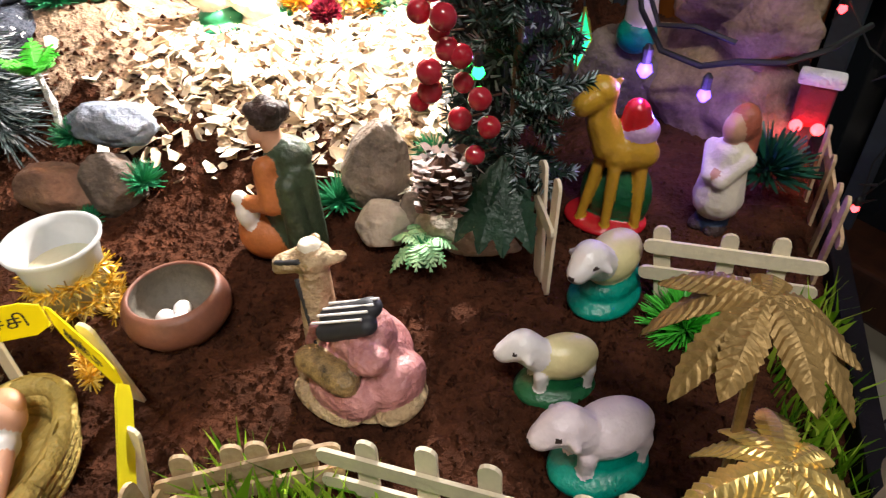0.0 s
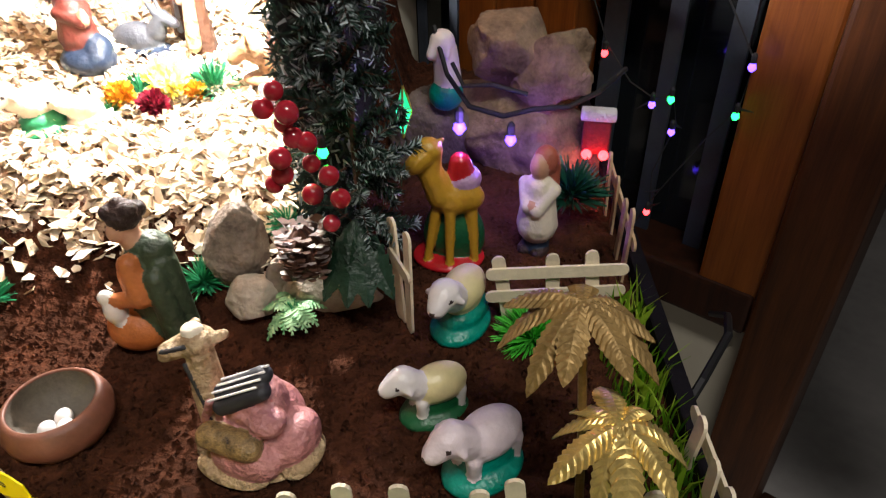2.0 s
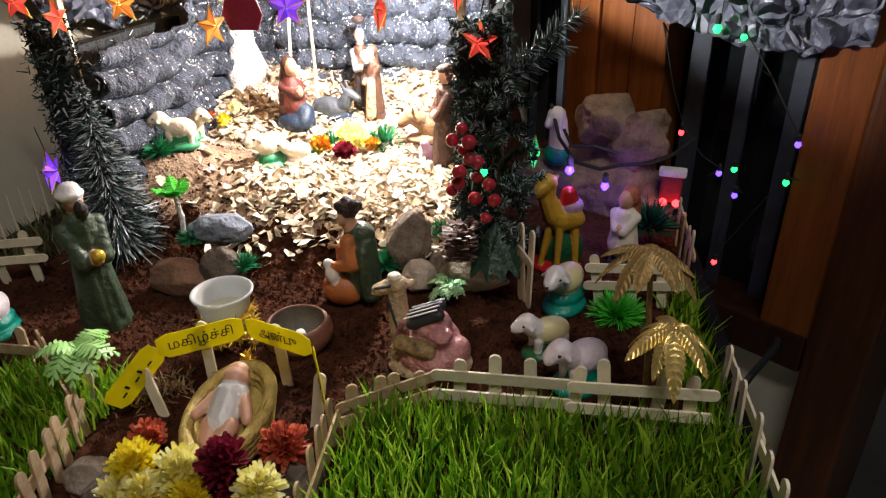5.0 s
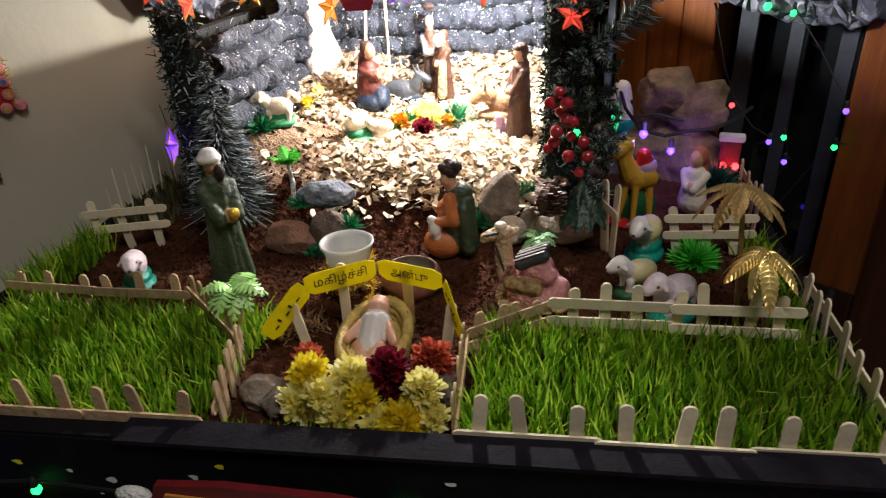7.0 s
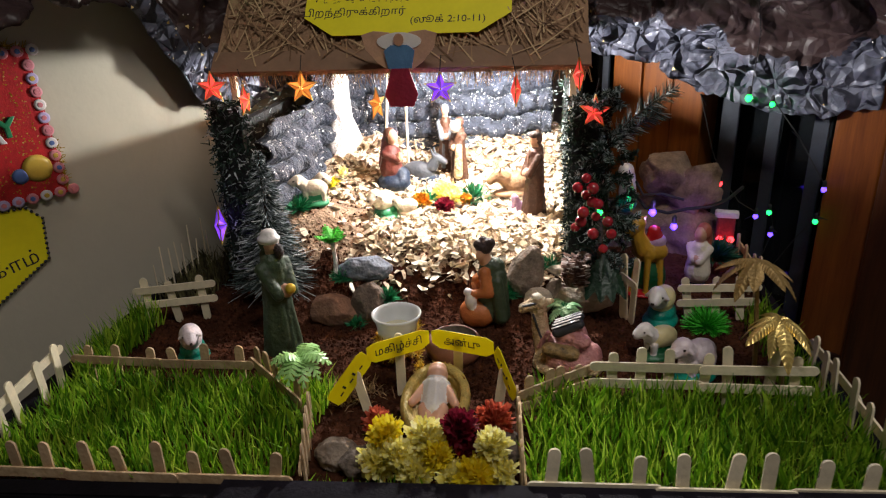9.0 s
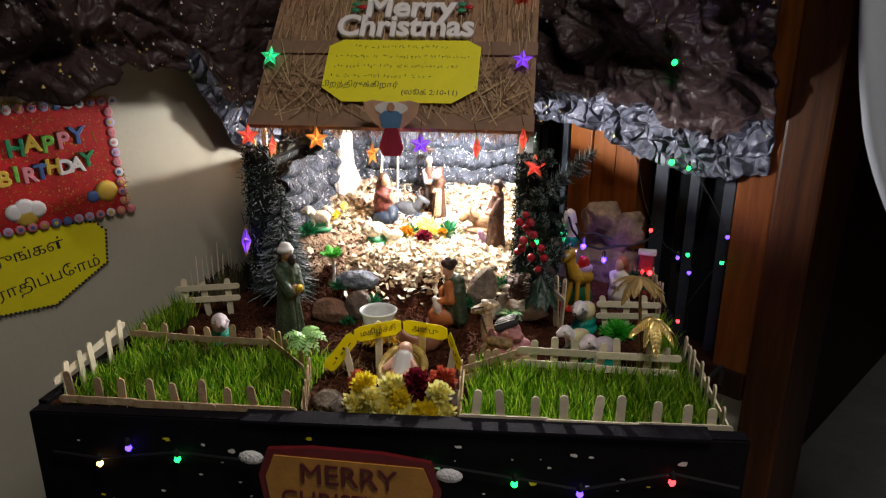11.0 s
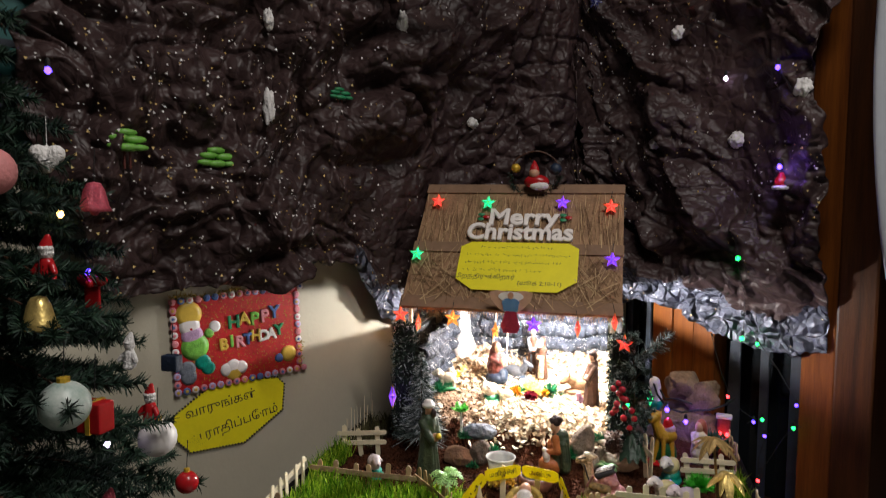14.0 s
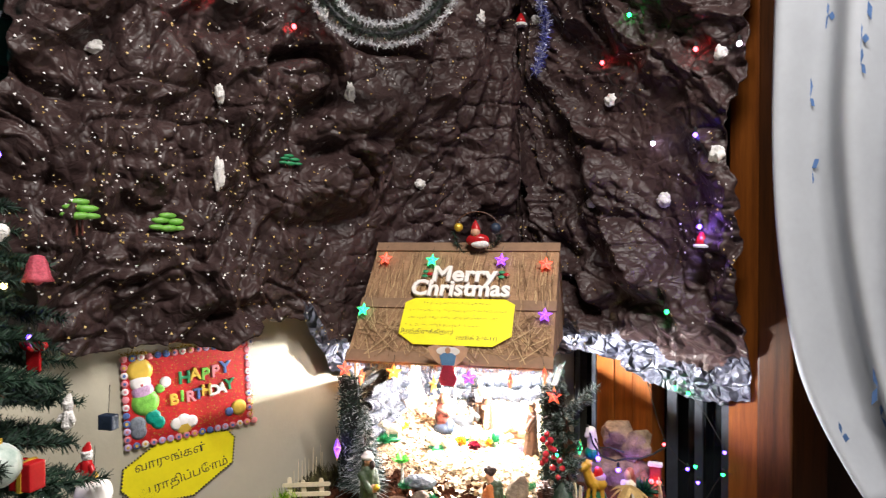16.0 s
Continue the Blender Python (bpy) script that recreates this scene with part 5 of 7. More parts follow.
# lying camel with a pink blanket and packs
CAMEL = on_soil(0.024, 0.240, -20, 0.001) @ Matrix.Diagonal((0.88, 0.88, 0.76, 1))
sculpt("camel_figurine", [((0.004, 0.006, 0.028), (0.030, 0.030, 0.028), 1), ((0.006, 0.004, 0.050), (0.021, 0.020, 0.024), 1), ((0.008, -0.020, 0.020), (0.026, 0.014, 0.020), 1), ((0.030, 0.004, 0.022), (0.016, 0.022, 0.020), 1), ((-0.022, 0.000, 0.014), 0.0155, (-0.033, 0.004, 0.048), 0.0115, 0), ((-0.033, 0.004, 0.048), 0.0115, (-0.038, 0.010, 0.080), 0.0095, 0),
    ((-0.040, 0.012, 0.087), (0.0125, 0.0125, 0.0115), 0), ((-0.044, 0.008, 0.087), 0.0095, (-0.054, 0.000, 0.083), 0.0075, 0), ((-0.030, 0.018, 0.088), 0.005, (-0.026, 0.022, 0.089), 0.004, 0), ((-0.048, 0.020, 0.091), 0.0045, (-0.049, 0.023, 0.092), 0.0035, 0), ((-0.056, -0.002, 0.079), (0.005, 0.005, 0.004), 0), ((-0.042, 0.012, 0.098), (0.007, 0.007, 0.004), 5),
    ((-0.026, -0.010, 0.016), 0.010, (-0.028, -0.016, 0.006), 0.008, 0), ((0.0, -0.026, 0.008), (0.028, 0.012, 0.008), 0), ((0.038, 0.000, 0.010), (0.012, 0.020, 0.010), 0), ((0.008, 0.004, 0.005), (0.036, 0.034, 0.006), 0),
    ((-0.009, -0.006, 0.067), 0.0070, (0.015, 0.005, 0.082), 0.0070, 2), ((-0.006, -0.013, 0.061), 0.0068, (0.018, -0.003, 0.075), 0.0068, 2), ((-0.012, -0.024, 0.040), 0.010, (0.016, -0.024, 0.040), 0.010, 3), ((0.022, -0.008, 0.052), (0.013, 0.012, 0.011), 1),
    ((-0.054, -0.006, 0.088), 0.0015, (-0.040, 0.000, 0.092), 0.0015, 2), ((-0.022, -0.010, 0.030), 0.0015, (-0.042, -0.002, 0.076), 0.0015, 2), ((-0.030, -0.010, 0.030), 0.003, (-0.018, -0.012, 0.058), 0.003, 1)],
    [M_TAN, M_PINK, M_INK, mat("gold_patterned_pouch", (0.012, 0.006, 0.004), 0.4, colour2=(0.46, 0.30, 0.12), scale=120, bump=0.3), M_PINKW, M_DIRTYW], CAMEL, "kneeling camel figurine with a pink blanket and black pack", "figurine", 0.0012, 2)
stripes = empty("pack_ribbons", CAMEL, "pale ribbed ribbons tied over the camel's black pack", "ribbon")
for k in range(4):
    part("ribbon", tube([(-0.012, -0.018 + k * 0.0050, 0.0690 + 0.0030 * k - 0.0004 * k * k), (0.019, -0.007 + k * 0.0050, 0.0845 + 0.0030 * k - 0.0004 * k * k)], 0.0009, 6), M_WHITE, stripes)
# standing camel on a green base
sculpt("camel_figurine", [((0, 0, 0.003), (0.032, 0.026, 0.006), 2), ((0.004, 0.006, 0.022), (0.027, 0.018, 0.034), 1), ((0.006, 0.0, 0.064), (0.025, 0.0135, 0.016), 0), ((0.004, -0.004, 0.062), 0.014, (-0.004, -0.006, 0.074), 0.010, 0), ((0.006, 0.0, 0.068), 0.012, (0.018, 0.004, 0.060), 0.010, 0),
    ((-0.004, -0.006, 0.068), 0.013, (-0.013, -0.008, 0.090), 0.0105, 0), ((-0.013, -0.008, 0.090), 0.0105, (-0.012, -0.007, 0.104), 0.0095, 0), ((-0.013, -0.008, 0.108), (0.0115, 0.0105, 0.0105), 0), ((-0.016, -0.013, 0.104), 0.009, (-0.023, -0.019, 0.099), 0.0075, 0), ((-0.006, -0.004, 0.112), 0.003, (-0.003, -0.002, 0.115), 0.002, 0),
    ((-0.008, -0.008, 0.055), 0.005, (-0.016, -0.014, 0.006), 0.0035, 0), ((0.004, -0.012, 0.055), 0.005, (0.004, -0.018, 0.006), 0.0035, 0), ((0.020, -0.002, 0.052), 0.0055, (0.024, -0.008, 0.008), 0.0035, 0), ((0.018, 0.010, 0.052), 0.005, (0.020, 0.012, 0.008), 0.0035, 0),
    ((0.011, 0.004, 0.082), 0.012, (0.010, 0.004, 0.092), 0.0095, 3), ((0.013, 0.005, 0.078), (0.0145, 0.0145, 0.011), 4), ((-0.022, -0.014, 0.107), 0.001, (-0.006, -0.014, 0.108), 0.001, 5)],
    [M_OCHRE, M_DKGREEN, M_RED, M_RED, M_LILAC, M_INK], on_soil(0.134, 0.424, -8, 0.001) @ Matrix.Scale(0.93, 4), "standing ochre camel figurine with a red saddle on a green base", "figurine", 0.0013, 2)

# ---- stones ----
def stone(name, x, y, size, material, label, turn=0, z=None, seedv=0, tilt=(0, 0), rough=0.22):
    bm = bmesh.new()
    bmesh.ops.create_icosphere(bm, subdivisions=5, radius=1)
    rs = random.Random(seedv + 400)
    cuts = [(Vector((rs.gauss(0, 1), rs.gauss(0, 1), rs.gauss(0, 1))).normalized(), rs.uniform(0.90 - 0.7 * rough, 1.02 - rough * 0.3)) for i in range(11)]
    for v in bm.verts:
        n = v.co.normalized()
        q = n * 1.3 + Vector((seedv * 3.1, seedv * 1.7, 0))
        k = 1 + 0.75 * rough * noise.noise(q) + 0.35 * rough * noise.noise(q * 2.4) + 0.04 * noise.noise(q * 4) + 0.018 * noise.noise(q * 11)
        for c, dist in cuts:
            g = n.dot(c)
            if g * k > dist:
                k = dist / g * 0.93 + k * 0.07
        v.co = Vector((n.x * size[0], n.y * size[1], n.z * size[2])) * k
    z = soil_z(x, y) + size[2] * 0.55 if z is None else z
    return tagged(part(name, bm, material, m=pose(x, y, z, tilt[0], tilt[1], turn), smooth=True), label, "stone", "stones")


stone("stone", -0.020, 0.376, (0.024, 0.019, 0.040), M_STONE[0], "upright speckled grey-brown stone behind the kneeling king", 20, seedv=1, tilt=(8, 6))
stone("stone", -0.006, 0.350, (0.020, 0.016, 0.018), M_STONE[3], "small pale beige stone by the camel", 0, seedv=2)
stone("stone", 0.016, 0.362, (0.013, 0.009, 0.020), M_STONE[0], "small upright grey-brown stone", 30, seedv=3)
stone("stone", 0.048, 0.358, (0.038, 0.014, 0.020), M_STONE[3], "long pale beige stone below the frosted branch", -6, seedv=4)
stone("stone", 0.024, 0.398, (0.018, 0.010, 0.007), M_STONE[3], "flat pale beige stone between the small bushes", 0, seedv=5)
stone("stone", -0.228, 0.366, (0.036, 0.020, 0.017), M_STONE[1], "smooth blue-grey slab stone", 8, seedv=6, z=0.795)
stone("stone", -0.218, 0.338, (0.024, 0.018, 0.028), M_STONE[4], "dark brown angular stone", 30, seedv=7)
stone("stone", -0.264, 0.326, (0.032, 0.022, 0.024), M_STONE[2], "reddish brown rough stone", 10, seedv=8)
stone("stone", -0.185, 0.062, (0.020, 0.016, 0.015), M_STONE[0], "speckled stone beside the flowers", 0, seedv=9)
stone("stone", -0.162, 0.052, (0.021, 0.016, 0.013), M_STONE[4], "dark stone beside the flowers", 25, seedv=10)
stone("stone", -0.034, 0.078, (0.016, 0.016, 0.018), M_STONE[4], "brown stone beside the path sticks", 0, seedv=11)
stone("boulder", 0.205, 0.600, (0.098, 0.050, 0.074), M_STONE[5], "large tan boulder at the window side", -30, seedv=12, z=0.760, rough=0.35)
stone("boulder", 0.186, 0.590, (0.042, 0.032, 0.042), M_STONE[5], "tan angular stone on top of the boulder", -20, seedv=13, z=0.862, rough=0.6)
stone("boulder", 0.222, 0.575, (0.042, 0.032, 0.038), M_STONE[5], "rounded tan stone on top of the boulder", -30, seedv=14, z=0.846, rough=0.5)
stone("boulder", 0.112, 0.610, (0.045, 0.040, 0.050), M_STONE[4], "dark stone under the white figurine", 0, seedv=15, z=0.765)
sculpt("sheep_figurine", [((0, 0, 0.010), (0.0155, 0.017, 0.016), 1), ((0, 0.002, 0.024), 0.0135, (0, 0.0, 0.052), 0.0115, 0), ((0, -0.003, 0.060), (0.0115, 0.012, 0.012), 0), ((0, -0.010, 0.056), 0.007, (0, -0.014, 0.050), 0.0055, 0), ((-0.009, -0.002, 0.060), 0.003, (-0.011, -0.004, 0.050), 0.0022, 0), ((0.009, -0.002, 0.060), 0.003, (0.011, -0.004, 0.050), 0.0022, 0)],
    [M_WHITE, M_TEALG], pose(0.128, 0.585, 0.806, 0, 0, -60), "white glazed sitting sheep figurine on the dark stone", "figurine", 0.0014, 3, group="sheep figurines")

# ---- pot with eggs, cup on tinsel ----
pot = empty("clay_pot", on_soil(-0.099, 0.249, 0, 0.003) @ Matrix.Scale(0.90, 4), "brown clay bowl holding small white eggs", "pot")
part("bowl", lathe([(0.016, 0.0), (0.028, 0.004), (0.035, 0.014), (0.036, 0.022), (0.033, 0.031), (0.029, 0.035), (0.0275, 0.034), (0.030, 0.026), (0.030, 0.016), (0.022, 0.008), (0.001, 0.006)], 40), [M_CLAY], pot, smooth=True)
part("soot_lining", lathe([(0.0272, 0.0335), (0.0285, 0.026), (0.0285, 0.017), (0.021, 0.0095), (0.001, 0.0080)], 36, open_top=True), M_CLAYIN, pot, "grey inner lining", smooth=True)
for x, y in ((-0.006, -0.008), (0.006, -0.006), (0.000, 0.003)):
    part("egg", ball((x, y, 0.0135), 0.0058, 3, (1, 1.15, 1.1)), M_EGG, pot, "small white egg", smooth=True)
cup = empty("plastic_cup", pose(-0.161, 0.236, 0.737) @ Matrix.Scale(0.86, 4), "milky plastic cup with yellowish water wrapped in gold tinsel", "cup")
part("wall", lathe([(0.021, 0.018), (0.0275, 0.062), (0.0315, 0.068), (0.0325, 0.071), (0.0305, 0.072), (0.0265, 0.064), (0.020, 0.022), (0.001, 0.021)], 40), M_CUP, cup, smooth=True)
part("water", lathe([(0.001, 0.048), (0.0244, 0.0482), (0.0244, 0.0485), (0.001, 0.0487)], 32), mat("cloudy_water", (0.50, 0.48, 0.34), 0.08, vary=0.1, scale=40, bump=0.0), cup, "cloudy water")
part("candle_stub", ball((0.004, -0.004, 0.050), 0.006, 2, (1.2, 1, 0.6)), M_EGG, cup, "white floating lump", smooth=True)
rnd = random.Random(61)


def tinsel_quads(points, n, length, rnd, width=0.0007):
    q = []
    pts = [Vector(p) for p in points]
    for k in range(n):
        i = rnd.randrange(len(pts) - 1)
        c = pts[i].lerp(pts[i + 1], rnd.random())
        d = Vector((rnd.gauss(0, 1), rnd.gauss(0, 1), rnd.gauss(0, 1))).normalized() * length * rnd.uniform(0.5, 1.1)
        w = d.cross(Vector((rnd.gauss(0, 1), rnd.gauss(0, 1), rnd.gauss(0, 1)))).normalized() * width
        q.append((c - w, c + w, c + d + w * 0.6, c + d - w * 0.6))
    return q


ring = [(0.026 * math.cos(a * 0.35), 0.026 * math.sin(a * 0.35), 0.008 + 0.0011 * a) for a in range(38)]
quads_mesh("tinsel_wrap", tinsel_quads(ring, 1500, 0.011, rnd), M_GOLDT, cup, "gold tinsel wrap")
tail = [(0.030, -0.030, 0.012), (0.045, -0.048, 0.014), (0.056, -0.056, 0.010)]
quads_mesh("tinsel_tail", tinsel_quads(tail, 350, 0.010, rnd), M_GOLDT, cup, "gold tinsel end")


# ---- small plastic greenery ----
def bush(x, y, r, material, label, z=None, n=260, seedv=0, flat=0.8, slim=1.0):
    rnd = random.Random(seedv)
    q = []
    for k in range(n):
        d = Vector((rnd.gauss(0, 1), rnd.gauss(0, 1), abs(rnd.gauss(0, 1)) * flat)).normalized() * r * rnd.uniform(0.6, 1.05)
        s = d * rnd.uniform(0.15, 0.45)
        w = d.cross(Vector((rnd.gauss(0, 1), rnd.gauss(0, 1), rnd.gauss(0, 1)))).normalized() * r * 0.055 * slim
        q.append((s - w, s + w, d + w * 0.35, d - w * 0.35))
    stem = tube([(0, 0, -0.004), (0, 0, r * 0.4)], r * 0.08, 6)
    b = empty("plastic_bush", pose(x, y, (soil_z(x, y) if z is None else z)), label, "bush", "plastic bushes")
    part("stem", stem, material, b)
    quads_mesh("foliage", q, material, b)
    return b


bush(-0.046, 0.368, 0.022, M_PLASTICG, "small dark green plastic bush by the stones", seedv=1)
bush(0.012, 0.408, 0.018, M_PLASTICG, "small dark green plastic bush by the stones", seedv=2)
bush(-0.255, 0.352, 0.018, M_PLASTICG, "small dark green plastic bush on the stones", z=0.785, seedv=3)
bush(-0.196, 0.345, 0.020, M_PLASTICG, "small dark green plastic bush beside the stones", z=0.76, seedv=4)
bush(-0.232, 0.318, 0.016, M_PLASTICG, "small dark green plastic bush beside the stones", seedv=5)
bush(-0.370, 0.520, 0.038, M_PLASTICG, "green plastic leaves among the lambs", seedv=6)
bush(-0.345, 0.462, 0.024, M_PLASTICG, "green plastic leaves among the lambs", seedv=7)
bush(-0.178, 0.606, 0.026, M_PLASTICG, "green plastic leaves round the flowers", seedv=8)
bush(-0.108, 0.618, 0.032, M_PLASTICG, "green plastic leaves round the flowers", seedv=9)
bush(-0.192, 0.572, 0.018, M_PLASTICG, "green plastic leaves round the flowers", seedv=10)
bush(0.236, 0.472, 0.036, mat("dark_teal_plastic", (0.008, 0.075, 0.045), 0.45, vary=0.35, scale=60, bump=0.1), "dark green plastic leaves behind the kneeling woman figurine", z=0.772, seedv=11)
bush(0.028, 0.338, 0.011, M_PLASTICG, "dark green plastic rosette inside the tiny palm", z=0.757, seedv=14, n=160)
bush(0.196, 0.334, 0.030, M_NEON, "bright green feathery plastic plant before the short fence", seedv=12, n=900, slim=0.5)


def frond_palm(x, y, h, leaf, n, material, label, seedv, trunk, z=None, width=0.32, droop=0.9, comb=9):
    """A toy palm: trunk and toothed fronds, each a part."""
    rnd = random.Random(seedv)
    b = empty("toy_palm", pose(x, y, (soil_z(x, y) if z is None else z) - 0.003), label, "toy palm", "toy palms")
    part("trunk", tube([(0, 0, 0), (0.002, 0.001, h * 0.5), (0, 0, h)], 0.0035, 8, r_end=0.0028), trunk, b)
    for k in range(n):
        a = 2 * math.pi * k / n + rnd.uniform(-0.25, 0.25)
        up = rnd.uniform(0.2, 1.1)
        l = leaf * rnd.uniform(0.85, 1.1)
        spine = []
        for i in range(comb + 1):
            t = i / comb
            r = l * t
            spine.append(Vector((r * math.cos(a), r * math.sin(a), h + l * (up * t - droop * t * t))))
        side = Vector((-math.sin(a), math.cos(a), 0))
        bm = bmesh.new()
        for i in range(comb):
            t = (i + 0.5) / comb
            w = l * width * math.sin(math.pi * min(1, 0.12 + t * 0.9)) ** 0.8
            fwd = (spine[i + 1] - spine[i])
            for sgn in (-1, 1):
                tip = spine[i] + side * sgn * w + fwd * 1.1 + Vector((0, 0, -w * 0.25))
                vs = [bm.verts.new(p) for p in (spine[i], spine[i + 1], spine[i + 1] * 0.35 + tip * 0.65 + fwd * 0.35, tip)]
                bm.faces.new(vs)
        fr = part("frond", bm, material, b)
        fr.modifiers.new("thick", "SOLIDIFY").thickness = 0.0009
    return b


M_SPRIG = mat("frosted_green_plastic", (0.06, 0.28, 0.09), 0.5, colour2=(0.42, 0.62, 0.34), scale=140, bump=0.2)
frond_palm(-0.240, 0.142, 0.060, 0.030, 12, M_MINT, "pale green plastic palm by the path", 1, M_STICK, droop=1.0, width=0.42, comb=8)
frond_palm(0.027, 0.338, 0.019, 0.022, 16, M_SPRIG, "tiny frosted green plastic palm by the stones", 2, M_PLASTICG, droop=1.0, width=0.30, comb=10)
frond_palm(-0.264, 0.352, 0.050, 0.020, 8, M_NEON, "tiny bright green plastic palm on a white stick", 3, M_COTTON, z=0.790, droop=0.25, width=0.5)

M_BRONZE = mat("dull_bronze_leaf_foil", (0.36, 0.235, 0.085), 0.5, metal=0.45, vary=0.35, scale=70, bump=0.2, bscale=300)


def leaf_palm(x, y, h, leaf, n, label, seedv, lean, foil):
    """A gold foil palm: each leaf a ridged, saw-edged blade."""
    rnd = random.Random(seedv)
    b = empty("toy_palm", pose(x, y, soil_z(x, y) - 0.003), label, "toy palm", "toy palms")
    part("trunk", tube([(0, 0, 0), (lean[0] * 0.5 + 0.001, lean[1] * 0.5, h * 0.5), (lean[0], lean[1], h)], 0.0026, 8, r_end=0.002), M_BRONZE, b)
    for k in range(n):
        a = 2 * math.pi * k / n + rnd.uniform(-0.25, 0.25)
        up, l = rnd.uniform(0.05, 0.25), leaf * rnd.uniform(0.85, 1.12)
        droop = rnd.uniform(0.55, 1.15)
        side = Vector((-math.sin(a), math.cos(a), 0))
        bm = bmesh.new()
        steps = 24
        spine, le, ri = [], [], []
        for i in range(steps + 1):
            t = i / steps
            c = Vector((lean[0] + l * t * math.cos(a), lean[1] + l * t * math.sin(a), h + l * (up * t - droop * t * t)))
            w = l * 0.23 * math.sin(math.pi * min(1, 0.06 + t * 0.94)) ** 0.75 * (1.0 if i % 2 else 0.86)
            ridge = 0.0006 if i % 2 else -0.0004
            spine.append(bm.verts.new(c + Vector((0, 0, 0.0008))))
            mids = [bm.verts.new(c + side * g * w * 0.5 + Vector((0, 0, ridge - w * 0.08))) for g in (-1, 1)]
            edges = [bm.verts.new(c + side * g * w * 0.9 + Vector((math.cos(a), math.sin(a), 0)) * w * 0.3 + Vector((0, 0, -w * 0.5 + ridge))) for g in (-1, 1)]
            le.append((mids[0], edges[0])), ri.append((mids[1], edges[1]))
        for i in range(steps):
            for rows_ in (le, ri):
                bm.faces.new((spine[i], spine[i + 1], rows_[i + 1][0], rows_[i][0]))
                bm.faces.new((rows_[i][0], rows_[i + 1][0], rows_[i + 1][1], rows_[i][1]))
        part("leaf", bm, foil, b).modifiers.new("thick", "SOLIDIFY").thickness = 0.0005
    return b


leaf_palm(0.210, 0.194, 0.144, 0.035, 10, "gold foil palm with drooping saw-edged leaves", 4, (-0.010, 0.014), M_BRONZE)
leaf_palm(0.232, 0.176, 0.096, 0.034, 9, "smaller gold foil palm rising from the grass", 5, (-0.014, 0.006), M_GOLD)


# ---- flowers ----
def flower(x, y, z, r, material, label, seedv, n=420):
    rnd = random.Random(seedv)
    q = []
    for k in range(n):
        d = Vector((rnd.gauss(0, 1), rnd.gauss(0, 1), rnd.gauss(0.35, 0.9))).normalized() * r * rnd.choice((0.55, 0.75, 0.9, 1.0)) * rnd.uniform(0.9, 1.08)
        s = d * 0.35
        w = d.cross(Vector((rnd.gauss(0, 1), rnd.gauss(0, 1), rnd.gauss(0, 1)))).normalized() * r * 0.15
        curl = Vector((rnd.gauss(0, 0.1), rnd.gauss(0, 0.1), 0.12)) * r
        mid = d * 0.72 + curl * 0.4
        q.append((s, mid + w, d * 0.98 + w * 0.5 + curl, d + curl, d * 0.98 - w * 0.5 + curl, mid - w))
    f = empty("flower_head", pose(x, y, z), label, "flower", "flowers")
    part("core", ball((0, 0, 0), r * 0.45, 2), material, f)
    quads_mesh("petals", q, material, f)
    return f


rnd = random.Random(71)
for i, (x, y, z, mm, r) in enumerate(((-0.140, 0.040, 0.762, M_PETALW, 0.020), (-0.135, 0.050, 0.784, M_PETALY, 0.017), (-0.108, 0.032, 0.762, M_PETALW, 0.018), (-0.100, 0.048, 0.784, M_PETALW, 0.019), (-0.076, 0.030, 0.760, M_PETALW, 0.016), (-0.056, 0.028, 0.764, M_PETALY, 0.019),
        (-0.044, 0.042, 0.784, M_PETALW, 0.017), (-0.072, 0.052, 0.792, M_PETALR, 0.018), (-0.088, 0.034, 0.778, M_PETALY, 0.014), (-0.036, 0.034, 0.764, M_PETALW, 0.015), (-0.122, 0.034, 0.776, M_PETALW, 0.016), (-0.062, 0.046, 0.776, M_PETALR, 0.014))):
    flower(x, y, z - 0.007, r * 0.95, mm, {"yellow_petals": "yellow chrysanthemum head", "cream_petals": "cream chrysanthemum head", "crimson_petals": "dark red flower head"}[mm.name] + " in front of the cradle", i)
flower(-0.045, 0.085, 0.772, 0.018, M_PETALO, "coral red flower beside the cradle", 31)
flower(-0.152, 0.088, 0.762, 0.014, M_PETALO, "coral red flower beside the cradle", 32)
for x, y, mm, r, t in ((-0.187, 0.584, M_PETALG, 0.016, "orange marigold head in the crib"), (-0.119, 0.598, M_PETALG, 0.011, "orange marigold head in the crib"), (-0.148, 0.568, M_PETALR, 0.015, "dark red flower head in the crib"), (-0.150, 0.612, M_PETALW, 0.022, "white flower heads in the crib"), (-0.140, 0.598, M_PETALW, 0.018, "white flower heads in the crib")):
    flower(x, y, soil_z(x, y) + 0.012, r, mm, t, int(abs(x) * 1000))
for k in range(6):
    x, y = -0.400 + 0.016 * k, 0.60 + 0.010 * (k % 3)
    flower(x, y, soil_z(x, y) + 0.02 + 0.012 * (k % 2), 0.011, (M_PETALO, M_PETALY, M_PETALW)[k % 3], "small mixed flower at the crib's side wall", 80 + k, 60)
for k, (x, y) in enumerate(((-0.185, 0.170), (-0.205, 0.155))):
    grass("dry_moss", lambda r, x=x, y=y: (x + r.gauss(0, 0.012), y + r.gauss(0, 0.010)), 120, 0.006, 0.016, 90 + k, lambda x, y: 0.738, "dry brownish moss by the path", 1.2).data.materials[0] = M_STRAWS

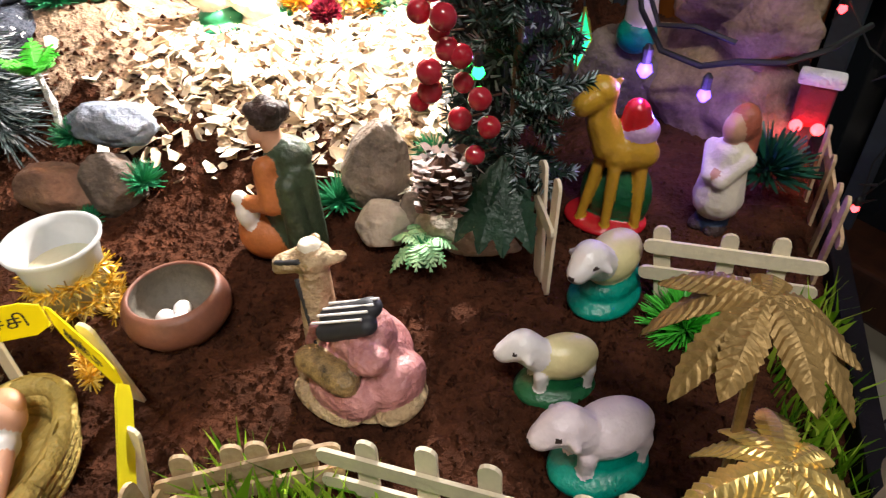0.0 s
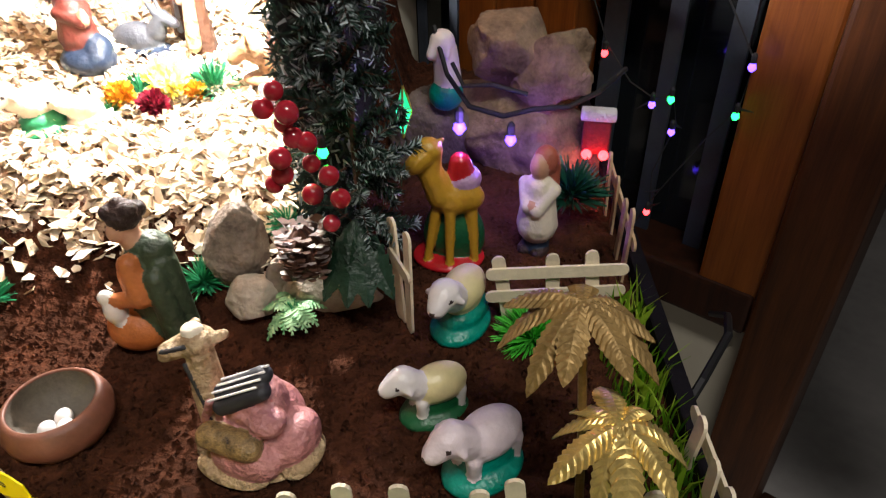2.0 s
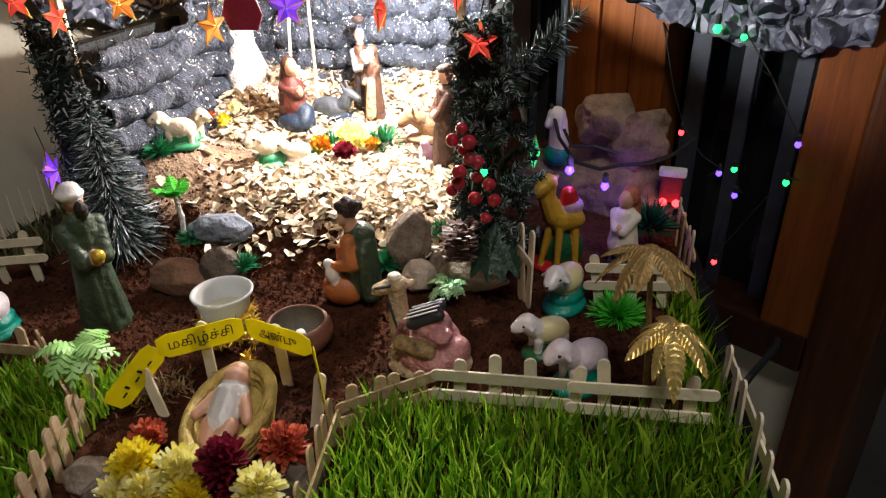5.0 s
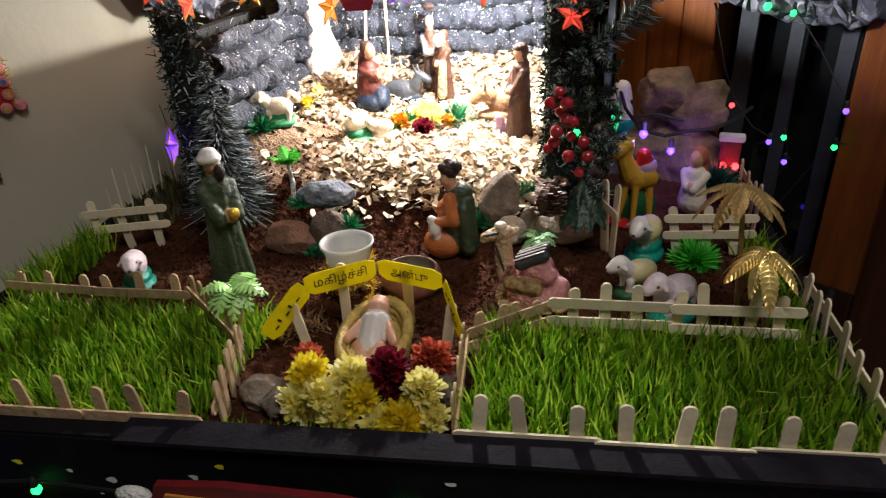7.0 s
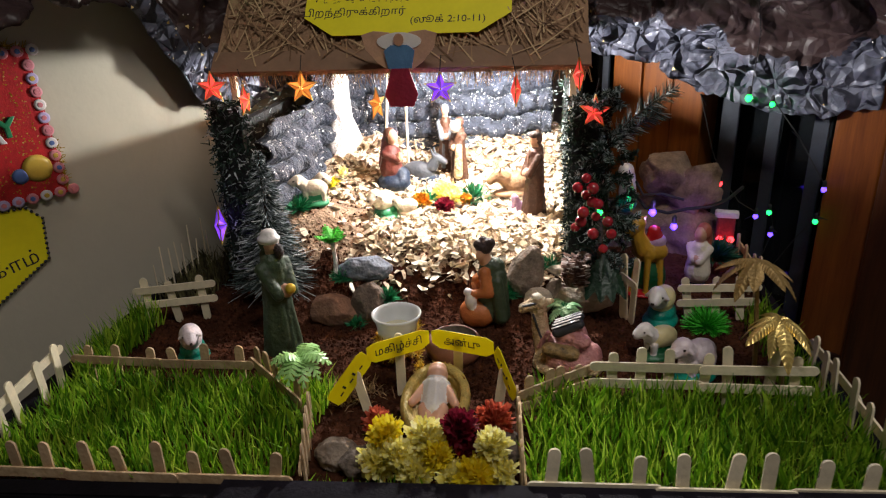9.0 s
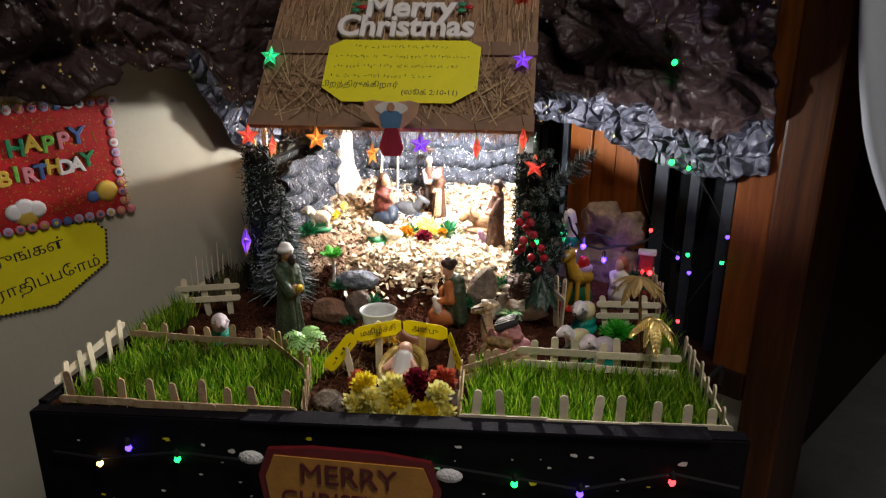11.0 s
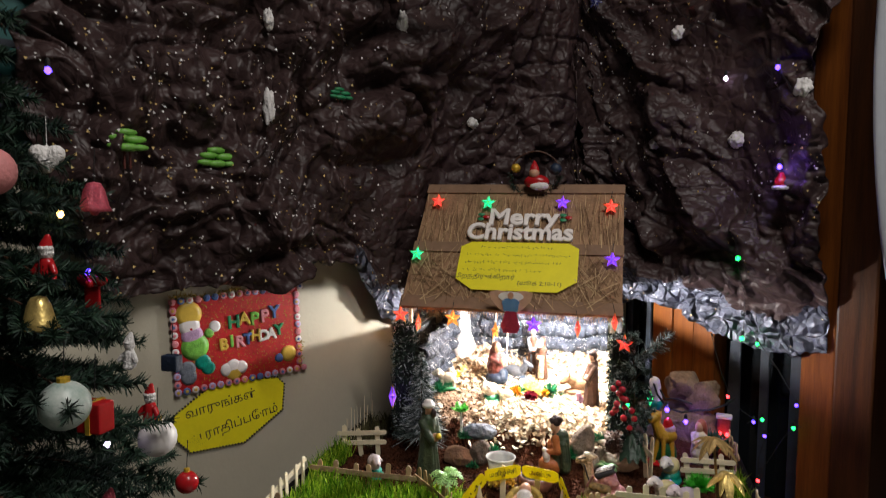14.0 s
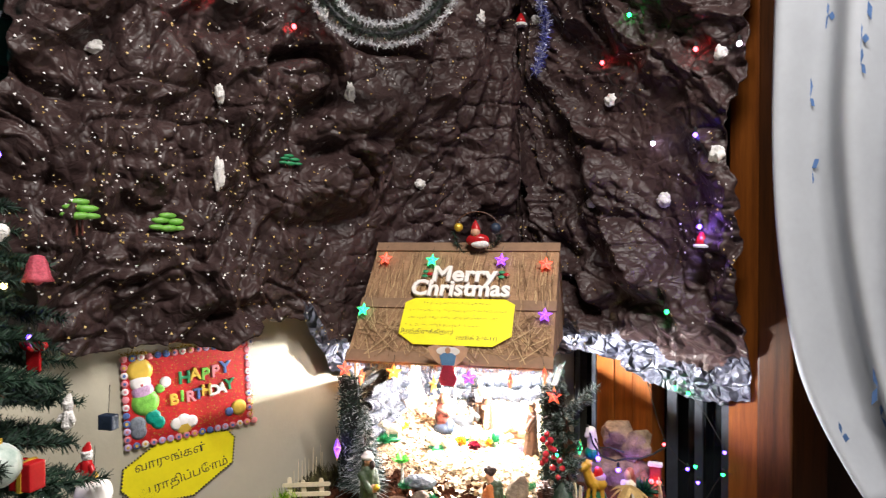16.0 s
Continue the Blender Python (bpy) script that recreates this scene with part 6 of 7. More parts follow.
# ---- yellow arch of lettered cards on sticks ----
arch = empty("card_arch", pose(0, 0, 0), "arch of yellow lettered cards on flat sticks over the cradle", "sign")
ARCH = [((-0.204, 0.122, 0.757), (-0.174, 0.150, 0.795), 0.022, ""), ((-0.174, 0.150, 0.795), (-0.117, 0.186, 0.797), 0.022, "மகிழ்ச்சி"), ((-0.114, 0.186, 0.797), (-0.049, 0.161, 0.801), 0.021, "அன்பு"), ((-0.047, 0.160, 0.800), (-0.027, 0.124, 0.770), 0.020, "")]
for i, (p, q, w, txt) in enumerate(ARCH):
    p, q = Vector(p), Vector(q)
    x = (q - p).normalized()
    nrm = Vector((x.y, -x.x, 0)).normalized()
    if nrm.y > 0:
        nrm = -nrm
    y = nrm.cross(x).normalized()
    m = Matrix((x, y, nrm)).transposed().to_4x4()
    m.translation = (p + q) / 2
    l = (q - p).length
    c = 0.12 * l
    bm = prism([(-l / 2, -w / 2 + c * 0.6), (-l / 2 + c, -w / 2), (l / 2 - c, -w / 2), (l / 2, -w / 2 + c * 0.6), (l / 2, w / 2 - c * 0.4), (l / 2 - c, w / 2), (-l / 2 + c, w / 2), (-l / 2, w / 2 - c * 0.4)], -0.0004, 0.0004)
    card = part("card", bm, M_CARD, arch, "yellow card", m=m)
    if txt:
        text_mesh("lettering", txt, 0.0115, M_INK, pose(0, 0, 0.0008), card, 0.0001, "black handwritten lettering")
    else:
        for k in range(5):
            part("ink_bar", box(-l * 0.34 + k * l * 0.14, -0.0030 + 0.0012 * (k % 2), 0.0005, -l * 0.34 + k * l * 0.14 + l * (0.04 if k % 2 else 0.09), -0.0016 + 0.0040 * (k % 2), 0.0009), M_INK, card, "illegible ink stroke")
arch["face"] = [0, -1, 0]
for p, q in (((-0.172, 0.134, 0.730), (-0.186, 0.140, 0.782)), ((-0.146, 0.170, 0.730), (-0.146, 0.171, 0.808)), ((-0.089, 0.190, 0.730), (-0.086, 0.178, 0.806)), ((-0.046, 0.138, 0.730), (-0.038, 0.145, 0.788))):
    stick(arch, "stick", Vector(p) + Vector((0, 0.0025, 0)), Vector(q) + Vector((0, 0.0025, 0)))

# ---- frosted bottle-brush conifer beside the crib ----
def brush_tree(x, y, h, r, label, seedv, n=5200):
    rnd = random.Random(seedv)
    t = empty("toy_conifer", on_soil(x, y), label, "toy tree")
    part("trunk", tube([(0, 0, -0.003), (0, 0, h)], 0.003, 6, r_end=0.001), M_BROWN, t)
    q = []
    for k in range(n):
        v = rnd.random() ** 1.3
        tier = (v * 12) % 1
        rr = r * (1 - v) ** 0.85 * (1.0 - 0.5 * tier) + 0.004
        a = rnd.uniform(0, 6.283)
        c = Vector((rr * 0.35 * math.cos(a), rr * 0.35 * math.sin(a), 0.012 + v * (h - 0.012)))
        d = Vector((math.cos(a + rnd.gauss(0, 0.2)), math.sin(a + rnd.gauss(0, 0.2)), rnd.gauss(-0.05, 0.2))) * rr * rnd.uniform(0.45, 0.75)
        w = d.cross(Vector((rnd.gauss(0, 1), rnd.gauss(0, 1), 1))).normalized() * 0.0008
        q.append((c - w, c + w, c + d + w * 0.5, c + d - w * 0.5))
    quads_mesh("needles", q, M_FROST, t)
    return t


brush_tree(-0.352, 0.366, 0.190, 0.056, "frosted dark green bottle-brush conifer by the crib wall", 1)
brush_tree(-0.405, 0.600, 0.10, 0.024, "small frosted grey conifer in the crib", 2, 1200)


# ---- frosted pine spray with red berries ----
def needle_branch(points, n, length, rnd, flat=0.0, width=0.0007):
    """Needles standing off a twig, swept towards its tip."""
    pts = [Vector(p) for p in points]
    q = []
    for k in range(n):
        i = rnd.randrange(len(pts) - 1)
        c = pts[i].lerp(pts[i + 1], rnd.random())
        ax = (pts[i + 1] - pts[i]).normalized()
        side = Vector((rnd.gauss(0, 1), rnd.gauss(0, 1), rnd.gauss(0, 1 - flat)))
        side = (side - ax * side.dot(ax)).normalized()
        d = (side + ax * rnd.uniform(0.4, 0.9)).normalized() * length * rnd.uniform(0.6, 1.1)
        w = d.cross(Vector((rnd.gauss(0, 1), rnd.gauss(0, 1), rnd.gauss(0, 1)))).normalized() * width
        q.append((c - w, c + w, c + d + w * 0.3, c + d - w * 0.3))
    return q


spray = empty("pine_spray", on_soil(0.074, 0.372), "frosted artificial pine spray with red berries at the crib corner", "pine spray")
rnd = random.Random(101)
part("stem", tube([(0, 0, -0.004), (0.002, 0.004, 0.12), (0.0, 0.01, 0.27)], 0.004, 8, r_end=0.002), M_BROWN, spray)
q1, q2 = [], []
for k in range(46):
    z0 = 0.03 + 0.235 * k / 46
    a = rnd.uniform(-math.pi * 1.02, 0.4)
    l = rnd.uniform(0.03, 0.058)
    p0 = Vector((0.0, 0.004, z0))
    p2 = p0 + Vector((math.cos(a) * l * 0.8, math.sin(a) * l * 0.75, rnd.uniform(-0.02, 0.035)))
    p1 = p0.lerp(p2, 0.5) + Vector((0, 0, 0.008))
    part("twig", tube([p0, p1, p2], 0.0011, 5, r_end=0.0006), M_BROWN, spray)
    (q1 if rnd.random() < 0.75 else q2).extend(needle_branch([p0, p1, p2], 230, 0.0075, rnd, width=0.0009))
quads_mesh("frosted_needles", q1, M_FROSTDARK, spray, "dark green needles dusted with frost")
quads_mesh("dark_needles", q2, M_PINE, spray, "dark green needles")
for a, l in ((0.5, 0.062), (0.25, 0.05)):                    # pine sprigs reaching to the window side
    p0 = Vector((0.004, 0.006, 0.20 + 0.05 * a))
    p2 = p0 + Vector((l, -0.01, 0.03 + 0.05 * a))
    part("sprig", tube([p0, p0.lerp(p2, 0.5) + Vector((0, 0, 0.004)), p2], 0.0012, 5, r_end=0.0006), M_BROWN, spray)
    quads_mesh("sprig_needles", needle_branch([p0, p0.lerp(p2, 0.5) + Vector((0, 0, 0.004)), p2], 260, 0.017, rnd), M_FROSTDARK, spray)
for a in (-2.2, -1.7, -1.3, -0.8):                                         # broad dark leaves low down
    l = 0.075
    d, s = Vector((math.cos(a) * 0.5, math.sin(a) * 0.5, -0.62)), Vector((-math.sin(a), math.cos(a), 0))
    bm = bmesh.new()
    c = Vector((0.0, -0.012, 0.085))
    for i in range(8):
        t0, t1 = i / 8, (i + 1) / 8
        w0, w1 = 0.012 * math.sin(math.pi * (0.08 + 0.9 * t0)), 0.012 * math.sin(math.pi * (0.08 + 0.9 * t1)) * 0.75
        for g in (-1, 1):
            bm.faces.new([bm.verts.new(p) for p in (c + d * l * t0, c + d * l * t1, c + d * l * t1 + s * g * w1 + Vector((0, 0, -0.002)), c + d * l * t0 + s * g * w0 + Vector((0, 0, -0.002)))])
    part("broad_leaf", bm, mat("dark_leaf", (0.010, 0.035, 0.018), 0.4, vary=0.3, scale=60, bump=0.2), spray, "dark green broad leaf")
base = Vector((0.074, 0.372, soil_z(0.074, 0.372)))
for k, (x, z) in enumerate(((0.046, 0.93), (0.037, 0.918), (0.053, 0.92), (0.047, 0.909), (0.060, 0.90), (0.044, 0.891), (0.059, 0.883), (0.071, 0.881), (0.042, 0.878), (0.036, 0.871), (0.076, 0.866), (0.057, 0.862), (0.068, 0.847), (0.053, 0.903))):
    p = Vector((x, 0.322 + 0.006 * math.sin(k * 2.4), z)) - base
    part("berry", ball(p, 0.0056 + 0.0006 * (k % 3), 3), M_BERRY, spray, "glossy red berry", smooth=True)
    part("berry_stalk", tube([p, p + Vector((0.006, 0.02, -0.006))], 0.0006, 5), M_BROWN, spray)
part("cone", lathe([(0.002, 0.0), (0.012, 0.006), (0.014, 0.018), (0.010, 0.032), (0.003, 0.042)], 14, 0.7), M_BROWN, spray, "small frosted pine cone", m=Matrix.Translation(Vector((0.040, 0.345, 0.785)) - base))
q = []
for k in range(160):
    a, zz = rnd.uniform(0, 6.283), rnd.uniform(0.004, 0.042)
    c = Vector((0.040, 0.345, 0.785)) - base + Vector((0.012 * math.cos(a), 0.012 * math.sin(a), zz))
    d = Vector((math.cos(a), math.sin(a), 0.3)) * 0.006
    s = Vector((-math.sin(a), math.cos(a), 0)) * 0.003
    q.append((c - s, c + s, c + d + s * 0.6, c + d - s * 0.6))
quads_mesh("cone_crust", q, island_mix("frosted_scales", (0.06, 0.025, 0.014), (0.14, 0.06, 0.035), (0.55, 0.50, 0.48), 0.7), spray, "frosted brown scales")


# ---- star lamps ----
STARS = (("red", (0.9, 0.07, 0.05)), ("green", (0.02, 0.75, 0.30)), ("violet", (0.22, 0.05, 0.95)), ("orange", (1.0, 0.30, 0.05)))
M_STAR = {c: glow("star_" + c, v, 1.5) for c, v in STARS}
# dimmer copy of each star colour, facet shading put in the glow
M_STARDIM = {c: glow("star_dim_facet_" + c, v, 0.55) for c, v in STARS}
M_RIM = mat("gold_rim", (0.62, 0.42, 0.10), 0.35, metal=0.8, vary=0.2, scale=60, bump=0.0)
M_SPARK = {c: glow("spark_" + c, v, 6.5) for c, v in (("red", (1.0, 0.03, 0.035)), ("green", (0.01, 0.80, 0.09)), ("violet", (0.08, 0.035, 1.0)), ("white", (0.80, 0.66, 1.0)), ("warm", (1.0, 0.55, 0.16)))}


def star(p, r, colour, turn=0, tilt=0, edge=False, parent_m=None):
    bm = bmesh.new()
    v0, v1 = bm.verts.new((0, -r * 0.30, 0)), bm.verts.new((0, r * 0.30, 0))
    ringv = [bm.verts.new((r * (1 if i % 2 == 0 else 0.42) * math.sin(i * math.pi / 5), 0, r * (1 if i % 2 == 0 else 0.42) * math.cos(i * math.pi / 5))) for i in range(10)]
    for i in range(10):
        bm.faces.new((v0, ringv[i], ringv[(i + 1) % 10]))
        bm.faces.new((v1, ringv[(i + 1) % 10], ringv[i]))
    # every other facet takes the dimmer glow
    for i, f in enumerate(bm.faces):
        f.material_index = (i // 2) % 2
    m = (parent_m or Matrix()) @ pose(*p, tilt, 0, turn + (78 if edge else 0))
    s = empty("star_lamp", m, "small translucent " + colour + " star lamp with a gold rim", "star lamp", "star lamps")
    part("body", bm, [M_STAR[colour], M_STARDIM[colour]], s)
    tip = [Vector((r * (1 if i % 2 == 0 else 0.42) * math.sin(i * math.pi / 5), 0, r * (1 if i % 2 == 0 else 0.42) * math.cos(i * math.pi / 5))) for i in range(10)]
    for i in range(5):
        part("rim", tube([(0, -r * 0.31, 0), tip[2 * i] - Vector((0, r * 0.02, 0))], r * 0.03, 4), M_RIM, s)
    part("outline", tube(tip + [tip[0]], r * 0.04, 4), M_RIM, s, "gold outline")
    part("filament", ball((0, -r * 0.18, 0), r * 0.14, 1), M_SPARK[colour if colour in M_SPARK else "warm"], s, "lit core")
    part("wire", tube([(0, 0, r), (0.002, 0.004, r * 1.9)], 0.0007, 4), M_CORD, s)
    return s


for x, z, c, e in ((-0.400, 1.028, "red", 0), (-0.361, 1.012, "red", 1), (-0.287, 1.026, "orange", 0), (-0.198, 1.005, "orange", 1), (-0.121, 1.022, "violet", 0), (-0.034, 1.018, "red", 1), (0.036, 1.034, "red", 1), (0.056, 0.993, "red", 0)):
    star((x, 0.370, z), 0.0195, c, rnd.uniform(-25, 25), 0, e)
star((-0.417, 0.367, 0.852), 0.026, "violet", 30, 0, 1)
star((0.107, 0.398, 0.882), 0.018, "green", 10, 0, 1)
for x, y, c in ((-0.195, 0.2875, "red"), (-0.074, 0.2825, "green"), (0.096, 0.2845, "violet"), (0.202, 0.274, "red"), (-0.215, 0.130, "green"), (0.208, 0.128, "violet")):
    star((x, y, 0.017), 0.0195, c, 0, -70, 0, ROOF)

# ---- roof sign, verse card, plaque, wreath ----
sign = empty("greeting_letters", ROOF @ pose(0.006, 0, 0.009), "white cut-out greeting letters fixed on the roof", "letter sign")
text_mesh("first_word", "Merry", 0.064, M_LETTER, pose(0.004, 0.243, 0) @ Matrix.Diagonal((0.98, 1.0, 1, 1)), sign, 0.0025, "white cut-out word", bevel=0.0024)
text_mesh("second_word", "Christmas", 0.064, M_LETTER, pose(0.0, 0.200, 0) @ Matrix.Diagonal((0.90, 1.0, 1, 1)), sign, 0.0025, "white cut-out word", bevel=0.0024)
for x in (-0.088, 0.098):
    for k in range(3):
        a = k * 2.1
        bm = ball((x + 0.008 * math.cos(a), 0.245 + 0.008 * math.sin(a), 0.002), 0.008, 2, (1, 0.6, 0.3))
        part("holly_leaf", bm, M_PLASTICG if k else M_RED, sign, "painted holly leaf")
verse = empty("verse_card", ROOF @ pose(0.010, 0.110, 0.008), "yellow eight-sided card with handwritten verse on the roof", "card")
w, hh, c = 0.129, 0.064, 0.028
part("sheet", prism([(-w, -hh + c), (-w + c * 1.4, -hh), (w - c * 1.4, -hh), (w, -hh + c), (w, hh - c * 0.5), (w - c * 0.8, hh), (-w + c * 0.8, hh), (-w, hh - c * 0.5)], 0, 0.0008), M_YELLOW, verse)
rnd = random.Random(120)
for row, (x0, x1) in enumerate(((-0.085, 0.075), (-0.114, 0.112), (-0.116, 0.090), (-0.118, 0.055))):
    x, y = x0, 0.052 - row * 0.0205
    while x < x1:
        for g in range(2):
            gx, gy = x + rnd.uniform(0, 0.003), y - rnd.uniform(0, 0.005)
            gw, gh = ((0.0007, rnd.uniform(0.002, 0.006)), (rnd.uniform(0.002, 0.0045), 0.0007))[rnd.random() < 0.55]
            part("ink_bar", box(gx, gy - gh / 2, 0.0008, gx + gw, gy + gh / 2, 0.0011), M_INK, verse, "illegible ink stroke")
        x += rnd.choice((0.0055, 0.006, 0.0065, 0.011))
text_mesh("lettering", "பிறந்திருக்கிறார்", 0.0145, M_INK, pose(-0.066, -0.030, 0.0010), verse, 0.0001, "black handwritten line")
text_mesh("lettering", "(லூக் 2:10-11)", 0.014, M_INK, pose(0.052, -0.044, 0.0010), verse, 0.0001, "black handwritten reference")

plaque = empty("angel_plaque", pose(-0.168, 0.380, 1.045), "flat painted winged figure plaque with a red skirt on the eave", "plaque")
outline = [(0.0, 0.032), (0.012, 0.040), (0.030, 0.042), (0.044, 0.038), (0.040, 0.022), (0.026, 0.006), (0.014, -0.002), (-0.014, -0.002), (-0.026, 0.006), (-0.040, 0.022), (-0.044, 0.038), (-0.030, 0.042), (-0.012, 0.040)]
R90 = Matrix.Rotation(math.pi / 2, 4, "X")
part("wing_board", prism(outline, 0.0, 0.003), mat("peach_paint", (0.58, 0.34, 0.22), 0.5, vary=0.15, scale=60, bump=0.1), plaque, "peach wings", m=R90)
part("halo", prism([(0.026 * math.cos(a * 0.35) , 0.030 + 0.010 * math.sin(a * 0.35)) for a in range(18)], 0.003, 0.004), M_LETTER, plaque, "white painted halo", m=R90)
part("bodice", prism([(-0.014, 0.0), (0.014, 0.0), (0.018, 0.020), (0.010, 0.026), (-0.010, 0.026), (-0.018, 0.020)], 0.004, 0.0055), mat("sky_blue_paint", (0.10, 0.22, 0.40), 0.5, vary=0.15, scale=60, bump=0.1), plaque, "blue bodice", m=R90)
part("skirt", prism([(-0.010, 0.0), (0.010, 0.0), (0.020, -0.030), (0.014, -0.044), (-0.014, -0.044), (-0.020, -0.030)], 0.004, 0.0055), mat("crimson_cloth", (0.30, 0.012, 0.04), 0.7, vary=0.2, scale=60, bump=0.2), plaque, "crimson skirt", m=R90)
part("face", prism([(0.006 * math.cos(a * 0.5236), 0.032 + 0.007 * math.sin(a * 0.5236)) for a in range(12)], 0.004, 0.0062), M_SKIN, plaque, "flesh-painted disc", m=R90)

wr = empty("roof_wreath", pose(-0.152, 0.618, 1.328) @ Matrix.Scale(1.22, 4), "small twig wreath with red plush and balls on the ridge", "wreath")
part("hoop", tube([(0.048 * math.cos(a * 0.1571), 0, 0.044 * math.sin(a * 0.1571)) for a in range(41)], 0.0016, 6), M_BROWN, wr, "dark twig hoop")
quads_mesh("greenery", needle_branch([(0.046 * math.cos(a * 0.2), -0.002, 0.042 * math.sin(a * 0.2)) for a in range(15, 32)], 420, 0.012, rnd), M_PINE, wr)
part("plush", ball((0.004, -0.010, -0.014), 0.020, 3, (1.2, 0.7, 0.7)), M_RED, wr, "red and white plush lump", smooth=True)
part("plush_trim", ball((0.010, -0.018, -0.022), 0.014, 3, (1.3, 0.6, 0.6)), M_COTTON, wr, "white trim", smooth=True)
part("plush_head", ball((0.0, -0.014, 0.002), 0.010, 3), M_SKIN, wr, "pale lump", smooth=True)
part("plush_cap", lathe([(0.010, 0.0), (0.007, 0.010), (0.001, 0.020)], 14), M_RED, wr, "red cap", m=Matrix.Translation((0.0, -0.012, 0.006)))
part("dark_ball", ball((0.040, -0.010, 0.010), 0.011, 3), M_NAVY, wr, "dark blue ball", smooth=True)
part("gold_ball", ball((-0.036, -0.008, 0.012), 0.009, 3), M_GOLDP, wr, "gold ball", smooth=True)

# ---- posters on the wall ----
WALL = ROOM @ Matrix.Rotation(math.pi / 2, 4, "Z") @ Matrix.Rotation(math.pi / 2, 4, "X")      # local x along the wall, y up, z out of the wall
poster = empty("birthday_card", WALL @ pose(-1.025, 0.975, 0.004, 0, 0, 2.5), "red glittery birthday poster with a button border on the wall", "poster")
part("sheet", box(-0.135, -0.093, 0, 0.137, 0.098, 0.003, 0.001), M_REDCARD, poster)
rnd = random.Random(130)
BTN = [mat("button_" + n, c, 0.35, vary=0.1, scale=60, bump=0.0) for n, c in (("white", (0.7, 0.66, 0.66)), ("pink", (0.62, 0.22, 0.26)), ("blue", (0.08, 0.14, 0.36)), ("gold", (0.6, 0.40, 0.06)), ("lilac", (0.45, 0.38, 0.62)))]
edge = [(-0.131 + i * 0.0171, y) for i in range(17) for y in (-0.090, 0.095)] + [(x, -0.074 + i * 0.0168) for i in range(10) for x in (-0.131, 0.133)]
for x, y in edge:
    b = part("button", lathe([(0.0072, 0), (0.0074, 0.002), (0.005, 0.0028), (0.001, 0.0022)], 14), rnd.choice((BTN[0], BTN[0], BTN[1], BTN[1], BTN[4], BTN[2])), poster, m=pose(x, y, 0.003), smooth=True)
    part("eye", lathe([(0.0034, 0.0), (0.003, 0.0012), (0.001, 0.0014)], 10), BTN[rnd.choice((2, 3, 1))], b, m=pose(0, 0, 0.0024))
cols = [BTN[3], BTN[2], BTN[0], M_LIME, BTN[3], M_PLASTICG, BTN[1], BTN[0]]
for txt, x, y, s in (("HAPPY", 0.035, 0.040, 0.036), ("BIRTHDAY", 0.027, -0.004, 0.032)):
    for i, ch in enumerate(txt):
        text_mesh("letter", ch, s, cols[(i * 3 + len(txt)) % 8], pose(x + (i - (len(txt) - 1) / 2) * (0.0225 if len(txt) == 5 else 0.0175), y + 0.003 * math.sin(i * 2) + 0.004 * (i - 3) / 3, 0.004, 0, 0, 7 * math.sin(i * 3.1)), poster, 0.0012, "coloured glitter letter", bevel=0.0017)
for x, y, r, mm in ((-0.100, 0.066, 0.026, BTN[3]), (-0.100, 0.042, 0.021, BTN[0]), (-0.098, 0.036, 0.007, M_RED), (-0.096, 0.022, 0.022, M_LILAC), (-0.092, -0.002, 0.028, M_LIME), (-0.110, -0.046, 0.017, M_GREYBL), (-0.108, -0.062, 0.016, M_GREYBL), (-0.078, -0.036, 0.016, M_TEALG), (-0.068, -0.050, 0.014, M_TEALG), (-0.062, 0.022, 0.010, M_LIME), (-0.050, 0.034, 0.012, BTN[0]), (-0.016, -0.058, 0.016, BTN[0]), (-0.030, -0.062, 0.014, BTN[0]), (0.0, -0.062, 0.014, BTN[0]), (-0.015, -0.072, 0.016, BTN[3]), (0.108, -0.052, 0.018, BTN[3]), (0.086, -0.058, 0.010, BTN[2])):
    part("printed_disc", lathe([(r, 0), (r, 0.0012), (r * 0.6, 0.0024), (0.001, 0.0026)], 18), mm, poster, "plain coloured disc", m=pose(x, y, 0.0032), smooth=True)
q = []
for k in range(1500):
    x, y, a, r = rnd.uniform(-0.12, 0.12), rnd.uniform(-0.08, 0.085), rnd.uniform(0, 6.28), rnd.choice((0.0006, 0.001, 0.0016))
    q.append([(x + r * math.cos(a + i * 2.1), y + r * math.sin(a + i * 2.1), 0.0036 + rnd.uniform(0, 0.0008)) for i in range(3)])
quads_mesh("glitter", q, M_GOLDT, poster, "gold glitter specks")
tins = [(-0.135 + i * 0.0272, 0.102 + 0.004 * math.sin(i * 1.7), 0.003) for i in range(11)]
quads_mesh("tinsel_edge", tinsel_quads(tins, 420, 0.012, rnd), M_GOLDT, poster, "gold tinsel edge")
quads_mesh("tinsel_edge", tinsel_quads([(0.136, -0.09, 0.003), (0.138, -0.02, 0.003)], 160, 0.009, rnd), M_GOLDT, poster, "gold tinsel edge")

note = empty("wall_note", WALL @ pose(-1.045, 0.818, 0.003), "yellow eight-sided note with a beaded edge and two written lines", "note")
octo = [(-0.120, -0.028), (-0.085, -0.068), (0.028, -0.071), (0.116, -0.015), (0.121, 0.042), (0.105, 0.060), (-0.030, 0.072), (-0.116, 0.016)]
part("sheet", prism(octo, 0, 0.001), M_YELLOW, note)
for (x0, y0), (x1, y1) in zip(octo, octo[1:] + octo[:1]):
    n = max(2, int(math.hypot(x1 - x0, y1 - y0) / 0.0065))
    for i in range(n):
        part("bead", ball((x0 + (x1 - x0) * i / n, y0 + (y1 - y0) * i / n, 0.002), 0.0024, 1), M_INK, note)
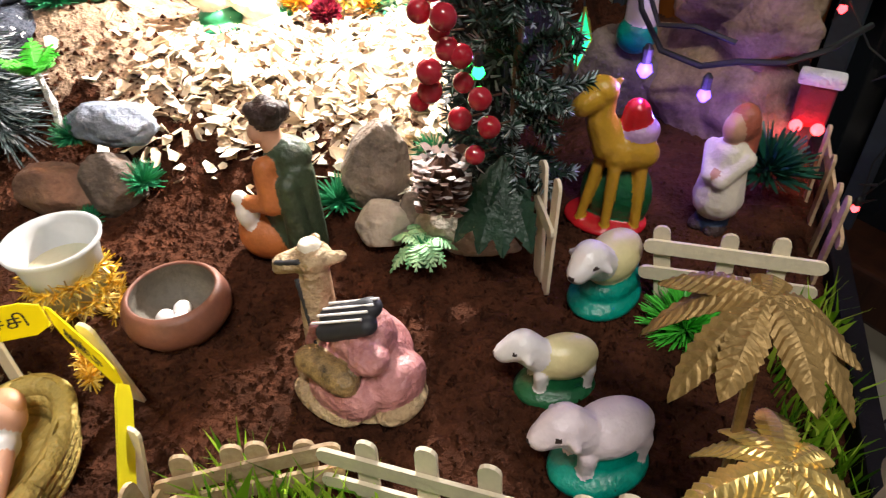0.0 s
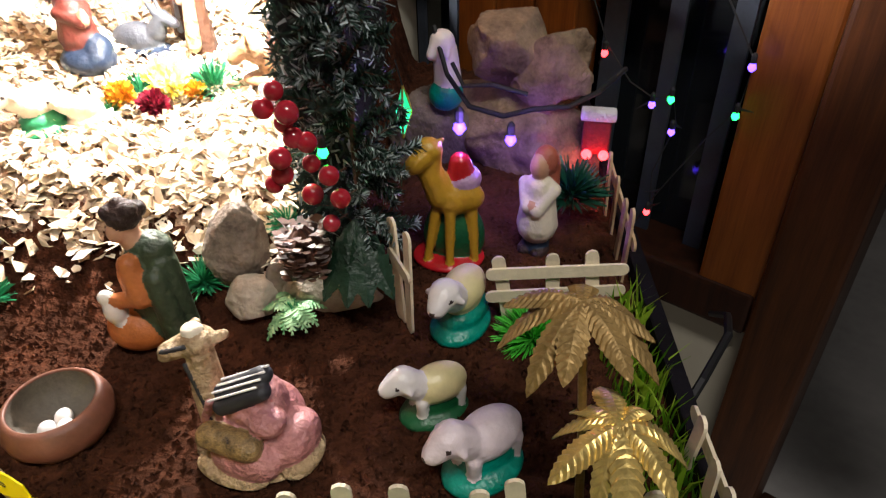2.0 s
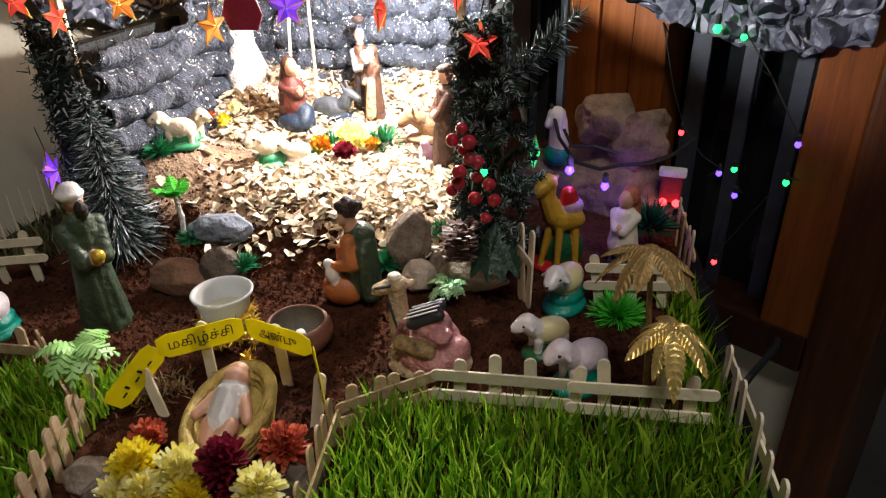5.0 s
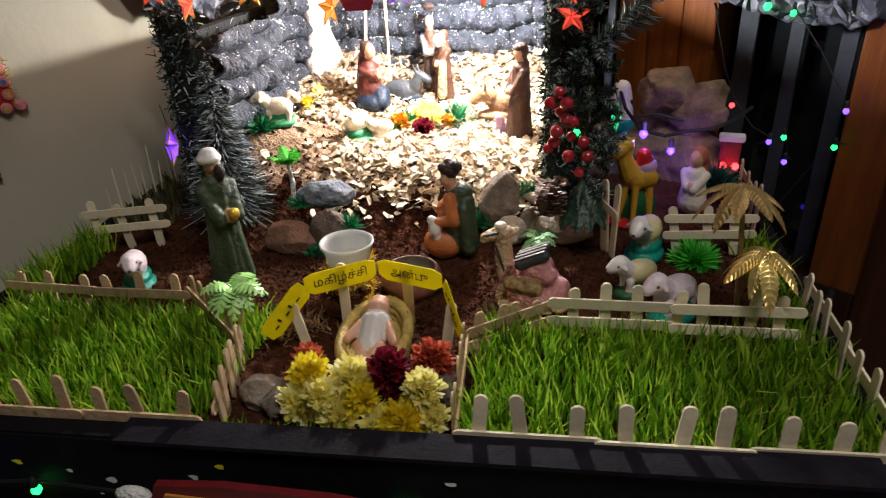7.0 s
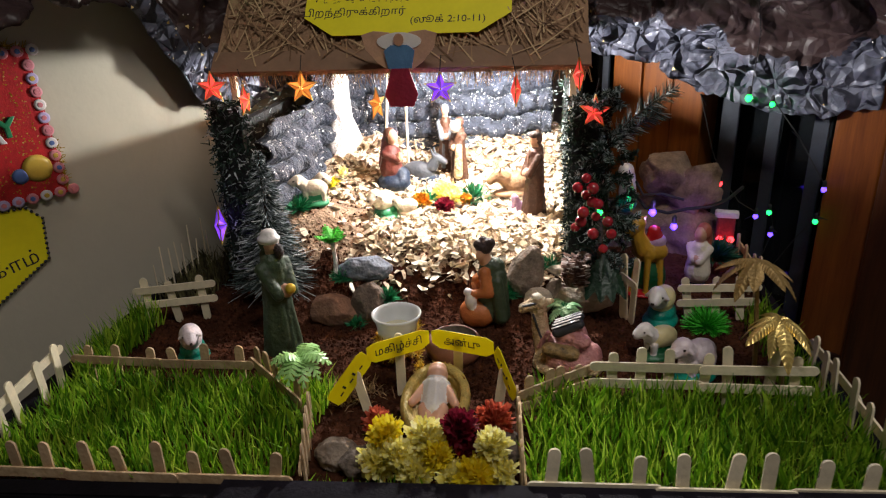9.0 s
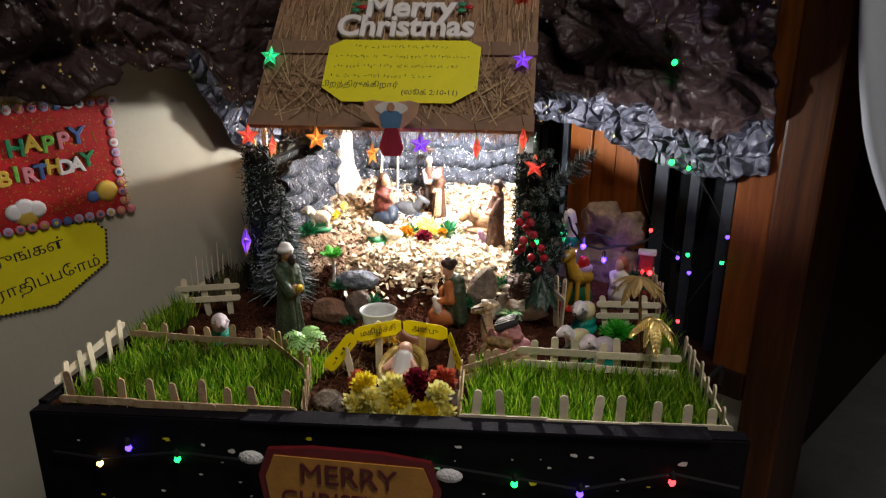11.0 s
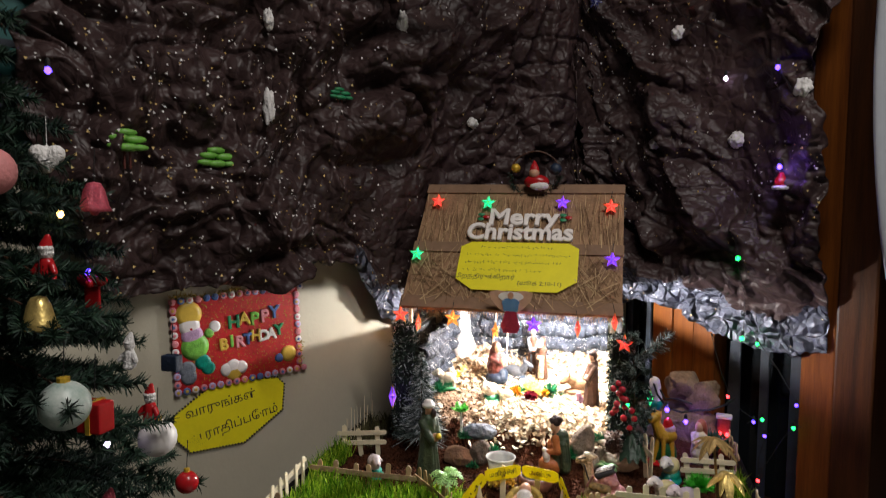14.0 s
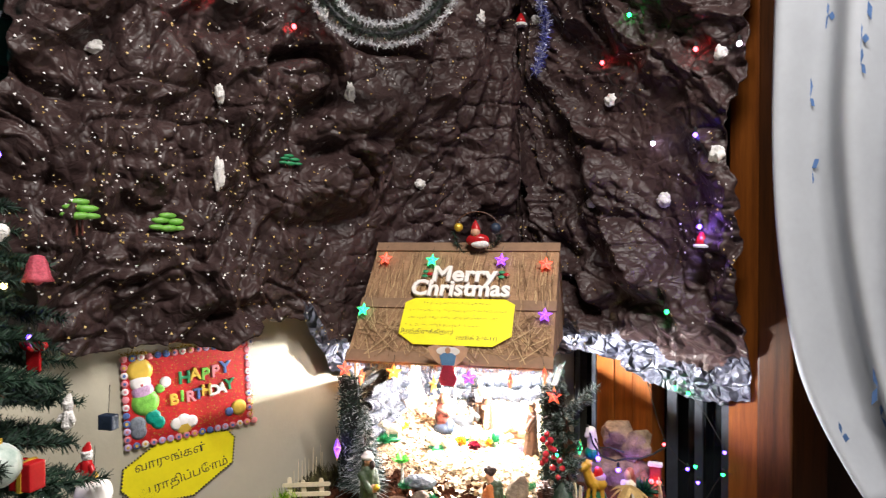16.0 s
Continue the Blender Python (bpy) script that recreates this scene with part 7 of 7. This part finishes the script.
text_mesh("lettering", "வாருங்கள்", 0.026, M_INK, pose(-0.020, 0.022, 0.0012, 0, 0, 8), note, 0.0001, "black handwritten line")
text_mesh("lettering", "ஆராதிப்போம்", 0.026, M_INK, pose(0.008, -0.026, 0.0012, 0, 0, 10), note, 0.0001, "black handwritten line")

# ---- things pinned on the paper mountain ----
def on_paper(s, z, out=0.004):
    p = mountain_point(s, z)
    n = Vector((1, 0, 0)) if s < -0.16 else (Vector((0, -1, 0)) if s > 0.16 else Vector((0.7, -0.7, 0)))
    return ROOM @ (p + n * out)


for k, (s, z, sx, sz) in enumerate(((0.39, 1.68, 1, 1), (0.36, 1.41, 1.2, 0.8), (0.72, 1.50, 1.1, 1.2), (0.71, 1.73, 1.1, 1.1), (-0.44, 1.46, 0.9, 0.8), (0.55, 1.41, 1.2, 1.1), (-1.22, 1.69, 1.2, 0.9), (-0.99, 1.62, 0.5, 1.2), (-0.67, 1.66, 0.8, 1.8), (-0.99, 1.45, 0.7, 2.2), (-0.97, 1.83, 1.2, 1.2), (-0.74, 1.84, 0.9, 1), (-0.28, 1.92, 0.9, 1.1), (0.10, 1.95, 0.9, 1.0))):
    bm = bmesh.new()
    bmesh.ops.create_icosphere(bm, subdivisions=4, radius=0.016)
    for v in bm.verts:
        n = v.co.normalized()
        v.co = v.co * (1 + 0.4 * noise.noise(n * 1.8 + Vector((k, 0, 0))) + 0.2 * noise.noise(n * 5) + 0.08 * noise.noise(n * 14))
        v.co.z *= sz
        v.co.x *= sx
        v.co.y *= 0.7
    tagged(part("cotton_tuft", bm, M_COTTON, m=Matrix.Translation(on_paper(s, z)) @ pose(0, 0, 0, 0, 0, 52 if s < 0 else -38), smooth=True), "small white cotton tuft stuck on the black paper", "cotton tuft", "cotton tufts")
for s, z, kind in ((-1.26, 1.36, 0), (-1.09, 1.34, 1), (-0.82, 1.49, 2)):
    t = empty("felt_tree", Matrix.Translation(on_paper(s, z, 0.01)) @ pose(0, 0, 0, 0, 0, 52) @ Matrix.Rotation(0, 4, "X"), "small green craft tree with a reddish trunk on the paper", "craft tree")
    mm = M_PLASTICG if kind == 2 else M_LIME
    for x in (-0.004, 0.005):
        part("trunk", tube([(x, 0, -0.040), (x, 0, 0.0)], 0.002, 6), M_MAROON, t)
    for i, (x, z2, r) in enumerate(((0, 0.022, 0.016), (-0.012, 0.012, 0.016), (0.014, 0.010, 0.017), (-0.018, -0.002, 0.015), (0.0, -0.004, 0.018), (0.020, -0.004, 0.014))):
        part("leaf_pad", ball((x * (1.2 if kind == 1 else 0.9), -0.002 * i, z2 * (0.7 if kind == 2 else 1)), r * (0.62 if kind == 2 else 0.92), 2, (1.25, 0.5, 0.45)), mm, t, smooth=True)
# silver tinsel ring and hanging strand
rnd = random.Random(140)
ringpts = [Vector((-0.318 + 0.135 * math.cos(i * math.pi / 18), 0.395 + 0.045 * math.cos(i * math.pi / 18), 1.898 + 0.135 * math.sin(i * math.pi / 18))) for i in range(37)]
tr = empty("tinsel_ring", Matrix(), "dark hoop wound with silver tinsel hanging on the mountain", "tinsel ring")
part("hoop", tube(ringpts, 0.006, 8), M_INK, tr, "dark hoop")
quads_mesh("tinsel", tinsel_quads(ringpts, 4200, 0.024, rnd, 0.0008), island_mix("blackish_green_tinsel", (0.006, 0.014, 0.010), (0.015, 0.03, 0.02), (0.05, 0.08, 0.06), 0.4), tr, "dark green tinsel")
mid = Vector((-0.318, 0.395, 1.898))
for k in (0.84, 1.17):
    quads_mesh("tinsel_fringe", tinsel_quads([mid + (p - mid) * k for p in ringpts], 2200, 0.014, rnd, 0.0008), M_TINSEL, tr, "white frosted fringe")
strand = [on_paper(0.19, 2.10 - 0.32 * i / 8, 0.03) for i in range(9)]
st = empty("tinsel_strand", Matrix(), "short hanging strand of silver-blue tinsel", "tinsel strand")
part("core", tube(strand, 0.002, 5), M_INK, st)
quads_mesh("tinsel", tinsel_quads(strand, 1500, 0.022, rnd, 0.0009), island_mix("blue_silver_tinsel", (0.03, 0.03, 0.30), (0.10, 0.12, 0.45), (0.8, 0.82, 0.9), 0.3, 0.3), st, "silver tinsel")
# a felt cap, and a second cap shape put where a red fairy lamp glows
for s, z in ((0.01, 1.93), (0.68, 1.30)):
    t = empty("red_cap_shape", Matrix.Translation(on_paper(s, z, 0.008)), "tiny red cap shape with a white brim, one in place of a lamp glow", "cap ornament")
    part("cone", lathe([(0.016, 0.0), (0.012, 0.014), (0.004, 0.030)], 14), M_RED, t, smooth=True)
    part("brim", lathe([(0.017, -0.006), (0.019, -0.002), (0.017, 0.002)], 14), M_COTTON, t, "white brim")

# ---- fairy lights ----


def fairy(p, colour, size=0.0045):
    b = empty("fairy_light", Matrix.Translation(p), "tiny lit " + colour + " fairy light on a black wire", "fairy light", "fairy lights")
    part("lens", lathe([(size * 0.4, -size * 0.8), (size, 0.0), (size * 0.8, size * 0.8), (size * 0.3, size * 1.3)], 10), M_SPARK[colour], b, smooth=True)
    part("socket", lathe([(size * 0.7, size * 1.2), (size * 0.7, size * 3.0), (size * 0.3, size * 3.6)], 8), M_CORD, b, "black socket")
    return b


def cable(points, label, r=0.0014):
    return tagged(part("light_cable", tube(points, r, 6), M_CORD), label, "cable")


UP = [(0.37, 1.78, "red"), (0.48, 1.87, "green"), (0.65, 1.75, "red"), (0.66, 1.55, "violet"), (0.59, 1.14, "green"), (0.58, 0.95, "green"), (0.68, 1.34, "violet"), (-1.02, 1.82, "red"), (-0.81, 1.80, "red"), (0.77, 1.73, "white"), (0.52, 1.55, "white")]
for s, z, c in UP:
    fairy(on_paper(s, z, 0.012), c, 0.0055)
cable([on_paper(s, z, 0.008) for s, z in ((0.20, 1.95), (0.34, 1.80), (0.40, 1.72), (0.47, 1.68), (0.56, 1.62), (0.65, 1.56), (0.70, 1.50))], "thin black light cable over the paper mountain", 0.0009)
cable([on_paper(s, z, 0.008) for s, z in ((0.60, 1.30), (0.592, 1.22), (0.59, 1.15), (0.588, 1.05), (0.58, 0.96))], "thin black light cable hanging down the paper", 0.0008)
W = lambda X, z, out=0.05: ROOM @ Vector((X, -out, z))
LOWL = [(0.643, 0.737, "violet"), (0.636, 0.773, "green"), (0.705, 0.773, "green"), (0.709, 0.825, "violet"), (0.552, 0.806, "red"), (0.632, 0.629, "red"), (0.609, 0.583, "violet"), (0.616, 0.762, "violet"), (0.617, 0.944, "green")]
for X, z, c in LOWL:
    fairy(W(X, z), c, 0.0042)
pts = [(0.50, 0.95), (0.53, 0.86), (0.552, 0.815), (0.585, 0.78), (0.616, 0.768), (0.636, 0.778), (0.645, 0.745), (0.628, 0.68), (0.632, 0.635), (0.609, 0.59), (0.64, 0.66), (0.68, 0.74), (0.705, 0.78), (0.709, 0.83), (0.66, 0.90), (0.617, 0.95)]
cable([W(X, z, 0.045) for X, z in pts], "black fairy light cable across the window", 0.0009)
nodes = empty("cable_leaves", Matrix(), "dark plastic leaves on the fairy light cable", "cable leaf")
rnd = random.Random(150)
for X, z in pts[::2]:
    c = W(X, z, 0.045)
    part("leaf", tube([c, c + Vector((rnd.uniform(-0.02, 0.02), rnd.uniform(-0.01, 0.01), rnd.uniform(-0.03, 0.02)))], 0.002, 5, r_end=0.0004), M_CORD, nodes)
B = [(0.118, 0.585, 0.88), (0.130, 0.560, 0.845), (0.150, 0.542, 0.822), (0.180, 0.530, 0.818), (0.205, 0.526, 0.826), (0.235, 0.522, 0.830), (0.262, 0.535, 0.838), (0.290, 0.570, 0.845)]
cable(B, "black fairy light cable looped over the boulders", 0.0024)
cable([(0.135, 0.548, 0.86), (0.145, 0.540, 0.842), (0.170, 0.532, 0.846), (0.20, 0.530, 0.838)], "second black cable loop over the boulders", 0.002)
fairy((0.143, 0.446, 0.846), "violet", 0.005)
fairy((0.186, 0.512, 0.803), "violet", 0.005)
fairy((0.064, 0.338, 0.882), "green", 0.0035)
boot = empty("stocking_lamp", pose(0.267, 0.550, 0.772, 0, 0, -10) @ Matrix.Scale(0.8, 4), "small dark red stocking lamp with a white cuff at the window", "stocking lamp")
part("leg", box(-0.016, -0.008, 0.0, 0.016, 0.008, 0.045, 0.006), mat("dark_red_felt", (0.16, 0.012, 0.02), 0.8, vary=0.3, scale=70, bump=0.3), boot)
part("cuff", box(-0.020, -0.010, 0.042, 0.020, 0.010, 0.054, 0.004), M_COTTON, boot, "white cuff")
for x, c in ((-0.009, "red"), (0.010, "red")):
    part("lit_bead", ball((x, -0.014, 0.004), 0.006, 2), M_SPARK[c], boot, "lit red bead", smooth=True)
for p, r in (((0.146, 0.432, 0.852), (0.30, 0.16, 1.0)), ((0.186, 0.494, 0.803), (0.30, 0.16, 1.0))):
    lamp("fairy_glow", "POINT", 0.10, r, Matrix.Translation(p), 0.004)
lamp("stocking_glow", "POINT", 0.02, (1.0, 0.15, 0.12), pose(0.266, 0.528, 0.772), 0.004)
lamp("mountain_fairy_glow", "POINT", 0.09, (0.35, 0.18, 1.0), Matrix.Translation(on_paper(0.68, 1.345, 0.04)), 0.004)
# black mains cable at the table edge
cable([(0.44, 0.60, 0.53), (0.41, 0.50, 0.615), (0.388, 0.445, 0.640), (0.35, 0.39, 0.638), (0.315, 0.35, 0.61), (0.305, 0.33, 0.45), (0.31, 0.33, 0.20), (0.33, 0.33, 0.006)], "black mains cable hanging beside the table", 0.004)
# front fairy lights and greeting board
for x, z, c in ((-0.34, 0.706, "green"), (-0.223, 0.702, "green"), (-0.047, 0.722, "green"), (0.05, 0.715, "green"), (0.213, 0.735, "red"), (-0.44, 0.69, "warm"), (0.12, 0.71, "violet"), (-0.40, 0.715, "violet")):
    fairy((x, -0.028, z), c, 0.004)
cable([(-0.50, -0.026, 0.70), (-0.44, -0.026, 0.697), (-0.34, -0.026, 0.715), (-0.223, -0.026, 0.712), (-0.13, -0.026, 0.70), (-0.047, -0.026, 0.73), (0.05, -0.026, 0.722), (0.12, -0.026, 0.715), (0.213, -0.026, 0.745), (0.28, -0.026, 0.735)], "black fairy light cable along the table front")
gs = empty("greeting_board", pose(-0.132, -0.034, 0.706), "orange greeting board with dark red border on the table front", "sign board")
part("backing", prism([(-0.098, -0.05), (0.098, -0.05), (0.104, 0.0), (0.092, 0.034), (0.04, 0.040), (-0.04, 0.040), (-0.092, 0.034), (-0.104, 0.0)], 0, 0.006), mat("dark_red_border_paint", (0.16, 0.012, 0.016), 0.4, vary=0.2, scale=60, bump=0.05), gs, "dark red border", m=R90)
part("face", prism([(-0.090, -0.046), (0.090, -0.046), (0.095, 0.0), (0.084, 0.028), (-0.084, 0.028), (-0.095, 0.0)], 0.006, 0.008), mat("orange_board_paint", (0.48, 0.22, 0.04), 0.5, vary=0.2, scale=40, bump=0.05), gs, "orange face", m=R90)
text_mesh("word", "MERRY", 0.036, mat("maroon_letter_paint", (0.10, 0.012, 0.012), 0.5, vary=0.2, scale=60, bump=0.0), R90 @ pose(0, 0.008, 0.009), gs, 0.0008, "dark painted word")
text_mesh("word", "CHRISTMAS", 0.030, bpy.data.materials["maroon_letter_paint"], R90 @ pose(0, -0.026, 0.009), gs, 0.0008, "dark painted word")
for x in (-0.112, 0.112):
    part("paw", ball((x, -0.004, 0.020), 0.014, 2, (1.1, 0.4, 0.6)), M_COTTON, gs, "white rounded end", smooth=True)

# ---- decorated fir tree ----
TX, TY = -0.80, -0.36
fir = empty("fir_tree", pose(TX, TY, 0), "dark green artificial fir tree hung with mixed ornaments", "fir tree")
part("trunk", tube([(0, 0, 0.0), (0, 0, 1.66)], 0.014, 8, r_end=0.004), M_BROWN, fir)
part("stand", lathe([(0.12, 0.0), (0.13, 0.02), (0.10, 0.16), (0.02, 0.17)], 24), M_CLAY, fir, "clay pot stand")
rnd = random.Random(160)
needles = {0: [], 1: []}
for k in range(200):
    z = 0.45 + 1.17 * (k / 200)
    reach = 0.38 * (1 - (z - 0.45) / 1.28) ** 0.75 + 0.03
    a = k * 2.39996 + rnd.uniform(-0.2, 0.2)
    l = reach * rnd.uniform(0.8, 1.08)
    pts = [Vector((l * t * math.cos(a), l * t * math.sin(a), z + l * (0.22 * t - 0.42 * t * t))) for t in (0, 0.25, 0.5, 0.75, 1.0)]
    part("branch", tube(pts, 0.003, 5, r_end=0.001), M_BROWN, fir)
    needles[k % 2] += needle_branch(pts, int(520 * l / 0.3), 0.018, rnd, width=0.0011)
    for t in (0.30, 0.45, 0.60, 0.75, 0.90):
        for g in (-1, 1):
            c = pts[0].lerp(pts[-1], t) + Vector((0, 0, l * 0.06))
            e = c + Vector((math.cos(a + g * 0.8), math.sin(a + g * 0.8), -0.15)) * l * 0.32
            needles[k % 2] += needle_branch([c, e], int(270 * l / 0.3), 0.016, rnd, width=0.0012)
quads_mesh("needles", needles[0], M_PINE, fir, "dark green needles")
quads_mesh("needles", needles[1], island_mix("green_pine_needles", (0.004, 0.016, 0.010), (0.009, 0.033, 0.019), (0.024, 0.066, 0.034), 0.7), fir, "green needles")


def outward(p):
    """Moves a hanging place out to the tips of the branches."""
    d = Vector((0.72, -0.69, 0.0))
    return Vector(p) + d * 0.035


def hang(name, p, label, category):
    p = outward(p)
    o = empty(name, Matrix.Translation(p), label, category, "tree ornaments")
    part("thread", tube([(0, 0, 0.0), (0.002, 0.001, 0.045)], 0.0006, 4), M_CORD, o)
    return o


def bell(p, material, label, s=1.0):
    o = hang("bell_ornament", p, label, "bell")
    part("shell", lathe([(0.018 * s, -0.030 * s), (0.0145 * s, -0.024 * s), (0.011 * s, -0.008 * s), (0.007 * s, 0.0), (0.001, 0.002)], 20), material, o, smooth=True)
    part("clapper", ball((0, 0, -0.030 * s), 0.005 * s, 2), material, o, smooth=True)


def bauble(p, r, material, label):
    o = hang("ball_ornament", p, label, "bauble")
    part("ball", ball((0, 0, -r), r, 3), material, o, smooth=True)
    part("cap", lathe([(r * 0.25, -0.003), (r * 0.25, 0.004), (r * 0.1, 0.005)], 10), M_GOLDP, o, "gold cap")


def doll(p, label, s=1.0, body=None):
    sculpt("plush_ornament", [((0, 0, -0.030 * s), 0.010 * s, (0, 0, -0.014 * s), 0.008 * s, 0), ((0, 0, -0.002 * s), (0.008 * s, 0.008 * s, 0.008 * s), 1), ((0, 0, 0.006 * s), 0.007 * s, (0.003 * s, 0, 0.016 * s), 0.003 * s, 0), ((-0.009 * s, -0.002, -0.016 * s), 0.004 * s, (-0.014 * s, -0.004, -0.024 * s), 0.004 * s, 0), ((0.009 * s, -0.002, -0.016 * s), 0.004 * s, (0.014 * s, -0.004, -0.024 * s), 0.004 * s, 0), ((0, -0.001, 0.003 * s), (0.0085 * s, 0.0085 * s, 0.003 * s), 1), ((0, -0.003, -0.034 * s), (0.009 * s, 0.008 * s, 0.004 * s), 1)],
        [body or M_RED, M_COTTON], Matrix.Translation(outward(p)), label, "ornament", 0.0014, 2, "tree ornaments")


M_GLITP = mat("pink_glitter", (0.50, 0.08, 0.12), 0.35, metal=0.3, vary=0.4, scale=300, bump=0.4, bscale=600)
bell((-0.642, -0.204, 1.290), M_GLITP, "pink glitter bell hanging on the fir tree", 1.2)
bell((-0.586, -0.349, 1.165), M_GOLD, "gold bell hanging on the fir tree", 1.1)
bauble((-0.561, -0.346, 1.075), 0.027, mat("white_marbled_ball", (0.62, 0.66, 0.62), 0.35, colour2=(0.22, 0.34, 0.30), scale=45, bump=0.1), "white ball with teal flecks on the fir tree")
bauble((-0.599, -0.151, 0.965), 0.026, M_EGG, "white ball on the fir tree")
bauble((-0.569, -0.13, 0.886), 0.016, M_RED, "glossy red ball on the fir tree")
bauble((-0.623, -0.368, 1.325), 0.026, mat("pink_velvet", (0.58, 0.22, 0.22), 0.6, vary=0.15, scale=60, bump=0.2), "pink felt hat ball on the fir tree")
hp = outward((-0.65, -0.267, 1.318))
sculpt("heart_ornament", [((-0.009, 0, 0.006), 0.011, (0, 0, -0.012), 0.006, 0), ((0.009, 0, 0.006), 0.011, (0, 0, -0.012), 0.006, 0), ((0, 0, 0.012), 0.0012, (0, 0, 0.05), 0.001, 0)], [M_COTTON], Matrix.Translation(hp) @ pose(0, 0, 0, 0, 0, 45), "white fluffy heart hanging on the fir tree", "ornament", 0.0014, 2, "tree ornaments")
bauble((-0.644, -0.372, 1.40), 0.016, M_GOLDP, "gold ball on the fir tree")
doll((-0.601, -0.322, 1.213), "red and white plush figure hanging on the fir tree", 1.0)
doll((-0.603, -0.159, 1.00), "red and white plush figure hanging on the fir tree", 1.0)
doll((-0.62, -0.175, 1.075), "white plush figure with a red scarf on the fir tree", 0.9, M_COTTON)
doll((-0.640, -0.20, 0.86), "pink plush figure hanging on the fir tree", 1.3, M_GLITP)
bow = hang("bow_ornament", (-0.652, -0.202, 1.160), "shiny red gift bow on the fir tree", "bow")
for g in (-1, 1):
    part("loop", ball((g * 0.012, 0, 0.004), 0.012, 2, (1, 0.5, 0.7)), M_RED, bow, smooth=True)
part("knot", ball((0, -0.004, 0.0), 0.006, 2), M_RED, bow, smooth=True)
part("tail", box(-0.012, -0.002, -0.034, 0.012, 0.002, -0.004, 0.002), M_RED, bow)
gift = hang("gift_ornament", (-0.561, -0.303, 1.05), "small red wrapped gift on the fir tree", "gift")
part("parcel", box(-0.016, -0.012, -0.045, 0.016, 0.012, -0.01, 0.002), M_RED, gift)
part("ribbon", box(-0.003, -0.013, -0.046, 0.003, 0.013, -0.009), M_GOLDP, gift, "gold ribbon")
cube = hang("cube_ornament", (-0.575, -0.148, 1.055), "tiny dark blue foil parcel on the fir tree", "gift")
part("parcel", box(-0.012, -0.008, -0.020, 0.012, 0.008, 0.002, 0.002), M_NAVY, cube)
for p, c in (((-0.625, -0.235, 1.175), "violet"), ((-0.66, -0.25, 1.43), "violet"), ((-0.70, -0.30, 1.29), "warm"), ((-0.63, -0.27, 1.25), "warm"), ((-0.60, -0.24, 0.95), "white")):
    fairy(p, c, 0.0045)
